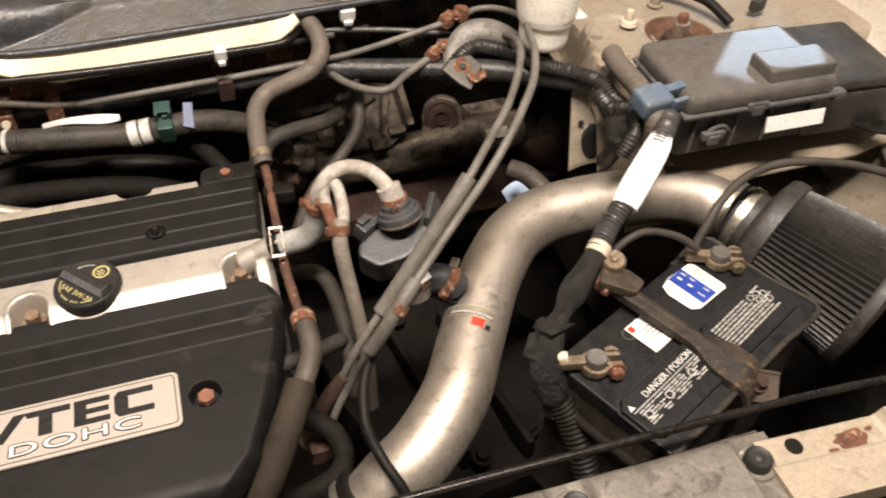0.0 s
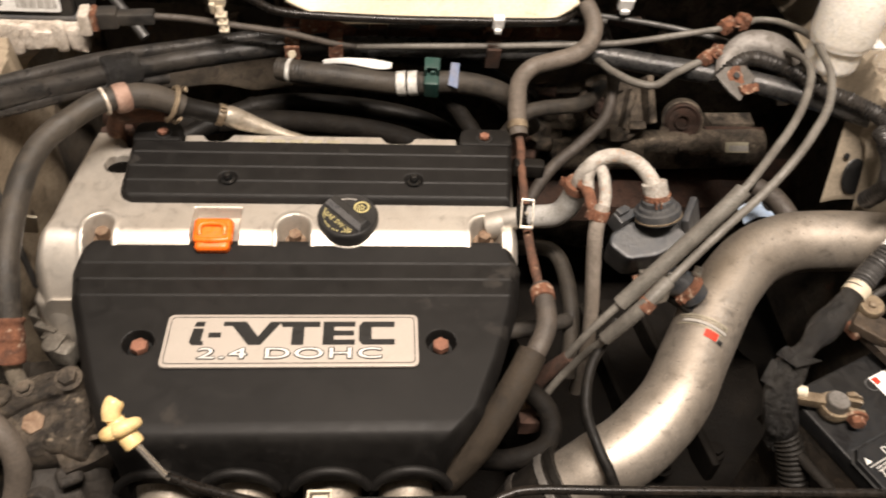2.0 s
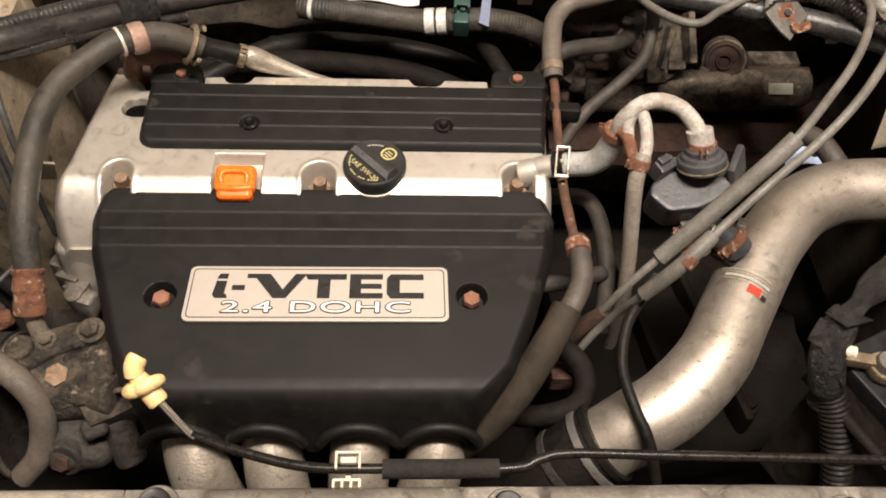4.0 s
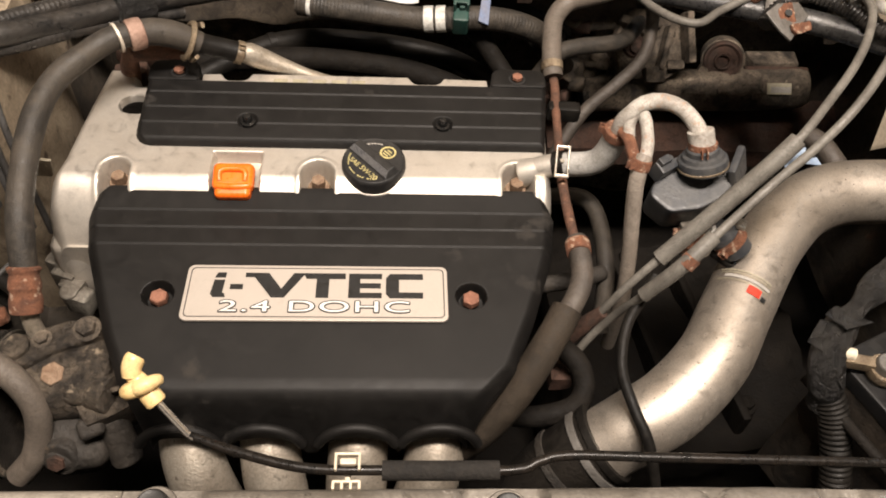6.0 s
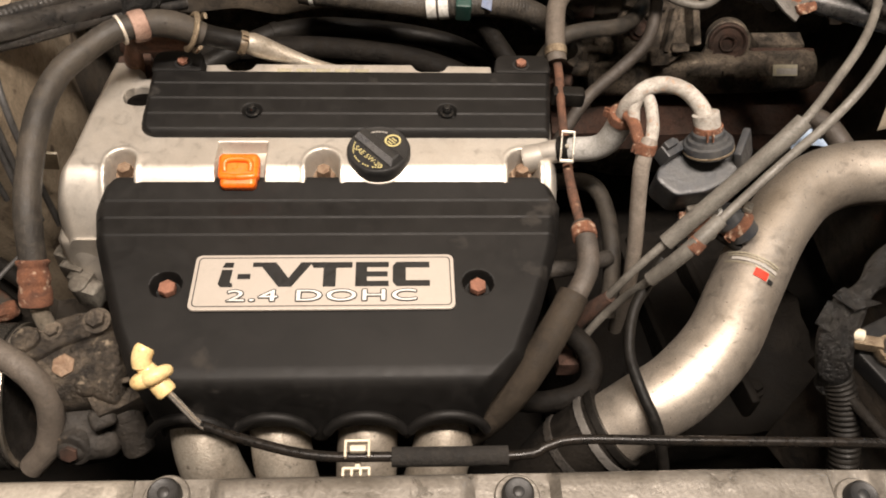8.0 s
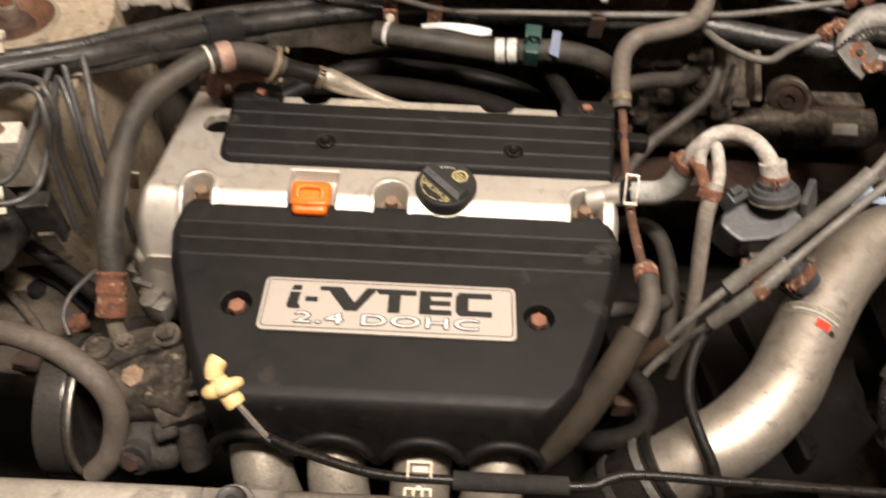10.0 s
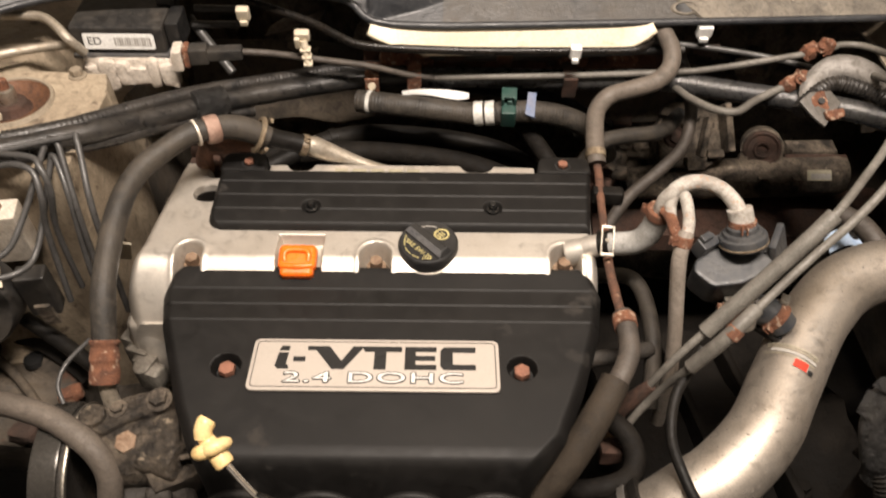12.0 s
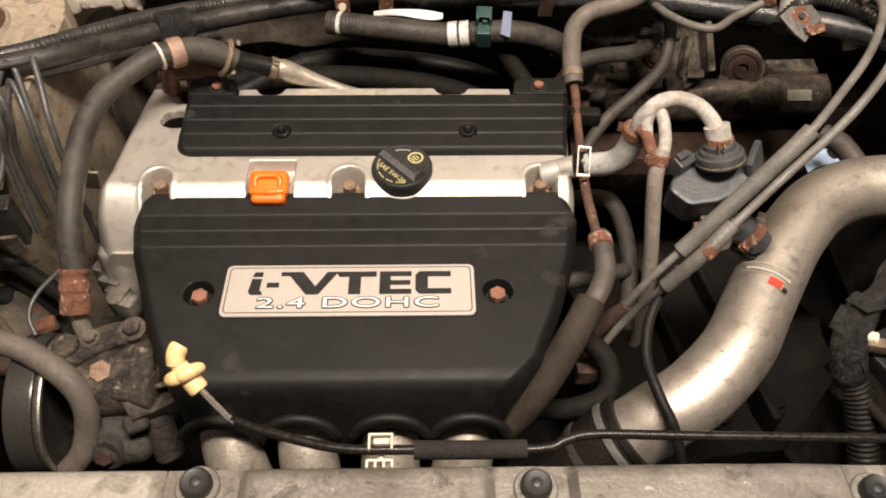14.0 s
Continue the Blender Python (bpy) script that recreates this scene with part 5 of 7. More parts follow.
# ---- wiring on the right ----
hr = thing("battery_harness", (0.45, -0.2, 0.8), "black taped wiring harness with white paper wrap", "wiring harness")
part("ribbed_upper", tube([(0.606, -0.068, 0.946), (0.580, -0.096, 0.938), (0.537, -0.131, 0.918), (0.505, -0.153, 0.898), (0.484, -0.172, 0.887)], 0.0105, 16, ribs=0.13, pitch=0.0042), LINEGREY, hr)
part("white_wrap", tube([(0.586, -0.090, 0.941, 0.0108), (0.573, -0.103, 0.936, 0.0135), (0.54, -0.130, 0.921, 0.0145), (0.522, -0.145, 0.911, 0.0128)], 0.015, 10, flat=0.75), WHITE, hr, "bright white paper wrap")
part("taped_middle", tube([(0.486, -0.170, 0.888, 0.009), (0.466, -0.188, 0.884, 0.0115), (0.442, -0.209, 0.879, 0.0108), (0.427, -0.222, 0.871, 0.0095), (0.408, -0.240, 0.866, 0.0125), (0.400, -0.257, 0.852, 0.0148), (0.404, -0.268, 0.83, 0.015), (0.412, -0.272, 0.808, 0.0145)], 0.012, 26, 0.003, wobble=0.32), TAPE, hr, "loose black tape")
part("ribbed_lower", tube([(0.408, -0.27, 0.822), (0.416, -0.283, 0.806), (0.421, -0.300, 0.786), (0.425, -0.320, 0.760), (0.428, -0.338, 0.725), (0.43, -0.35, 0.68)], 0.0125, 18, ribs=0.10, pitch=0.0048), RUBBER_DARK, hr)
for k, (x, y, z, a) in enumerate(((0.413, -0.236, 0.879, 20), (0.397, -0.250, 0.866, -35), (0.408, -0.262, 0.846, 60))):
    part("tape_flap", spread(8, 6, lambda u, v: pose(x, y, z, 25 * k - 20, 10, a) @ Vector((0.030 * (u - 0.5), 0.022 * (v - 0.5), 0.006 * math.sin(5 * u + k) * v)), thick=0.001), TAPE, hr)
part("tape_ring", tube([(0.490, -0.167, 0.890), (0.482, -0.174, 0.886)], 0.0112, 16), CREAM, hr)

hr = thing("bulkhead_harness", (0.53, 0.08, 0.9), "black corrugated wiring loom with taped junction", "wiring harness")
part("loom", tube([(0.43, 0.112, 0.906), (0.452, 0.132, 0.918), (0.476, 0.140, 0.925), (0.508, 0.115, 0.928), (0.531, 0.080, 0.928), (0.561, 0.062, 0.925), (0.582, 0.036, 0.925), (0.586, 0.005, 0.922), (0.596, -0.025, 0.92), (0.612, -0.045, 0.918)], 0.0085, 14, ribs=0.14, pitch=0.0048), CONDUIT, hr)
part("taped_junction", tube([(0.5751, 0.0035, 0.92, 0.0105), (0.5822, -0.0122, 0.912, 0.0135), (0.582, -0.0273, 0.9, 0.014), (0.5823, -0.0216, 0.875, 0.011)], 0.013, 24, 0.003, wobble=0.25), TAPE, hr)
part("branch", tube([(0.5716, 0.0143, 0.924), (0.5746, -0.0104, 0.922), (0.5858, -0.0198, 0.92), (0.594, -0.0307, 0.922)], 0.0085, 14, ribs=0.14, pitch=0.0045), CONDUIT, hr)
part("branch", tube([(0.5749, -0.0129, 0.925), (0.5889, -0.024, 0.928), (0.5877, -0.0438, 0.925), (0.5736, -0.0603, 0.918), (0.5599, -0.0682, 0.905)], 0.0075, 14, ribs=0.14, pitch=0.0042), CONDUIT, hr)
part("down_branch", tube([(0.582, -0.0273, 0.9), (0.5823, -0.0216, 0.875), (0.5822, -0.0063, 0.845)], 0.0095, 14, ribs=0.12, pitch=0.005), CONDUIT, hr)
hr = thing("fuse_box_cable", (0.605, -0.02, 0.95), "thick grey cable entering the fuse box through a blue-grey clip", "cable")
part("cable", tube([(0.599, 0.0495, 0.95), (0.5949, 0.0214, 0.951), (0.5946, -0.0112, 0.952), (0.5934, -0.0382, 0.952), (0.5938, -0.0534, 0.948), (0.592, -0.0669, 0.94), (0.5935, -0.0694, 0.92)], 0.0112, 18, ribs=0.05, pitch=0.005), TANHOSE, hr)
bm = block((0.036, 0.030, 0.022), pose(0.5912, -0.0521, 0.957, 10, 0, 8), 0.005, segs=3)
block((0.024, 0.010, 0.014), pose(0.6172, -0.0481, 0.962, 10, 0, 8), 0.002, bm)
block((0.020, 0.006, 0.016), pose(0.6172, -0.0641, 0.956, 10, 0, 8), 0.002, bm)
part("clip", bm, BLUEGREY, hr, "blue-grey plastic clip")

# stud on the body dimple beside the tower
st = thing("body_stud", (0.661, 0.122, 0.93), "pale threaded stud on a round body dimple", "stud")
part("shank", lathe([(0, 0.018), (0.004, 0.018), (0.0055, 0.014), (0.0055, 0.006), (0.009, 0.005), (0.0105, 0)], pose(0.661, 0.122, 0.937), 18), CREAM, st)

# ---- centre right: hoses, purge valve, cables ----
ph = thing("breather_hose", (0.23, -0.06, 0.86), "grey rubber breather hose on the valve cover spout", "hose")
part("rubber", tube([(0.200, -0.048, 0.857), (0.229, -0.057, 0.868), (0.240, -0.060, 0.882), (0.2445, -0.060, 0.898), (0.246, -0.062, 0.913)], 0.0116, 18), PALEHOSE, ph)
m = pose(0.2035, -0.0575, 0.8705, 40, 4, -2)
for sx, sy, x, y in ((0.0135, 0.0028, 0, 0.0135), (0.0135, 0.0035, 0, -0.0135), (0.002, 0.027, -0.0058, 0), (0.002, 0.027, 0.0058, 0)):
    bm = block((sx, sy, 0.003), m @ pose(x, y, 0), 0.0008, bm if y < 0.01 else bmesh.new())
rod((0.2035, -0.0560, 0.8690), (0.2036, -0.0563, 0.8706), 0.0022, 12, bm)
part("spring_clip", bm, STEEL, ph, "bright square spring clip")
part("clip_band", rod((0.1985, -0.0475, 0.8560), (0.2085, -0.0500, 0.8600), 0.0128, 24, bevel=0.001), RUBBER_DARK, ph, "dark band under the clip")
part("rusty_clamp", clamp((0.2455, -0.0615, 0.912), (0.02, -0.03, 0.5), 0.0118, 0.009, 0.006, 2.0), RUST, ph)
pv = thing("breather_pipe", (0.27, -0.07, 0.92), "white corroded metal breather pipe with rust", "pipe")
part("hoop", tube([(0.2455, -0.062, 0.910), (0.246, -0.064, 0.928), (0.2515, -0.064, 0.938), (0.261, -0.061, 0.946), (0.277, -0.061, 0.949), (0.293, -0.068, 0.947), (0.304, -0.082, 0.941), (0.309, -0.093, 0.934)], 0.0070, 18, wobble=0.08), CORRODED, pv)
part("small_hoop", tube([(0.2505, -0.078, 0.922), (0.2505, -0.070, 0.930), (0.2545, -0.065, 0.937), (0.260, -0.065, 0.939), (0.2635, -0.073, 0.935), (0.263, -0.092, 0.929), (0.2605, -0.103, 0.922)], 0.0055, 14, wobble=0.1), CORRODED, pv)
part("rusty_leg", tube([(0.246, -0.070, 0.922), (0.250, -0.082, 0.923), (0.2505, -0.096, 0.922), (0.253, -0.108, 0.92)], 0.0052, 12, wobble=0.12), RUST, pv)
part("end_collar", tube([(0.306, -0.088, 0.941), (0.309, -0.093, 0.932), (0.311, -0.097, 0.925)], 0.0112, 18), CORRODED, pv)
part("end_clamp", clamp((0.310, -0.095, 0.929), (0.08, -0.2, -0.6), 0.0115, 0.009, 0.007, -0.6), RUST, pv)
dh = thing("drain_hose", (0.26, -0.12, 0.8), "dusty grey hose hanging from a rusty clamp", "hose")
part("rubber", tube([(0.2585, -0.105, 0.926), (0.255, -0.112, 0.920), (0.2535, -0.119, 0.905), (0.257, -0.128, 0.87), (0.262, -0.14, 0.825), (0.266, -0.15, 0.77), (0.268, -0.15, 0.7)], 0.0070, 16), PINKHOSE, dh)
part("rusty_clamp", clamp((0.2555, -0.1105, 0.922), (-0.1, -0.25, -0.6), 0.0080, 0.009, 0.007, 0.4), RUST, dh)

pg = thing("purge_valve", (0.31, -0.11, 0.86), "faded grey plastic purge valve with hose neck", "valve")
NX = Vector((0.18, -0.25, -0.75)).normalized()
nm = Matrix.Translation((0.3105, -0.0965, 0.926)) @ NX.to_track_quat("Z", "Y").to_matrix().to_4x4()
part("neck_ring", lathe([(0.0205, 0.0), (0.0218, 0.001), (0.0218, 0.0022), (0.0205, 0.003)], nm @ Matrix.Translation((0, 0, 0.0125)), 32), BRASS, pg, "brown stained ring")
part("neck", lathe([(0.0, -0.004), (0.011, -0.004), (0.0135, -0.002), (0.0140, 0.002), (0.0170, 0.003), (0.0182, 0.006), (0.0205, 0.007), (0.0213, 0.010), (0.0213, 0.016), (0.019, 0.017), (0, 0.018)], nm, 36), PURGE, pg)
bm = prism([(-0.042, -0.002), (-0.030, -0.021), (-0.004, -0.024), (0.022, -0.018), (0.036, -0.004), (0.034, 0.014), (0.010, 0.020), (-0.020, 0.016), (-0.036, 0.009)], -0.030, 0.004, 0.004, m=pose(0.309, -0.110, 0.897, 16, -8, 10), round_corners=0.005)
part("housing", bm, PURGE, pg)
bm = block((0.007, 0.034, 0.030), pose(0.3475, -0.099, 0.905, 6, -20, -30), 0.002)
part("side_fin", bm, PURGE, pg)
bm = block((0.020, 0.013, 0.018), pose(0.2815, -0.0985, 0.905, 16, 0, 34), 0.002)
block((0.012, 0.007, 0.006), pose(0.2795, -0.0995, 0.916, 16, 0, 34), 0.001, bm)
block((0.006, 0.010, 0.010), pose(0.2945, -0.0925, 0.904, 16, 0, 34), 0.001, bm)
part("plug", bm, PURGE, pg)
bm = rod((0.314, -0.132, 0.872), (0.317, -0.142, 0.845), 0.0145, 20, bevel=0.002)
part("hose_stub", bm, CAST, pg)
part("stub_clamp", clamp((0.3155, -0.136, 0.862), (0.1, -0.3, -0.8), 0.0148, 0.010, 0.006, 1.0), RUST, pg)
part("lower_fastener", lump((0.028, 0.016, 0.014), pose(0.306, -0.149, 0.868, 20, 0, 20), 0.2, 70, None, 5, 2), RUST, pg, "rusty fastener")
part("part_tag", block((0.018, 0.009, 0.001), pose(0.3215, -0.1445, 0.873, 34, 0, 28), 0), WHITE, pg, "small white tag")
sp = thing("pipe_nipple_hose", (0.345, -0.13, 0.83), "short grey hose from the intake pipe with rusty clamp", "hose")
part("rubber", tube([(0.362, -0.133, 0.835), (0.352, -0.128, 0.845), (0.338, -0.124, 0.848), (0.322, -0.124, 0.845), (0.31, -0.126, 0.835)], 0.0145, 18), PURGE, sp)
part("rusty_clamp", clamp((0.3535, -0.1285, 0.844), (0.6, -0.3, -0.4), 0.015, 0.010, 0.006, 2.6), RUST, sp)
part("bright_screw", block((0.018, 0.008, 0.004), pose(0.362, -0.121, 0.858, 0, 20, 60), 0.001), STEEL, sp)
hose("thin_vacuum_hose", [(0.288, -0.098, 0.845), (0.31, -0.108, 0.838), (0.345, -0.135, 0.83), (0.372, -0.15, 0.82)], 0.0045, RUBBER_DARK, "thin black vacuum hose", "hose")

ca = thing("throttle_cable", (0.35, -0.1, 0.85), "grey sheathed control cable with thick sleeve", "cable", "control cables")
part("jacket", tube([(0.195, -0.195, 0.73), (0.212, -0.184, 0.765), (0.232, -0.182, 0.80), (0.252, -0.175, 0.834), (0.278, -0.163, 0.862), (0.304, -0.153, 0.892), (0.331, -0.142, 0.923), (0.352, -0.134, 0.949), (0.373, -0.121, 0.968), (0.403, -0.088, 0.976), (0.434, -0.051, 0.981), (0.457, -0.016, 0.986), (0.480, 0.030, 0.982), (0.497, 0.080, 0.965), (0.506, 0.13, 0.942)], 0.0038, 12), CABLE, ca)
part("sleeve", tube([(0.277, -0.1635, 0.861), (0.304, -0.153, 0.892), (0.331, -0.142, 0.923), (0.352, -0.134, 0.949), (0.370, -0.1235, 0.966)], 0.0074, 18), CABLE, ca)
cb = thing("shift_cable", (0.35, -0.12, 0.85), "grey control cable with rusty crimp clamp", "cable", "control cables")
part("jacket", tube([(0.205, -0.206, 0.735), (0.225, -0.194, 0.775), (0.243, -0.190, 0.81), (0.260, -0.199, 0.860), (0.2856, -0.1948, 0.901), (0.3186, -0.1723, 0.924), (0.352, -0.151, 0.948), (0.378, -0.138, 0.972), (0.402, -0.121, 0.992), (0.428, -0.093, 1.004), (0.455, -0.055, 1.008), (0.480, 0.0, 1.002), (0.501, 0.06, 0.986), (0.520, 0.115, 0.968), (0.524, 0.160, 0.952), (0.512, 0.188, 0.944), (0.490, 0.194, 0.941), (0.475, 0.186, 0.939), (0.43, 0.182, 0.932), (0.348, 0.190, 0.910), (0.295, 0.198, 0.900), (0.19, 0.207, 0.889), (0.09, 0.212, 0.883), (0.03, 0.216, 0.879)], 0.0038, 12), CABLE, cb)
part("lower_sleeve", tube([(0.2575, -0.1995, 0.857), (0.2735, -0.1985, 0.884), (0.2856, -0.1948, 0.901), (0.304, -0.182, 0.914)], 0.0064, 16), CABLE, cb)
part("rusty_clamp", clamp((0.285, -0.1955, 0.8985), (0.03, 0.02, 0.035), 0.0070, 0.010, 0.006, 0.5), RUST, cb)
part("ferrule", tube([(0.204, -0.189, 0.75, 0.006), (0.214, -0.1835, 0.769, 0.0078), (0.226, -0.182, 0.789, 0.0075), (0.236, -0.182, 0.806, 0.0055)], 0.007, 14), RUST_DARK, ca, "rusty ferrule")
part("end_nut", hexbolt((0.198, -0.196, 0.742), (-0.2, -0.5, 0.8), 0.009, 0.009), BOLT, ca, "rusty end nut")
part("white_plug", block((0.010, 0.007, 0.014), pose(0.216, -0.212, 0.758, 20, 15, 20), 0.002), CREAM, cb, "small white plug")
part("end_fitting", lump((0.022, 0.018, 0.02), pose(0.203, -0.214, 0.745), 0.15, 60, cuts=4), RUST_DARK, cb, "rusty cable end fitting")
hose("clutch_line", [(0.462, 0.144, 0.918), (0.431, 0.152, 0.914), (0.392, 0.138, 0.904), (0.366, 0.120, 0.90), (0.343, 0.128, 0.898), (0.325, 0.155, 0.893), (0.315, 0.19, 0.885)], 0.0045, CABLE, "thin grey line bending into a rusty bracket", "line")
br = thing("cable_bracket", (0.46, 0.13, 0.88), "grey cable bracket with rusty ends", "bracket")
part("arch", tube([(0.444, 0.118, 0.905), (0.450, 0.142, 0.922), (0.470, 0.155, 0.936), (0.492, 0.150, 0.940), (0.508, 0.132, 0.938), (0.514, 0.112, 0.934)], 0.0125, 14, flat=0.4), CASTPLATE, br)
part("foot", prism([(-0.026, 0.012), (-0.010, 0.020), (0.014, 0.018), (0.022, 0.002), (0.004, -0.012), (-0.006, -0.021), (-0.016, -0.008)], 0, 0.003, 0.0008, m=pose(0.452, 0.1065, 0.9145, 34, 0, 16)), CASTPLATE, br, "bent grey steel foot")
part("foot_rust", lump((0.020, 0.022, 0.006), pose(0.4475, 0.1120, 0.9195, 34, 0, 16), 0.25, 80, cuts=6), RUST, br, "flaking rust")
part("foot_rust", lump((0.024, 0.011, 0.006), pose(0.463, 0.0985, 0.9125, 34, 0, 22), 0.3, 80, None, 6, 4), RUST, br, "flaking rust")
# Solid black rod end paints the dark inside the hole.
part("foot_hole", rod((0.4490, 0.1110, 0.919), (0.4488, 0.1088, 0.9236), 0.0038, 16), INK, br)
bm = lump((0.020, 0.016, 0.014), pose(0.430, 0.152, 0.916, 10, 0, 35), 0.22, 110, None, 6, 2)
lump((0.015, 0.013, 0.018), pose(0.4415, 0.156, 0.921, 0, 20, 15), 0.2, 120, bm, 6, 5)
hexbolt((0.437, 0.148, 0.924), (0.2, -0.5, 0.8), 0.0045, 0.006, True, bm)
part("line_clamp", bm, RUST, br, "rusty line clamp")
bm = lump((0.018, 0.016, 0.014), pose(0.455, 0.184, 0.939, 10, 0, 30), 0.22, 110, None, 6, 7)
lump((0.014, 0.014, 0.018), pose(0.473, 0.187, 0.943, 0, 10, 20), 0.2, 120, bm, 6, 9)
hexbolt((0.463, 0.180, 0.945), (0.1, -0.5, 0.8), 0.0045, 0.006, True, bm)
part("upper_clamp", bm, RUST, br, "rusty cable clamp")

# hoses beside the engine
rpz = thing("coolant_pipe", (0.21, -0.03, 0.84), "thin rusty steel coolant pipe beside the engine", "pipe")
part("steel_pipe", tube([(0.2125, 0.086, 0.856), (0.214, 0.07, 0.850), (0.212, 0.04, 0.848), (0.209, -0.02, 0.846), (0.2065, -0.071, 0.848), (0.2075, -0.123, 0.851), (0.2085, -0.142, 0.853)], 0.0046, 14, wobble=0.12), BROWNPIPE, rpz)
part("clip_block", block((0.034, 0.016, 0.018), pose(0.221, 0.042, 0.843, 0, 0, -4), 0.004), RUBBER_DARK, rpz, "black plastic pipe clip")
bh = thing("heater_return_hose", (0.18, -0.2, 0.8), "thick grey-brown coolant hose with foam sleeve", "hose")
part("rubber", tube([(0.2085, -0.138, 0.854), (0.210, -0.155, 0.854), (0.2095, -0.178, 0.850), (0.201, -0.198, 0.845), (0.188, -0.215, 0.836)], 0.0096, 18), GREYHOSE, bh)
part("sleeve", tube([(0.1945, -0.204, 0.842), (0.186, -0.218, 0.835), (0.170, -0.240, 0.820), (0.150, -0.263, 0.795), (0.128, -0.276, 0.765), (0.108, -0.280, 0.738), (0.09, -0.28, 0.71)], 0.0135, 20, wobble=0.04), SLEEVE, bh)
part("rusty_clamp", clamp((0.2092, -0.1475, 0.8545), (0.02, -0.9, 0.0), 0.0104, 0.012, 0.006, 0.6), RUST, bh)
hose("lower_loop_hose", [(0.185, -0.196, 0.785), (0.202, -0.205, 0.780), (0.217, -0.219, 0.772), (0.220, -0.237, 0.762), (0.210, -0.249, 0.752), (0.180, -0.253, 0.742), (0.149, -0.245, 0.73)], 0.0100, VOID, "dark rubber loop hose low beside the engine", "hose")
hose("oxygen_sensor_wire", [(0.272, -0.178, 0.858), (0.262, -0.192, 0.845), (0.2475, -0.212, 0.830), (0.240, -0.246, 0.818), (0.2455, -0.279, 0.812), (0.257, -0.306, 0.798), (0.268, -0.33, 0.76)], 0.0048, RUBBER_DARK, "thin black wire crossing the intake pipe", "wire")
hose("side_coolant_hose", [(0.195, -0.03, 0.79), (0.224, -0.036, 0.800), (0.2425, -0.045, 0.802), (0.2515, -0.073, 0.798), (0.2525, -0.122, 0.785), (0.250, -0.16, 0.74)], 0.0085, RUBBER, "dusty vertical hose behind the purge hose", "hose")
hose("engine_side_pipe", [(0.15, -0.155, 0.80), (0.185, -0.148, 0.80), (0.215, -0.142, 0.798), (0.248, -0.125, 0.788)], 0.008, CAST_DARK, "dirty metal pipe at the engine side", "pipe")
vh = thing("vertical_heater_hose", (0.22, 0.12, 0.85), "grey-brown heater hose bending up to the cowl", "hose")
part("rubber", tube([(0.2125, 0.080, 0.856), (0.212, 0.095, 0.862), (0.215, 0.135, 0.871), (0.221, 0.158, 0.877), (0.236, 0.172, 0.885), (0.262, 0.170, 0.896), (0.286, 0.172, 0.905), (0.302, 0.186, 0.914), (0.306, 0.206, 0.925), (0.300, 0.226, 0.934), (0.296, 0.245, 0.936), (0.295, 0.275, 0.93)], 0.0104, 18), TANHOSE, vh)
part("spring_clamp", clamp((0.212, 0.0915, 0.8605), (0.0, 0.6, 0.25), 0.0110, 0.009, 0.006, 2.8), BRASS, vh, "tarnished spring clamp")

# ---- rear: hoses and looms before the cowl ----
gh = thing("heater_hose", (0.08, 0.19, 0.84), "grey ribbed heater hose with white bands and green clip", "hose")
part("rubber", tube([(-0.062, 0.199, 0.856), (-0.045, 0.194, 0.857), (0.010, 0.186, 0.856), (0.083, 0.182, 0.850), (0.119, 0.178, 0.856), (0.160, 0.182, 0.853), (0.200, 0.188, 0.838), (0.232, 0.192, 0.812), (0.25, 0.19, 0.78)], 0.0135, 20, ribs=0.03, pitch=0.004), RUBBER, gh)
for x, y, z in ((0.079, 0.182, 0.8502), (0.0925, 0.1805, 0.8520)):
    part("white_band", tube([(x, y, z), (x + 0.0105, y - 0.0008, z + 0.0014)], 0.0149, 24), BANDWHITE, gh, "white paint band")
part("end_band", tube([(-0.0495, 0.1952, 0.8568), (-0.0450, 0.1940, 0.8570)], 0.0141, 24), BANDWHITE, gh)
bm = block((0.018, 0.026, 0.026), pose(0.119, 0.176, 0.857, 15, 0, -4), 0.003)
block((0.018, 0.016, 0.003), pose(0.119, 0.180, 0.8815, 15, 0, -4), 0.001, bm)
for dx in (-0.0073, 0.0073):
    block((0.0034, 0.016, 0.014), pose(0.119 + dx, 0.179, 0.875, 15, 0, -4), 0.001, bm)
block((0.006, 0.008, 0.006), pose(0.120, 0.176, 0.873, 15, 0, -4), 0.001, bm)
part("green_clip", bm, GREEN, gh, "dark green plastic clip")
part("blue_tape", prism([(-0.005, -0.016), (0.007, -0.018), (0.003, 0.014), (-0.007, 0.013)], 0, 0.0015, 0.0004, m=pose(0.146, 0.178, 0.869, 30, 8, -10)), BLUE, gh, "strip of blue tape")
bm = spread(30, 8, lambda u, v: (-0.008 + 0.080 * u, 0.1925 + 0.006 * math.sin(math.pi * u ** 0.8) + 0.0165 * (v - 0.5) * (0.03 + math.sin(math.pi * (0.01 + 0.93 * u ** 2.2)) ** 0.9), 0.8695 - 0.002 * u + 0.005 * math.sin(math.pi * v)), thick=0.0012)
part("white_tag", bm, WHITE, gh, "curled white paper tag")
# Hose coloured near-black for the shade behind the engine.
lh = thing("lower_heater_hose", (0.0, 0.18, 0.8), "dark rubber hose behind the engine", "hose")
part("rubber", tube([(-0.2, 0.18, 0.785), (-0.157, 0.184, 0.785), (-0.073, 0.194, 0.782), (-0.002, 0.194, 0.778), (0.068, 0.188, 0.77), (0.131, 0.164, 0.76), (0.16, 0.135, 0.74)], 0.0135, 18), VOID, lh)
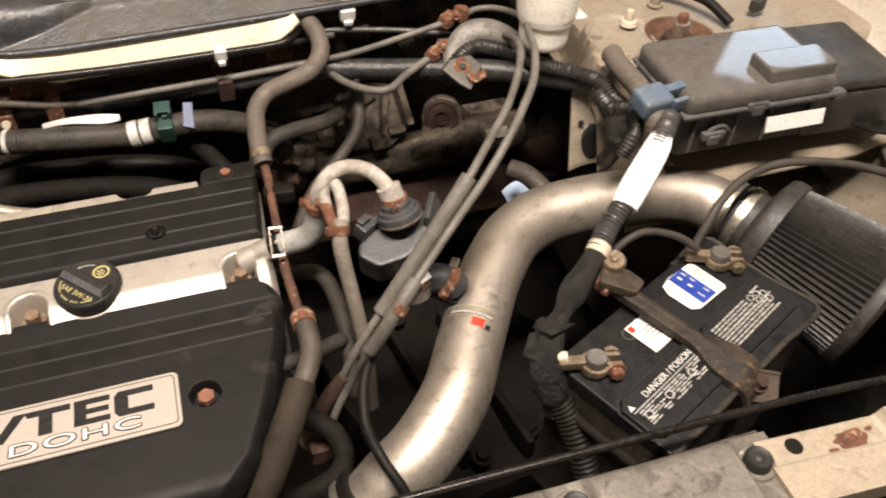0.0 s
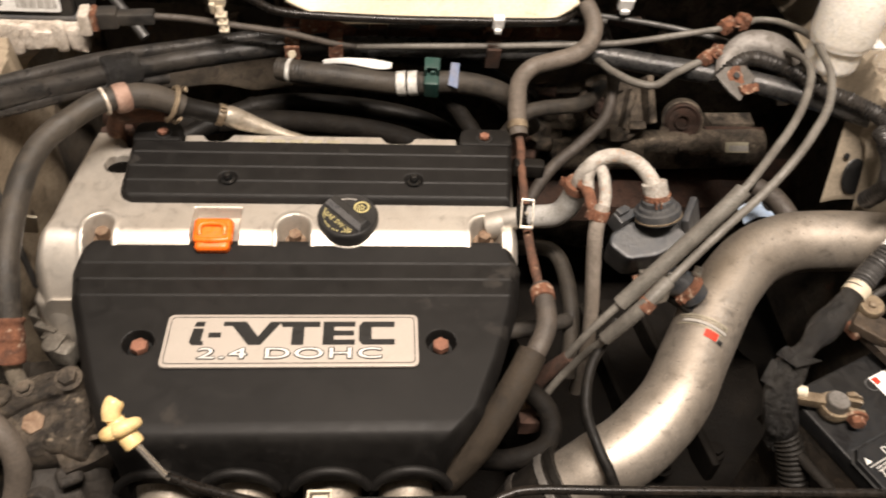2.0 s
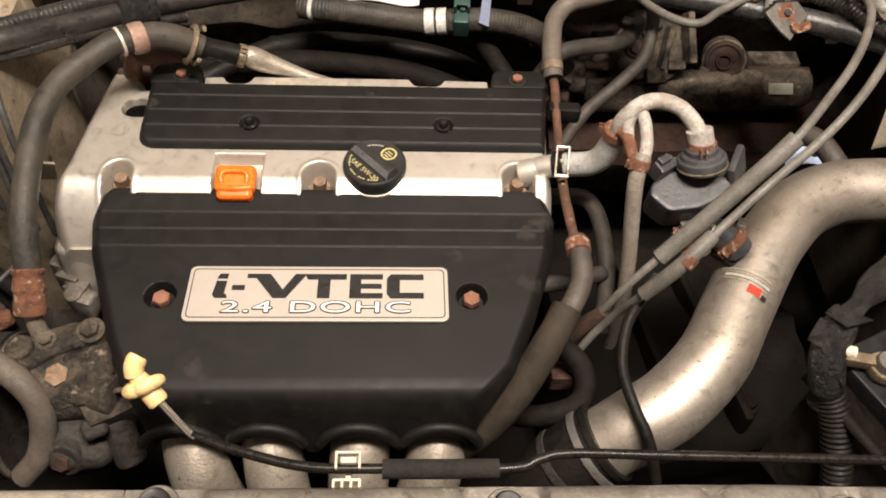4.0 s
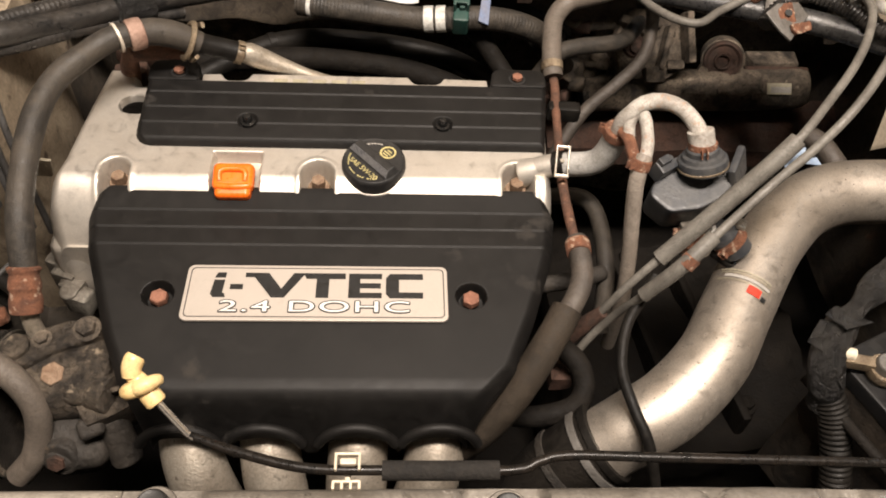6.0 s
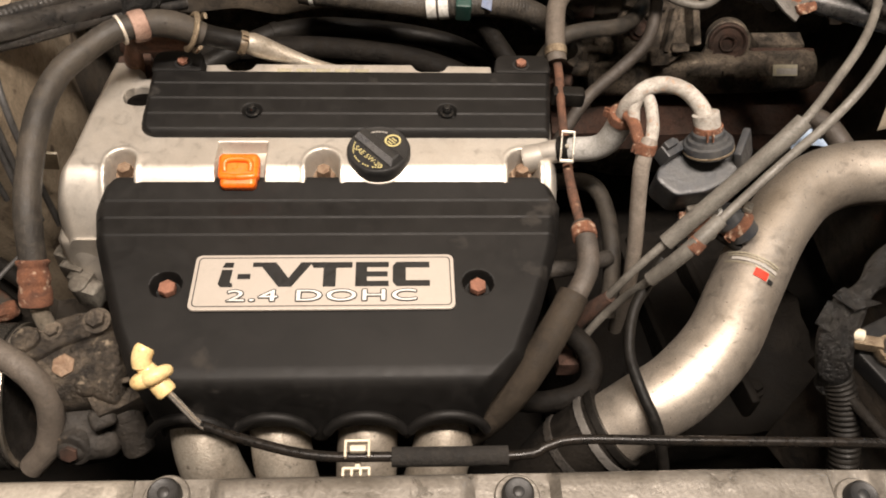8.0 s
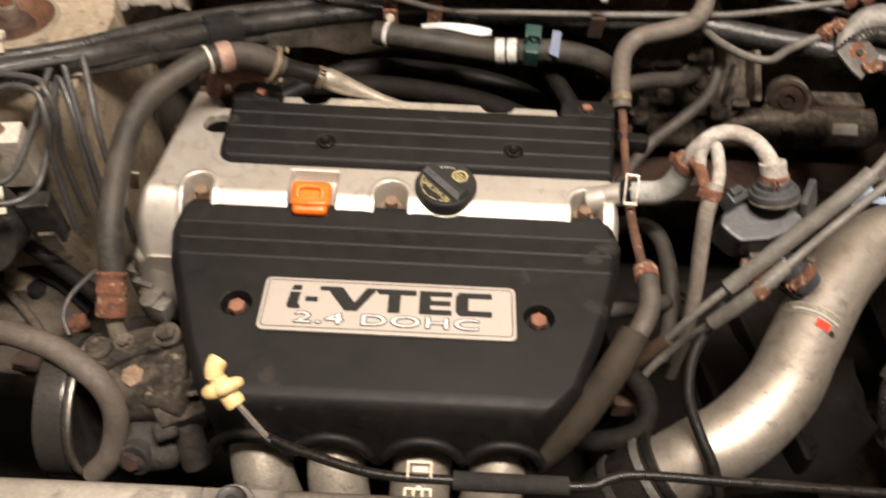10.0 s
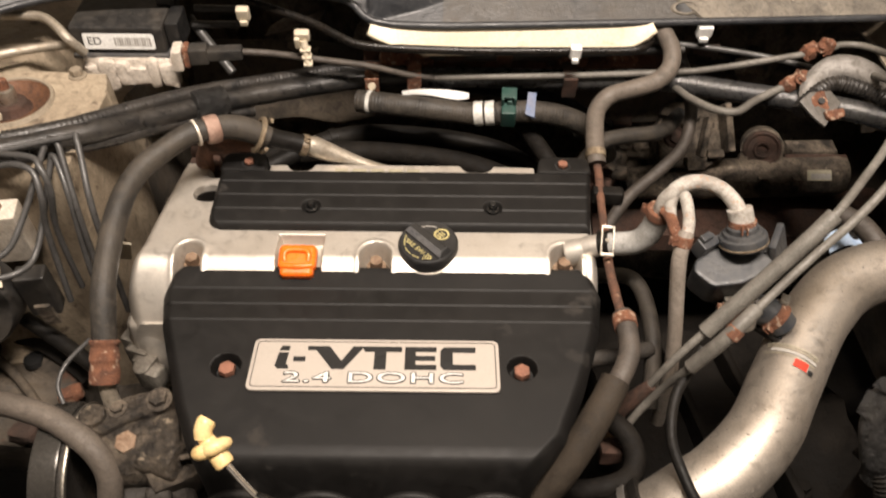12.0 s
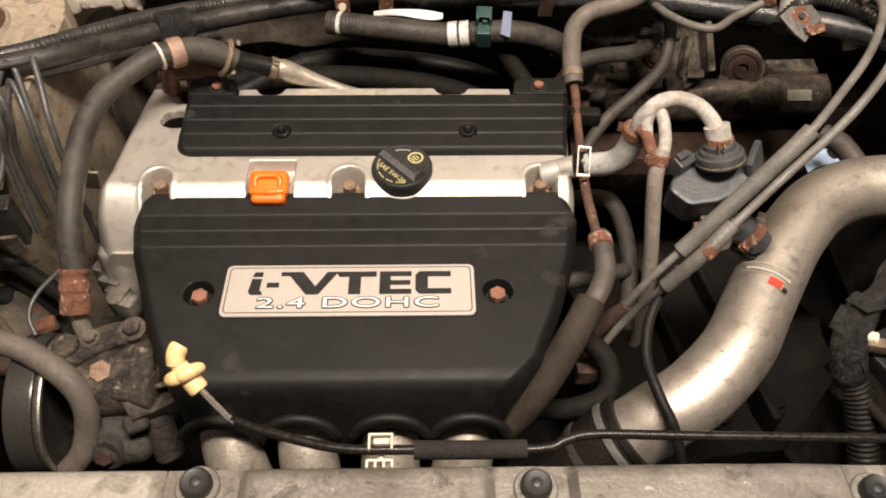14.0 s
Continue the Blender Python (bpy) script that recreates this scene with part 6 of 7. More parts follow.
hose("branch_hose", [(0.128, 0.195, 0.842), (0.140, 0.190, 0.828), (0.155, 0.183, 0.81), (0.177, 0.162, 0.788)], 0.011, VOID, "short dark branch hose", "hose")
hose("rear_vapour_hose", [(0.20, 0.115, 0.82), (0.229, 0.152, 0.830), (0.257, 0.167, 0.830), (0.310, 0.192, 0.820), (0.351, 0.257, 0.80)], 0.0095, RUBBER, "dusty rubber hose behind the coolant pipe", "hose")
hose("rear_hose_loop", [(0.338, 0.27, 0.88), (0.346, 0.238, 0.858), (0.350, 0.211, 0.830), (0.340, 0.185, 0.80), (0.309, 0.165, 0.775), (0.270, 0.140, 0.75), (0.23, 0.10, 0.70)], 0.0078, GREYHOSE, "dusty brown hose loop behind the engine", "hose")

lm = thing("main_loom", (-0.1, 0.2, 0.85), "dusty black main wiring loom across the firewall", "wiring harness")
part("front_trunk", tube([(-0.385, -0.022, 0.943), (-0.318, 0.018, 0.935), (-0.262, 0.085, 0.910), (-0.181, 0.163, 0.885), (-0.077, 0.220, 0.870), (-0.027, 0.229, 0.869), (0.02, 0.2295, 0.8695)], 0.0118, 18, wobble=0.05), CONDUIT, lm)
part("rear_trunk", tube([(-0.44, 0.030, 0.945), (-0.40, -0.006, 0.946), (-0.335, 0.018, 0.943), (-0.290, 0.068, 0.929), (-0.228, 0.135, 0.909), (-0.157, 0.190, 0.890), (-0.078, 0.236, 0.877), (0.0, 0.25, 0.874)], 0.0082, 16, ribs=0.05, pitch=0.005), CONDUIT, lm)
part("tower_branch", tube([(-0.525, 0.0, 0.86), (-0.521, 0.024, 0.885), (-0.509, 0.040, 0.912), (-0.500, 0.060, 0.933), (-0.486, 0.064, 0.942), (-0.458, 0.046, 0.944), (-0.43, 0.020, 0.945), (-0.395, -0.012, 0.945)], 0.0068, 14), LINEGREY, lm, "grey cable over the tower")
part("side_trunk", tube([(-0.40, -0.03, 0.937), (-0.355, -0.014, 0.933), (-0.30, 0.030, 0.918), (-0.25, 0.09, 0.897), (-0.18, 0.155, 0.870)], 0.0062, 14, ribs=0.05, pitch=0.005), CONDUIT, lm)
part("tape_wrap", tube([(-0.235, 0.113, 0.902), (-0.222, 0.126, 0.897), (-0.208, 0.139, 0.893)], 0.0185, 18, wobble=0.12), TAPE, lm, "rough black tape wrap")
ft = thing("firewall_tube", (0.25, 0.2, 0.87), "dark enamelled metal tube along the firewall with painted glints", "pipe")
part("tube", tube([(0.015, 0.229, 0.8695), (0.093, 0.229, 0.871), (0.195, 0.219, 0.876), (0.292, 0.207, 0.884), (0.380, 0.172, 0.892), (0.459, 0.134, 0.902), (0.516, 0.100, 0.908), (0.587, 0.056, 0.91)], 0.0122, 20), TUBEMETAL, ft)
for x, y, z, d in ((0.05, 0.2292, 0.870, (1, 0, 0)), (0.335, 0.1905, 0.888, (0.9, -0.4, 0.08))):
    part("tube_collar", clamp((x, y, z), d, 0.0126, 0.012, 0.0), TUBEMETAL, ft)


def loom_clip(x, y, z, mat, nut=True):
    th = thing("loom_clip", (x, y, z), "rusty metal clip holding the wiring loom", "clip", "loom clips")
    bm = block((0.017, 0.004, 0.030), pose(x, y - 0.014, z - 0.004, 12), 0.001)
    block((0.017, 0.03, 0.003), pose(x, y, z + 0.0125), 0.001, bm)
    part("strap", bm, mat, th)
    if nut:
        part("rivet", rod((x, y - 0.015, z), (x, y - 0.021, z + 0.001), 0.0048, 14, bevel=0.001), CREAM, th)


loom_clip(-0.045, 0.224, 0.872, RUST)
loom_clip(0.006, 0.226, 0.874, RUST, False)
loom_clip(0.193, 0.218, 0.878, RUST_DARK, False)
for x, y, z in ((-0.02, 0.25, 0.882), (0.01, 0.252, 0.884), (0.20, 0.25, 0.888), (0.26, 0.248, 0.89)):
    bm = block((0.036, 0.02, 0.014), pose(x, y, z, 20, 10, 15), 0.003)
    block((0.01, 0.012, 0.02), pose(x + 0.01, y, z + 0.008, 10, 20), 0.002, bm)
    solo("rusty_tab", bm, RUST, "small rusty metal tab under the cowl", "bracket", "rusty tabs")
fs = thing("firewall_stiffener", (0.1, 0.27, 0.86), "rust-stained firewall stiffener behind the lines", "car body", kind="structure")
part("flange", spread(60, 8, lambda u, v: (-0.06 + 0.40 * u, 0.262 + 0.02 * v + 0.003 * noise.noise(Vector((u * 9, 0, 1))), 0.862 + 0.028 * v + 0.003 * noise.noise(Vector((u * 14, v * 3, 4)))), thick=0.004), BROWNPIPE, fs)
part("lower_web", spread(60, 10, lambda u, v: (-0.30 + 0.66 * u, 0.30 + 0.05 * v, 0.76 + 0.09 * v + 0.008 * noise.noise(Vector((u * 12, v * 4, 6)))), thick=0.004), BODY_DIRTY, fs)
for k, (x, y, z, w) in enumerate(((0.055, 0.243, 0.893, 0.022), (0.115, 0.246, 0.891, 0.018), (0.165, 0.247, 0.893, 0.026), (0.30, 0.25, 0.9, 0.022), (0.36, 0.246, 0.904, 0.03))):
    bm = block((w, 0.012, 0.016), pose(x, y, z, 25, 8 - 6 * (k % 3), 10 - 7 * k), 0.002)
    block((0.006, 0.014, 0.026), pose(x + w * 0.4, y + 0.004, z - 0.004, 25, 0, 5), 0.0015, bm)
    solo("rusty_tab", bm, BROWNPIPE if k % 2 else RUST_DARK, "small rusty metal tab under the cowl", "bracket", "rusty tabs")
hose("upper_firewall_line", [(0.06, 0.256, 0.905), (0.16, 0.254, 0.906), (0.26, 0.25, 0.912), (0.33, 0.236, 0.915), (0.42, 0.21, 0.915), (0.52, 0.17, 0.91)], 0.0035, LINEGREY, "thin grey line along the firewall", "line")
hose("brake_line", [(-0.02, 0.255, 0.885), (0.05, 0.25, 0.887), (0.15, 0.245, 0.892), (0.25, 0.243, 0.9), (0.33, 0.235, 0.91)], 0.005, DUSTY, "dusty metal brake line along the firewall", "line")

# ---- cowl ----
LIP = [(-0.452, 0.165, 0.985), (-0.380, 0.208, 0.985), (-0.250, 0.226, 0.980), (-0.116, 0.236, 0.975), (-0.069, 0.232, 0.970), (-0.041, 0.216, 0.955), (0.019, 0.214, 0.950), (0.151, 0.219, 0.950), (0.340, 0.230, 0.950), (0.46, 0.237, 0.950), (0.62, 0.247, 0.950)]
lx, ly, lz = zip(*LIP)


def cowl_at(x, t):
    y0, z0 = float(np.interp(x, lx, ly)), float(np.interp(x, lx, lz))
    y1 = float(np.interp(x, (-0.58, -0.25, -0.05, 0.47), (0.225, 0.243, 0.301, 0.334)))
    z1 = float(np.interp(x, (-0.58, -0.25, -0.05, 0.47), (1.03, 1.03, 1.01, 1.01)))
    y = y0 + (y1 - y0) * t + 0.05 * max(0, t - 1)
    z = z0 + (z1 - z0) * min(t, 1.0) + 0.05 * max(0.0, t - 1)
    z += 0.006 * math.exp(-((t - 0.42) / 0.05) ** 2) * ease((-x - 0.06) / 0.05)
    z += 0.004 * math.exp(-((t - 0.41) / 0.035) ** 2) * ease((x - 0.01) / 0.05)
    z -= 0.004 * ease((t - 0.44) / 0.05) * ease((x - 0.01) / 0.05)
    s = clip01((x + 0.047) / 0.118)
    q = (t - 0.37 - 0.03 * s) / (0.40 * (1 - s) + 0.03)
    bulge = 0.021 * math.sqrt(1 - (1 - min(1.0, s / 0.16)) ** 2) * (1 - s) ** 0.75 * max(0.0, 1 - q * q) ** 1.4
    return (x, y - 0.6 * bulge, z + 0.8 * bulge)


cw = thing("cowl_cover", (0, 0.25, 0.95), "weathered black plastic cowl cover below the windscreen", "cowl", kind="structure")
part("sheet", spread(620, 70, lambda u, v: cowl_at(-0.62 + 1.3 * u, 0.40 + 1.8 * v ** 1.6), thick=0.004), COWL, cw)
part("lower_strip", spread(320, 30, lambda u, v: cowl_at(-0.62 + 0.66 * u, 0.40 * v), thick=0.004), COWL, cw)
part("stained_strip", spread(90, 24, lambda u, v: cowl_at(0.04 + (0.304 - 0.05 * v) * u, 0.40 * v), thick=0.004), COWLDUST, cw, "dust-stained cowl edge")
part("end_panel", spread(90, 20, lambda u, v: Vector(cowl_at(0.346 + 0.33 * u - 0.05 * v * (1 - u), -0.02 + 0.40 * v + 0.03 * noise.noise(Vector((u * 14, 0, 3))))) + Vector((0, -0.002, 0.003 + 0.0015 * noise.noise(Vector((u * 30, v * 5, 0))))), thick=0.004), TAN, cw, "dust-caked cowl end panel")
oc = Vector(cowl_at(0.322, 0.14))
om = Matrix.Translation(oc + Vector((0, -0.001, 0.0015))) @ pose(0, 0, 0, 40, 0, 3) @ Matrix.Diagonal((1.5, 0.75, 1, 1))
# Black oval on the surface paints the shade of the recess.
part("oval_recess", lathe([(0, 0.001), (0.0075, 0.001), (0.0082, 0.0016), (0.0088, 0.0)], om, 26), INK, cw)
part("oval_rim", lathe([(0.0082, 0.0), (0.0085, 0.0018), (0.0105, 0.0016), (0.012, -0.001)], om, 26), TAN, cw)
part("lip", tube([(x, y - 0.002, z) for x, y, z in LIP], 0.0045, 12, 0.008), COWL, cw)
part("seal_strip", tube([(-0.5, 0.262, 1.06), (-0.25, 0.262, 1.038), (-0.05, 0.298, 1.008), (0.15, 0.304, 1.005), (0.32, 0.309, 1.003), (0.5, 0.319, 1.003), (0.65, 0.33, 1.003)], 0.006, 12, wobble=0.1), SEAL, cw, "pale dusty rubber seal")
part("seam", tube([(0.322, 0.318, 1.004), (0.316, 0.307, 0.998), (0.296, 0.274, 0.979), (0.293, 0.264, 0.973), (0.303, 0.259, 0.969), (0.334, 0.252, 0.962), (0.346, 0.240, 0.954)], 0.0026, 10), COWLDUST, cw)
part("ridge", tube([(-0.55, 0.19, 1.008), (-0.491, 0.215, 1.007), (-0.313, 0.222, 1.006), (-0.179, 0.218, 1.002), (-0.048, 0.216, 0.993)], 0.003, 8), COWL, cw)
bm = spread(50, 10, lambda u, v: (-0.043 + 0.325 * u, 0.212 + 0.012 * u - 0.016 * v, 0.953 - 0.034 * v * min(1.0, (0.02 + u / 0.2) ** 0.6) * min(1.0, (0.01 + (1 - u) / 0.13) ** 0.5)), thick=0)
o = solo("cream_body_flange", bm, FLANGE, "cream painted body flange under the cowl", "car body", kind="structure")
mod = o.modifiers.new("thickness", "SOLIDIFY")
mod.thickness = 0.006
hose("wiper_linkage_rod", [(-0.19, 0.252, 0.958), (-0.117, 0.229, 0.945), (-0.080, 0.210, 0.937), (-0.046, 0.199, 0.931), (0.054, 0.199, 0.926), (0.153, 0.201, 0.925), (0.245, 0.205, 0.924), (0.270, 0.208, 0.926), (0.285, 0.222, 0.93)], 0.005, GLOSS, "black rod running under the cowl edge", "rod")
for x, y, z, w in ((0.193, 0.196, 0.928, 0.013), (0.346, 0.229, 0.938, 0.018), (-0.187, 0.214, 0.962, 0.015)):
    bm = block((w, 0.010, 0.016), pose(x, y, z, 15), 0.002)
    block((w * 0.6, 0.012, 0.006), pose(x, y, z - 0.009, 15), 0.001, bm)
    solo("cowl_clip", bm, CREAM if x < 0 else WHITE, "small pale plastic clip at the cowl edge", "clip", "cowl clips")
bm = block((0.017, 0.010, 0.012), pose(-0.118, 0.188, 0.950, 15), 0.002)
block((0.006, 0.012, 0.014), pose(-0.1235, 0.186, 0.944, 15), 0.0015, bm)
rod((-0.1165, 0.184, 0.946), (-0.113, 0.178, 0.918), 0.0042, 14, bm)
for k in range(3):
    block((0.012 - 0.001 * k, 0.009, 0.0035), pose(-0.1150 + 0.001 * k, 0.1815 - 0.0016 * k, 0.936 - 0.008 * k, 15), 0.001, bm)
solo("hose_support_clip", bm, CREAM, "pale plastic support clip", "clip")
wmz = thing("wiper_motor_arm", (-0.2, 0.26, 0.9), "dull grey wiper linkage arms under the cowl", "linkage")
part("arm", tube([(-0.266, 0.262, 0.930), (-0.240, 0.241, 0.905), (-0.214, 0.220, 0.880)], 0.0058, 12), LINEGREY, wmz)
part("upper_arm", tube([(-0.253, 0.247, 0.950), (-0.206, 0.265, 0.940)], 0.0045, 10), LINEGREY, wmz)
part("lower_arm", tube([(-0.260, 0.246, 0.930), (-0.209, 0.264, 0.920)], 0.0045, 10), LINEGREY, wmz)
part("pivot", block((0.022, 0.02, 0.03), pose(-0.280, 0.242, 0.960), 0.003), DUSTY, wmz)
th = thing("hood_hinge_strap", (-0.45, 0.15, 0.98), "curved black strap hanging from the cowl corner", "strap")
part("strap", tube([(-0.495, 0.24, 1.04), (-0.478, 0.20, 1.022), (-0.462, 0.168, 1.008), (-0.454, 0.150, 0.992), (-0.446, 0.138, 0.984), (-0.437, 0.139, 0.983), (-0.436, 0.155, 0.984), (-0.442, 0.172, 0.986)], 0.0042, 10, flat=0.7), LINEGREY, th)

# ---- left side ----
ec = thing("control_unit", (-0.32, 0.21, 0.9), "black control unit on a flaking pale metal block", "control unit")
part("housing", block((0.106, 0.062, 0.040), pose(-0.3270, 0.217, 0.941, 4), 0.004), DUSTY, ec)
part("housing_lip", block((0.110, 0.066, 0.006), pose(-0.3270, 0.216, 0.925, 4), 0.002), GREYPLASTIC, ec)
lab = part("label", prism(rounded_rect(0.080, 0.019, 0.003), 0, 0.001, 0, m=pose(-0.3250, 0.1853, 0.942, 86)), WHITE, ec, "white label with print and bar code")
part("label_print", words("ED", 0.0095, 0.0004), INK, lab, smooth=0).data.transform(pose(-0.3525, 0.1842, 0.942, 86))
part("bar_code", bars([(-0.004 + 0.0028 * k, 0, (0.0018, 0.0011, 0.0022)[k % 3], 0.010) for k in range(15)], 0.0014, m=pose(-0.3250, 0.1853, 0.942, 86)), GREYINK, lab, smooth=0)
base = part("metal_base", lump((0.115, 0.07, 0.032), pose(-0.3210, 0.212, 0.908), 0.06, 60, cuts=9), PUTTY, ec, "flaking pale metal base", 75)
for k, w in enumerate((0.016, 0.024, 0.02, 0.03, 0.014, 0.02)):
    part("cast_lug", lump((w, 0.016, 0.022 + 0.009 * ((k * 5) % 3)), pose(-0.362 + 0.0175 * k, 0.182, 0.905 - 0.003 * (k % 2)), 0.12, 90, None, 4, k), PUTTY, base, "", 75)
part("side_connector", block((0.016, 0.04, 0.035), pose(-0.2650, 0.212, 0.945, 4), 0.003), BLACK, ec)
pl = thing("sensor_plug", (-0.25, 0.18, 0.93), "black plug with red seal on a grey cable", "plug")
bm = block((0.05, 0.016, 0.014), pose(-0.212, 0.182, 0.930, 0, 0, 6), 0.003)
block((0.022, 0.020, 0.020), pose(-0.236, 0.180, 0.930, 0, 0, 6), 0.003, bm)
part("plug_body", bm, DUSTY, pl)
part("seal", block((0.007, 0.022, 0.022), pose(-0.2495, 0.178, 0.930, 0, 0, 6), 0.002), RUST, pl, "red-brown seal")
part("ferrule", block((0.012, 0.026, 0.026), pose(-0.259, 0.177, 0.928, 0, 0, 6), 0.003), PUTTY, pl)
part("cable", tube([(-0.19, 0.185, 0.930), (-0.153, 0.190, 0.925), (-0.100, 0.194, 0.915), (-0.047, 0.203, 0.902), (0.0, 0.21, 0.886), (0.03, 0.216, 0.879)], 0.0040, 12), GREYHOSE, pl)

hl = thing("pressure_hose", (-0.25, -0.05, 0.85), "thick grey rubber pressure hose with rusty fittings", "hose")
part("rubber", tube([(-0.2615, -0.176, 0.832), (-0.2638, -0.149, 0.860), (-0.2657, -0.1256, 0.877), (-0.2668, -0.087, 0.893), (-0.2660, -0.061, 0.902), (-0.2630, -0.0355, 0.909), (-0.2540, -0.0078, 0.915), (-0.2351, 0.0172, 0.920), (-0.2159, 0.0375, 0.923), (-0.197, 0.047, 0.9232)], 0.0112, 22, 0.004, wobble=0.03), RUBBER, hl)
for k in range(9):
    part("sleeve_print", block((0.0011, 0.0034 if k % 3 else 0.0018, 0.0006), pose(-0.2748 + 0.00009 * k * k, -0.118 + 0.0056 * k, 0.8860 + 0.0022 * k, 22, -48, -2), 0), GREYINK, hl)
bm = tube([(-0.2620, -0.1655, 0.8440, 0.0112), (-0.2620, -0.1662, 0.8434, 0.0148), (-0.2620, -0.168, 0.842, 0.0146), (-0.2620, -0.170, 0.840, 0.0128), (-0.2620, -0.174, 0.836, 0.0132), (-0.2620, -0.178, 0.831, 0.0136), (-0.2620, -0.181, 0.828, 0.0126), (-0.2620, -0.185, 0.823, 0.0142), (-0.2620, -0.190, 0.818, 0.0144), (-0.2620, -0.193, 0.815, 0.0135), (-0.2620, -0.1935, 0.8145, 0.009)], 0.014, 28, 0.001, wobble=0.16)
part("crimp", bm, RUST, hl, "rusty crimp fitting")
part("stem", tube([(-0.262, -0.188, 0.82), (-0.260, -0.197, 0.80), (-0.256, -0.202, 0.775)], 0.0078, 14, wobble=0.1), ALU, hl)
part("joint_band", lathe([(0.0118, -0.0075), (0.0138, -0.0072), (0.0148, -0.005), (0.0150, 0.002), (0.0142, 0.0065), (0.0118, 0.0075)], Matrix.Translation((-0.1945, 0.0472, 0.9225)) @ Vector((0.014, 0.008, -0.001)).to_track_quat("Z", "Y").to_matrix().to_4x4(), 30), PINK, hl, "pinkish plated band")
part("joint_ring", clamp((-0.2095, 0.0405, 0.9228), (0.8, 0.55, 0.0), 0.0132, 0.003, 0.0), PALE, hl, "dull metal ring")
part("upper_hose", tube([(-0.196, 0.047, 0.9225, 0.0122), (-0.182, 0.055, 0.920, 0.0128), (-0.1665, 0.0605, 0.914, 0.0130), (-0.154, 0.0625, 0.907, 0.0126), (-0.143, 0.064, 0.900, 0.0120)], 0.012, 22), RUBBER, hl)
part("lower_end", tube([(-0.150, 0.063, 0.904, 0.0108), (-0.134, 0.068, 0.895, 0.0104), (-0.117, 0.0715, 0.888, 0.0102), (-0.106, 0.0725, 0.884, 0.0102)], 0.0102, 18), RUBBER_DARK, hl, "clean black hose end")
E_D = Vector((0.8, 0.2, -0.5)).normalized()
em = Matrix.Translation((-0.1485, 0.0630, 0.9035)) @ E_D.to_track_quat("Z", "Y").to_matrix().to_4x4()
for z, a0 in ((-0.004, 0.2), (0.004, 3.3)):
    arc = [tuple(em @ Vector(((0.0145 + 0.004 * abs(k - 5) / 5) * math.cos(a0 + 0.42 * k), (0.0145 + 0.004 * abs(k - 5) / 5) * math.sin(a0 + 0.42 * k), z))) for k in range(11)]
    part("ear_clip", tube(arc, 0.0032, 8, 0.003, flat=0.6), BRASS, hl, "tarnished brass ear clip")
part("end_band", clamp((-0.1075, 0.0720, 0.8845), (0.8, 0.1, -0.35), 0.0112, 0.007, 0.004, 1.2), BRASS, hl, "tarnished metal end band")
part("outlet_pipe", tube([(-0.106, 0.0730, 0.884, 0.0085), (-0.100, 0.0765, 0.880, 0.0112), (-0.088, 0.079, 0.872, 0.0108), (-0.066, 0.079, 0.862, 0.0085), (-0.04, 0.078, 0.852, 0.0065), (0.0, 0.076, 0.84, 0.006)], 0.01, 18), ALU, hl, "dull metal outlet pipe")
mb = thing("hose_mount_bracket", (-0.2, 0.07, 0.87), "rusty cast bracket under the pressure hose", "bracket")
part("post", tube([(-0.2265, 0.088, 0.835, 0.012), (-0.2225, 0.080, 0.856, 0.011), (-0.2135, 0.070, 0.882, 0.0095), (-0.205, 0.062, 0.895, 0.008)], 0.01, 16, wobble=0.15, flat=0.8), BROWNPIPE, mb, "rust-brown bracket post")
part("arm", tube([(-0.207, 0.065, 0.888, 0.0095), (-0.192, 0.066, 0.888, 0.009), (-0.175, 0.067, 0.888, 0.008), (-0.156, 0.066, 0.886, 0.0065)], 0.008, 14, wobble=0.12), BROWNPIPE, mb)
part("foot", lump((0.036, 0.020, 0.020), pose(-0.226, 0.090, 0.838, 0, 0, 10), 0.1, 40, cuts=6), RUST_DARK, mb, "dark rusty foot")

# abs unit
ab = thing("abs_unit", (-0.43, -0.04, 0.8), "pale aluminium brake pressure unit with black motor", "brake unit")
part("valve_block", block((0.096, 0.026, 0.066), pose(-0.414, -0.054, 0.868, 8, 0, 8), 0.002), PALE, ab, "pale aluminium valve block")
part("rear_plate", block((0.030, 0.02, 0.06), pose(-0.362, -0.080, 0.815, 6, 0, 8), 0.003), DUSTY, ab)
part("side_plate", block((0.016, 0.004, 0.034), pose(-0.352, -0.098, 0.80, 12, 0, 8), 0.001), DEEP, ab)
MD = Vector((0.05, -0.8, 0.18)).normalized()
mm = Matrix.Translation((-0.430, -0.080, 0.812)) @ MD.to_track_quat("Z", "Y").to_matrix().to_4x4()
part("motor", lathe([(0.052, 0.0), (0.052, 0.026), (0.049, 0.031), (0.022, 0.032), (0.021, 0.037), (0.015, 0.040), (0.011, 0.039), (0.011, 0.043), (0, 0.044)], mm, 44), DUSTY, ab)
part("motor_tab", block((0.055, 0.032, 0.002), pose(-0.410, -0.098, 0.852, 36, 0, 18), 0.0008), CREAM, ab, "cream paper tab")
part("bright_pin", rod((-0.492, -0.092, 0.80), (-0.452, -0.128, 0.79), 0.004, 12), STEEL, ab)
part("red_tab", block((0.010, 0.004, 0.02), pose(-0.495, -0.07, 0.82, 20, 20, 10), 0.001), REDINK, ab, "small red tab")
for x, y in ((-0.449, -0.060), (-0.424, -0.052), (-0.402, -0.052), (-0.386, -0.052)):
    part("union", hexbolt((x, y, 0.899), (0, 0, 1), 0.0048, 0.010), BOLT, ab, "rusty brake union")
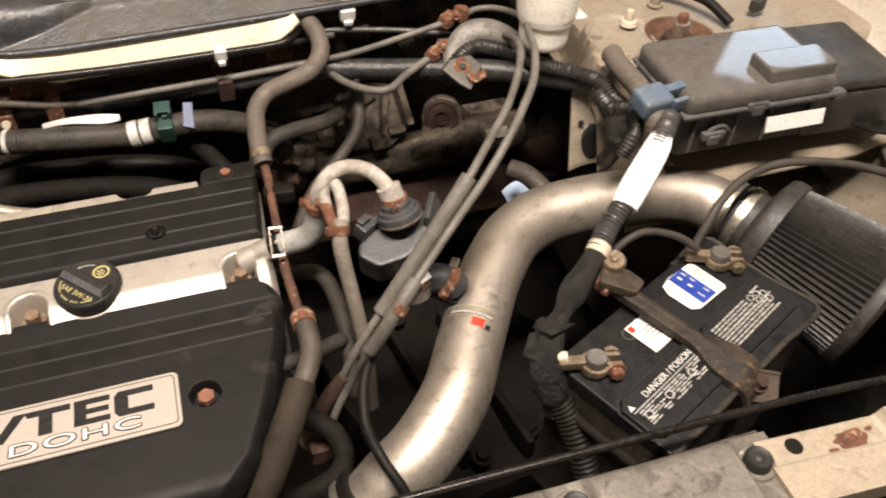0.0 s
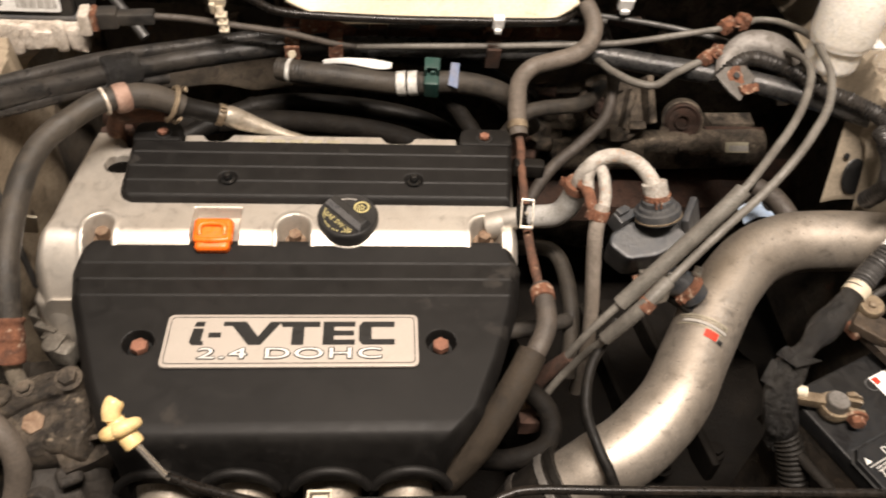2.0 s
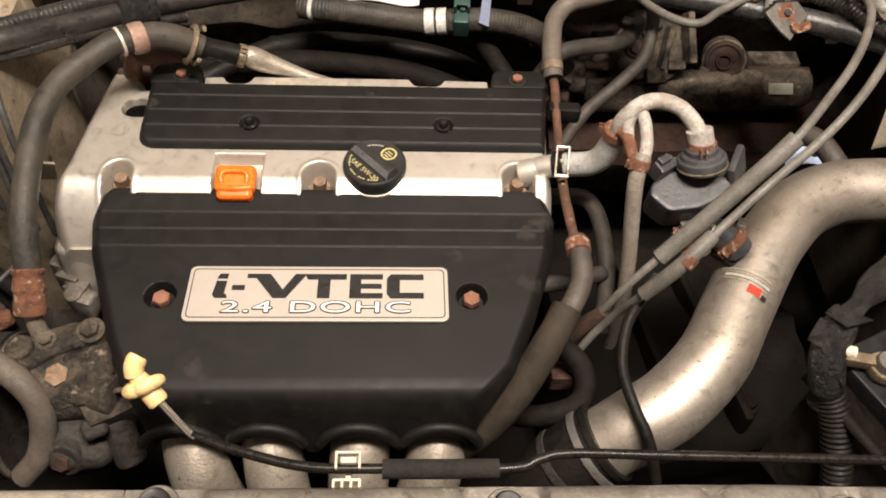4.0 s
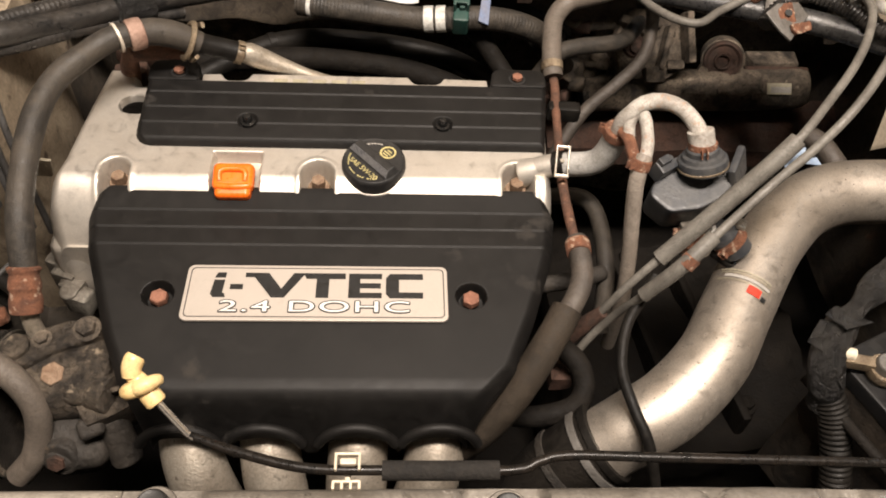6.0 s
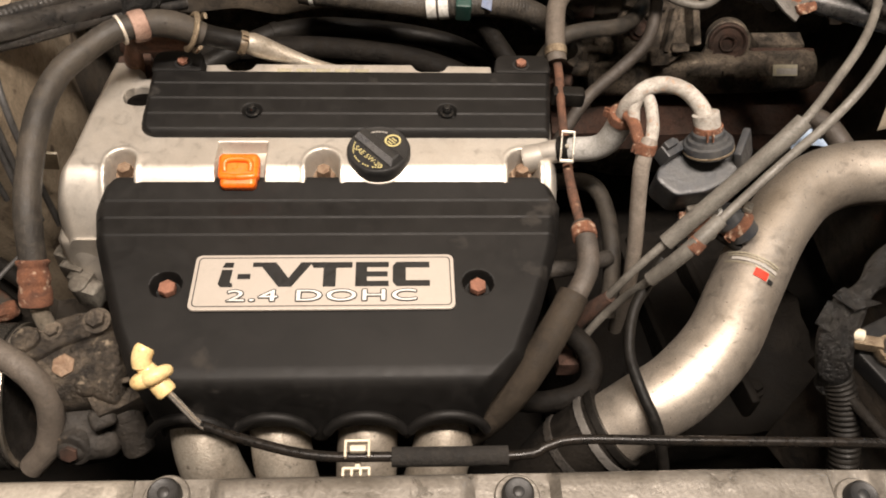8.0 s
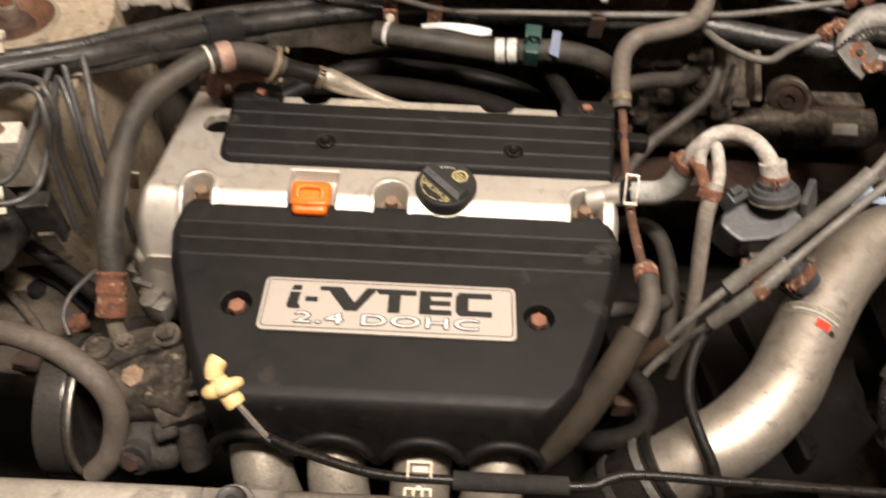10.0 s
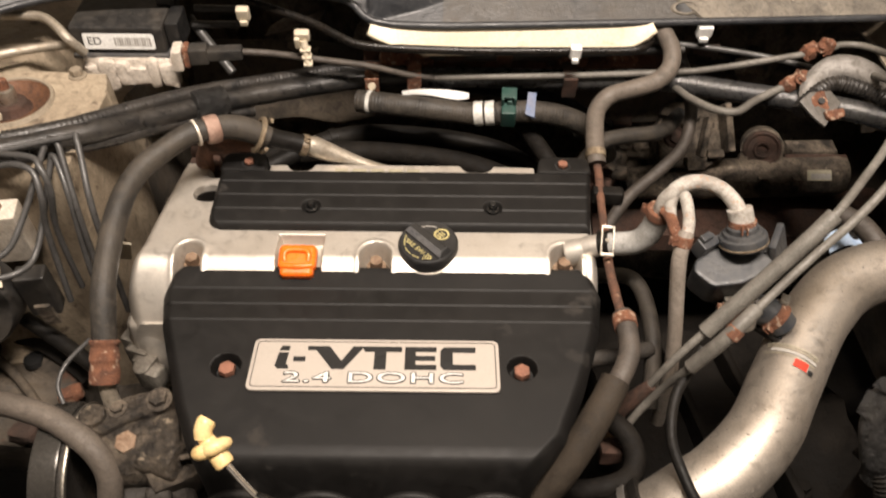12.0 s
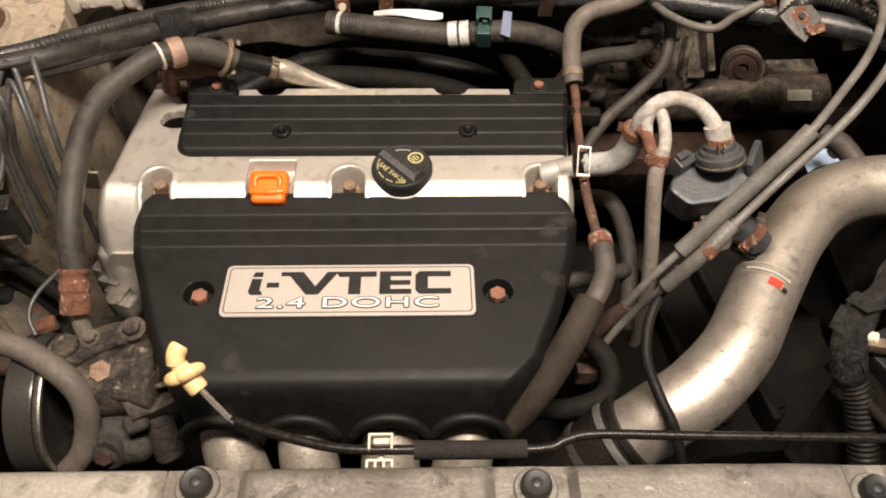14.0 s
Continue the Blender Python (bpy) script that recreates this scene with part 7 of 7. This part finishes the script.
for x in (-0.436, -0.414, -0.392):
    part("front_union", hexbolt((x, -0.0665 + 0.13 * (x + 0.414), 0.884), (0, -1, 0.1), 0.0055, 0.007), BRASS, ab)
LINES = [
    [(-0.449, -0.060, 0.905), (-0.461, -0.042, 0.915), (-0.456, -0.030, 0.921), (-0.389, -0.056, 0.924), (-0.386, -0.052, 0.905)],
    [(-0.424, -0.050, 0.908), (-0.431, -0.036, 0.945), (-0.422, -0.033, 0.950), (-0.342, -0.041, 0.955), (-0.325, -0.053, 0.950), (-0.320, -0.060, 0.930), (-0.33, -0.06, 0.88), (-0.33, -0.06, 0.80)],
    [(-0.402, -0.052, 0.908), (-0.394, -0.047, 0.945), (-0.384, -0.035, 0.950), (-0.313, -0.012, 0.955), (-0.302, -0.017, 0.955), (-0.288, -0.057, 0.920), (-0.284, -0.070, 0.870), (-0.283, -0.075, 0.78)],
    [(-0.388, -0.051, 0.905), (-0.380, -0.049, 0.935), (-0.365, -0.042, 0.945), (-0.337, -0.049, 0.945), (-0.328, -0.065, 0.925), (-0.333, -0.07, 0.890), (-0.335, -0.08, 0.80)],
    [(-0.414, -0.070, 0.884), (-0.413, -0.085, 0.884), (-0.412, -0.101, 0.880), (-0.402, -0.105, 0.880), (-0.377, -0.101, 0.880), (-0.362, -0.089, 0.885), (-0.349, -0.058, 0.910), (-0.334, -0.017, 0.949), (-0.328, -0.011, 0.952), (-0.322, -0.016, 0.948), (-0.307, -0.052, 0.900), (-0.304, -0.062, 0.850), (-0.302, -0.07, 0.78)],
    [(-0.436, -0.070, 0.884), (-0.442, -0.084, 0.886), (-0.448, -0.098, 0.884), (-0.427, -0.117, 0.880), (-0.387, -0.122, 0.875), (-0.354, -0.109, 0.870), (-0.343, -0.081, 0.875), (-0.335, -0.028, 0.923), (-0.328, -0.020, 0.938), (-0.313, -0.047, 0.910), (-0.311, -0.062, 0.850), (-0.31, -0.07, 0.78)]]
part("carrier_bar", block((0.19, 0.008, 0.046), pose(-0.44, -0.004, 0.886, 12, 0, 5), 0.002), BLACK, ab, "black carrier bar")
for line in LINES:
    solo("brake_pipe", tube(line, 0.0031, 10, 0.004), LINEGREY, "dark bent metal brake pipe on the brake unit", "brake pipe", "brake pipes")

# air conditioning lines and caps
hose("air_conditioning_line", [(-0.62, 0.10, 0.92), (-0.581, 0.150, 0.932), (-0.554, 0.188, 0.942), (-0.531, 0.208, 0.948), (-0.515, 0.205, 0.945)], 0.0088, TANHOSE, "dull aluminium air conditioning line", "pipe")
sl = thing("service_port_line", (-0.46, 0.13, 0.94), "bare metal line with black service cap", "pipe")
part("tube", tube([(-0.575, 0.070, 0.940), (-0.545, 0.090, 0.948), (-0.5198, 0.1013, 0.950), (-0.494, 0.1178, 0.952), (-0.4532, 0.1304, 0.952), (-0.4211, 0.1485, 0.950), (-0.3958, 0.1678, 0.945), (-0.375, 0.190, 0.935)], 0.0052, 14), ALU, sl)
part("cap", rod((-0.530, 0.083, 0.950), (-0.515, 0.094, 0.966), 0.0105, 20, bevel=0.002), BLACK, sl, "black service cap")
part("valve_stem", rod((-0.548, 0.068, 0.940), (-0.528, 0.084, 0.953), 0.007, 16, bevel=0.001), ALU, sl)
hose("upper_coolant_line", [(-0.485, 0.193, 0.966), (-0.4523, 0.1898, 0.970), (-0.4074, 0.1887, 0.970), (-0.3881, 0.179, 0.965), (-0.3708, 0.1651, 0.955), (-0.362, 0.172, 0.935)], 0.0054, ALU, "thin bare metal line beside the control unit", "pipe")
hose("wing_edge_line", [(-0.66, 0.165, 0.985), (-0.568, 0.170, 0.985), (-0.504, 0.177, 0.985), (-0.45, 0.179, 0.985)], 0.005, DUSTY, "dusty line along the wing edge", "line")
bm = rod((-0.56, 0.20, 0.94), (-0.53, 0.215, 0.945), 0.022, 20, bevel=0.004)
rod((-0.53, 0.215, 0.945), (-0.505, 0.225, 0.95), 0.017, 20, bm, bevel=0.003)
solo("hose_joint_block", bm, BODY_DIRTY, "dirty metal line joint block", "fitting")
bm = block((0.010, 0.006, 0.026), pose(-0.384, -0.003, 0.953, -20), 0.002)
block((0.018, 0.010, 0.008), pose(-0.386, 0.002, 0.967, -20), 0.002, bm)
block((0.018, 0.014, 0.006), pose(-0.382, -0.008, 0.943, -20), 0.002, bm)
solo("tower_harness_clip", bm, CREAM, "cream plastic harness clip on the strut tower", "clip")

# low left: pump, pulley, hose
pp = thing("power_steering_pump", (-0.23, -0.24, 0.68), "grimy cast metal pump with bolts and pulley", "pump")
bm = rod((-0.262, -0.226, 0.752), (-0.192, -0.218, 0.757), 0.034, 30, bevel=0.005)
rod((-0.222, -0.232, 0.76), (-0.190, -0.245, 0.768), 0.018, 20, bm, bevel=0.003)
block((0.05, 0.05, 0.04), pose(-0.215, -0.225, 0.765, 22, 8, 20), 0.012, bm, 3)
lump((0.06, 0.05, 0.05), pose(-0.2, -0.235, 0.742, 10, 0, 30), 0.12, 30, bm, 8)
part("upper_housing", bm, PUMPMETAL, pp, smooth=60)
bm = prism([(-0.283, -0.222), (-0.262, -0.232), (-0.24, -0.216), (-0.205, -0.203), (-0.203, -0.188), (-0.232, -0.184), (-0.262, -0.196), (-0.281, -0.206)], 0.778, 0.794, 0.004, round_corners=0.008, segs=3)
rod((-0.272, -0.213, 0.77), (-0.272, -0.215, 0.80), 0.012, 18, bm, bevel=0.003)
part("upper_bracket", bm, PUMPMETAL, pp, smooth=60)
# Darker casting tone paints the shade low on the pump.
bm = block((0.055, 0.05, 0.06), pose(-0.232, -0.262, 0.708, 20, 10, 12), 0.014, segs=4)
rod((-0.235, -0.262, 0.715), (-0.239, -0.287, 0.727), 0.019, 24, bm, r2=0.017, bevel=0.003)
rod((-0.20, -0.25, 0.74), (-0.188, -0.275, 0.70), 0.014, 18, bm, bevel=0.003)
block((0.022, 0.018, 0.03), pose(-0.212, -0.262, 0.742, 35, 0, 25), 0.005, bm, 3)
part("lower_housing", bm, CAST_DARK, pp, "lower housing in a darker tone for the shade there", smooth=60)
part("housing_nut", hexbolt((-0.239, -0.232, 0.778), (0, -0.3, 0.9), 0.0105, 0.009), BOLT, pp, "large brown nut")
part("boss_bolt", hexbolt((-0.239, -0.2868, 0.7275), (0, -0.85, 0.45), 0.008, 0.006, False), RUST_DARK, pp)
part("bracket_bolt", hexbolt((-0.2165, -0.196, 0.794), (0, -0.15, 0.95), 0.0085, 0.009), DEEP, pp)
part("bracket_bolt", hexbolt((-0.252, -0.206, 0.794), (0, -0.15, 0.95), 0.006, 0.006), DEEP, pp)
part("edge_tab", block((0.022, 0.005, 0.028), pose(-0.1865, -0.238, 0.765, 30, 20, 30), 0.002), DEEP, pp)
pm = Matrix.Translation((-0.292, -0.230, 0.724)) @ Vector((-1, -0.06, 0.05)).to_track_quat("Z", "Y").to_matrix().to_4x4()
part("pulley", lathe([(0.0, 0.004), (0.03, 0.004), (0.05, 0.002), (0.058, -0.001), (0.0635, -0.001), (0.0645, 0.001), (0.0645, 0.004), (0.0625, 0.005), (0.0615, 0.03), (0, 0.03)], pm, 64), CAST_DARK, pp, "dull metal belt pulley")
part("belt", lathe([(0.0618, 0.0055), (0.0655, 0.006), (0.0662, 0.008), (0.0662, 0.027), (0.0655, 0.0295), (0.0618, 0.030)], pm, 72), BELT, pp, "smooth black drive belt")
part("pulley_rim", lathe([(0.060, -0.0015), (0.0655, -0.0015), (0.0662, 0.000), (0.0655, 0.0015), (0.060, 0.0015)], pm, 64), STEEL, pp, "bright steel pulley rim")
rt = thing("return_hose", (-0.3, -0.22, 0.78), "thick grey-brown return hose above the pulley", "hose")
part("joint_clamp", clamp((-0.392, -0.2050, 0.788), (0.5, 0.12, 0.22), 0.0118, 0.010, 0.0), RUST_DARK, rt)
part("rubber", tube([(-0.415, -0.215, 0.778), (-0.386, -0.2035, 0.790), (-0.360, -0.2045, 0.798), (-0.339, -0.2095, 0.800), (-0.302, -0.2225, 0.799), (-0.268, -0.2415, 0.789), (-0.2545, -0.254, 0.768), (-0.2545, -0.267, 0.744), (-0.262, -0.281, 0.722), (-0.279, -0.290, 0.703)], 0.0112, 20), TANHOSE, rt)
hose("lower_left_hose", [(-0.62, -0.10, 0.74), (-0.52, -0.135, 0.752), (-0.46, -0.19, 0.755), (-0.425, -0.212, 0.770), (-0.392, -0.205, 0.788)], 0.0120, RUBBER_DARK, "dusty lower hose along the inner wing", "hose", seg=18)
hose("small_sensor_wire", [(-0.30, -0.13, 0.80), (-0.313, -0.16, 0.80), (-0.316, -0.180, 0.793), (-0.308, -0.195, 0.785)], 0.0022, LINEGREY, "thin black sensor wire", "wire")

# frame rail and floor of the left side
fr = thing("left_frame_rail", (-0.46, -0.15, 0.66), "dirty brown frame rail with rust and holes", "car body", kind="structure")
bm = spread(60, 50, lambda u, v: (-0.60 + 0.33 * u, -0.07 - 0.100 * v, 0.70 - 0.03 * v - 0.06 * ease((u - 0.72) / 0.1) + 0.012 * noise.noise(Vector((u * 5, v * 5, 5)))), thick=0.05)
part("rail_skin", bm, BODY_DIRTY, fr)
# Black discs on the skin paint the dark inside the rail holes.
for x, y, r in ((-0.4564, -0.0976, 0.0075), (-0.4071, -0.080, 0.010), (-0.37, -0.145, 0.006)):
    part("rail_hole", lathe([(0, 0.006), (r, 0.006), (r * 1.15, 0)], pose(x, y, 0.698), 24), INK, fr)
part("rust_ring", tube([(-0.4728 + 0.026 * math.cos(a), -0.078 + 0.018 * math.sin(a), 0.712) for a in (2 * math.pi * k / 14 for k in range(13))], 0.006, 10, 0.004, wobble=0.4), RUST_DARK, fr, "crusted rust ring")
part("rust_scale", lump((0.026, 0.018, 0.010), pose(-0.3577, -0.1159, 0.690, 0, 0, 20), 0.3, 90, cuts=6), RUST, fr, "patch of rust scale")
part("rust_scale", lump((0.030, 0.022, 0.012), pose(-0.3939, -0.1599, 0.682, 0, 0, -10), 0.3, 80, cuts=6), RUST_DARK, fr, "patch of rust scale")
part("rail_fold", tube([(-0.448, -0.079, 0.705), (-0.415, -0.105, 0.702), (-0.385, -0.135, 0.692), (-0.372, -0.165, 0.676)], 0.005, 10), BODY_DIRTY, fr)
# Near-black strip paints the shade of a slot in the rail.
part("slot_edge", tube([(-0.435, -0.056, 0.712), (-0.405, -0.066, 0.712), (-0.372, -0.082, 0.706), (-0.345, -0.098, 0.69)], 0.0075, 10, flat=0.5), VOID, fr)
part("rail_cable", tube([(-0.40, -0.07, 0.76), (-0.37, -0.085, 0.75), (-0.33, -0.11, 0.745), (-0.30, -0.13, 0.74)], 0.008, 12), RUBBER_DARK, fr)

# ---- deep behind the engine ----
rk = thing("steering_rack", (0.48, 0.28, 0.64), "dusty cast steering rack housing with rusty bush", "steering rack")
bm = tube([(0.30, 0.268, 0.672, 0.022), (0.34, 0.270, 0.676, 0.026), (0.40, 0.272, 0.678, 0.028), (0.50, 0.274, 0.682, 0.029), (0.60, 0.276, 0.686, 0.029), (0.61, 0.276, 0.686, 0.024)], 0.028, 26, wobble=0.05)
part("casting", bm, DEEP, rk)
part("ledge", prism([(0.535, 0.288), (0.60, 0.290), (0.602, 0.318), (0.530, 0.316)], 0.700, 0.718, 0.004), DEEP, rk)
part("ledge_lip", block((0.09, 0.012, 0.010), pose(0.568, 0.284, 0.708, 30), 0.003), RUST_DARK, rk)
B_D = Vector((-0.30, -0.82, 0.46)).normalized()
bmx = Matrix.Translation((0.490, 0.287, 0.722)) @ B_D.to_track_quat("Z", "Y").to_matrix().to_4x4()
bush = part("bush", lathe([(0.0, 0.002), (0.007, 0.003), (0.008, 0.008), (0.011, 0.0085), (0.012, 0.004), (0.019, 0.004), (0.0225, 0.007), (0.025, 0.006), (0.0258, 0.002), (0.0258, -0.035)], bmx, 36), RUST_DARK, rk, "round rusty bush")
part("bush_shell", lathe([(0.0262, 0.000), (0.0285, -0.001), (0.0290, -0.004), (0.0290, -0.038)], bmx, 36), DEEP, rk)
for s in (-1, 1):
    part("bush_ear", block((0.012, 0.012, 0.022), bmx @ pose(0.022 * s, -0.019, -0.002, 0, 0, 12 * s), 0.002), DEEP, rk)
for k in range(7):
    part("cast_lump", lump((0.016, 0.012, 0.012), pose(0.44 + 0.016 * k, 0.247 + 0.003 * (k % 2), 0.697 - 0.004 * (k % 3)), 0.3, 80, None, 3, k), DEEP, rk)
tag = part("data_tag", block((0.034, 0.015, 0.001), pose(0.565, 0.2515, 0.7045, 42, 0, 1), 0), TONE, rk, "faded paper tag")
part("tag_print", bars([(0.002, -0.0015, 0.028, 0.008)], 0.0008, m=pose(0.565, 0.2515, 0.7045, 42, 0, 1)), GREYINK, tag, smooth=0)
part("boot", tube([(0.29, 0.262, 0.668, 0.021), (0.315, 0.265, 0.671, 0.020), (0.345, 0.268, 0.674, 0.018)], 0.02, 20, 0.002, ribs=0.14, pitch=0.008), RUBBER_DARK, rk, "black ribbed rubber boot")
solo("subframe_beam", spread(60, 14, lambda u, v: (0.26 + 0.5 * u, 0.225 + 0.03 * math.sin(3 * v) + 0.09 * v, 0.612 + 0.022 * math.sin(math.pi * v) + 0.006 * noise.noise(Vector((u * 8, v * 3, 2)))), thick=0.03), RUST_DARK, "dark rusty subframe beam", "subframe")
mt = thing("engine_mount_bracket", (0.39, 0.28, 0.74), "dusty cast mount bracket with fins and a bolt recess", "bracket")
MT = pose(0.383, 0.282, 0.752, 48, 0, 4)
part("plate", prism([(-0.045, -0.045), (0.02, -0.05), (0.05, -0.03), (0.052, 0.03), (0.02, 0.042), (-0.03, 0.045), (-0.05, 0.01)], -0.012, 0.0, 0.004, m=MT, round_corners=0.008), DEEP, mt)
part("bolt_recess", lathe([(0.0, 0.001), (0.010, 0.001), (0.0135, 0.004), (0.016, 0.0)], MT @ pose(-0.024, -0.004, 0), 28), RUST_DARK, mt)
part("recess_bolt", hexbolt(MT @ Vector((-0.024, -0.006, 0.001)), MT.to_3x3() @ Vector((0, 0, 1)), 0.008, 0.007), RUST_DARK, mt)
for x, y, w, l, h, a in ((0.044, 0.004, 0.010, 0.066, 0.030, 4), (0.014, -0.008, 0.008, 0.058, 0.024, -14), (0.029, -0.03, 0.024, 0.012, 0.016, 0), (-0.002, 0.018, 0.03, 0.008, 0.012, 25), (-0.034, 0.028, 0.022, 0.012, 0.016, -18)):
    part("fin", block((w, l, h), MT @ pose(x, y, h / 2 - 0.002, 0, 0, a), 0.003), DEEP, mt)
part("ground_lug", lump((0.03, 0.02, 0.018), MT @ pose(0.002, -0.042, 0.008), 0.2, 50, None, 5, 3), DEEP, mt)
random.seed(11)
for k, (x, y, z, s) in enumerate(((0.28, 0.34, 0.74, 0.06), (0.27, 0.27, 0.70, 0.06), (0.31, 0.30, 0.71, 0.05), (0.245, 0.22, 0.72, 0.045), (0.66, 0.34, 0.76, 0.06), (0.47, 0.37, 0.80, 0.05), (0.10, 0.4, 0.80, 0.08), (-0.04, 0.41, 0.82, 0.08), (-0.16, 0.4, 0.80, 0.09), (-0.24, 0.2, 0.78, 0.06), (-0.27, 0.12, 0.74, 0.05))):
    bm = lump((s, s * 0.8, s * 1.1), pose(x, y, z, random.uniform(-25, 25), random.uniform(-25, 25), random.uniform(0, 90)), 0.25, 40, None, 6, k)
    rod((x - s * 0.5, y - s * 0.3, z + s * 0.2), (x + s * 0.4, y - s * 0.6, z + s * 0.3), s * 0.18, 14, bm, bevel=0.003)
    hexbolt((x, y - s * 0.45, z + s * 0.4), (0, -0.7, 0.7), s * 0.14, s * 0.18, bm=bm)
    solo("grimy_bracket", bm, DEEP if k % 3 else RUST_DARK, "grimy metal bracket deep behind the engine", "bracket", "deep brackets")
for pts, r in (([(-0.2, 0.14, 0.78), (-0.1, 0.21, 0.79), (0.0, 0.24, 0.775), (0.12, 0.24, 0.75), (0.2, 0.22, 0.70)], 0.012), ([(-0.05, 0.3, 0.83), (0.08, 0.29, 0.82), (0.2, 0.28, 0.80), (0.27, 0.26, 0.76)], 0.01), ([(0.22, 0.22, 0.80), (0.25, 0.26, 0.77), (0.27, 0.32, 0.74)], 0.014)):
    dhz = thing("deep_hose", pts[0], "dark hose deep behind the engine", "hose", "deep hoses")
    part("rubber", tube(pts, r), RUBBER_DARK, dhz)
    part("clamp_band", clamp(Vector(pts[1]), Vector(pts[2]) - Vector(pts[0]), r * 1.04, 0.009, 0.0), RUBBER_DARK, dhz)
hose("pipe_stub", [(0.50, 0.062, 0.80), (0.515, 0.045, 0.80), (0.53, 0.02, 0.79)], 0.012, GREYHOSE, "short dusty pipe stub behind the intake pipe", "pipe")
bm = spread(8, 4, lambda u, v: (0.505 + 0.056 * u, 0.062 + 0.028 * v + 0.020 * u, 0.74 + 0.006 * math.sin(u * 5)), thick=0.001)
hose("tagged_hose", [(0.47, 0.0, 0.5), (0.50, 0.05, 0.62), (0.525, 0.08, 0.715), (0.555, 0.105, 0.733), (0.60, 0.14, 0.70)], 0.009, RUBBER_DARK, "dark hose carrying a paper tag", "hose")
solo("paper_scrap", bm, PALEBLUE, "pale blue-white paper tag behind the intake pipe", "paper tag")
# Gearbox coloured near-black in place of the shade around it.
gb = thing("gearbox", (0.42, -0.04, 0.3), "gearbox casing, near-black for the shade low in the bay", "gearbox")
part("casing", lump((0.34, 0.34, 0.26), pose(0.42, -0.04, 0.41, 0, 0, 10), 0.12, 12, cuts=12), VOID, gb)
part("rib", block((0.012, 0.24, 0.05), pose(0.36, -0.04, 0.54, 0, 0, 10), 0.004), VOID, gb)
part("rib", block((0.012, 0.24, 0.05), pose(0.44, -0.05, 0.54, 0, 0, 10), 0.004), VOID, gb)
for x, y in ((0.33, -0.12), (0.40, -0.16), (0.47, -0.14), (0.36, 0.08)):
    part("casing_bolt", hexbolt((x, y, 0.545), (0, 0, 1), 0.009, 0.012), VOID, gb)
solo("cream_paper_tab", block((0.02, 0.003, 0.036), pose(-0.288, -0.037, 0.83, 20, 15, 10), 0.001), CREAM, "cream paper tab beside the brake pipes", "tag")
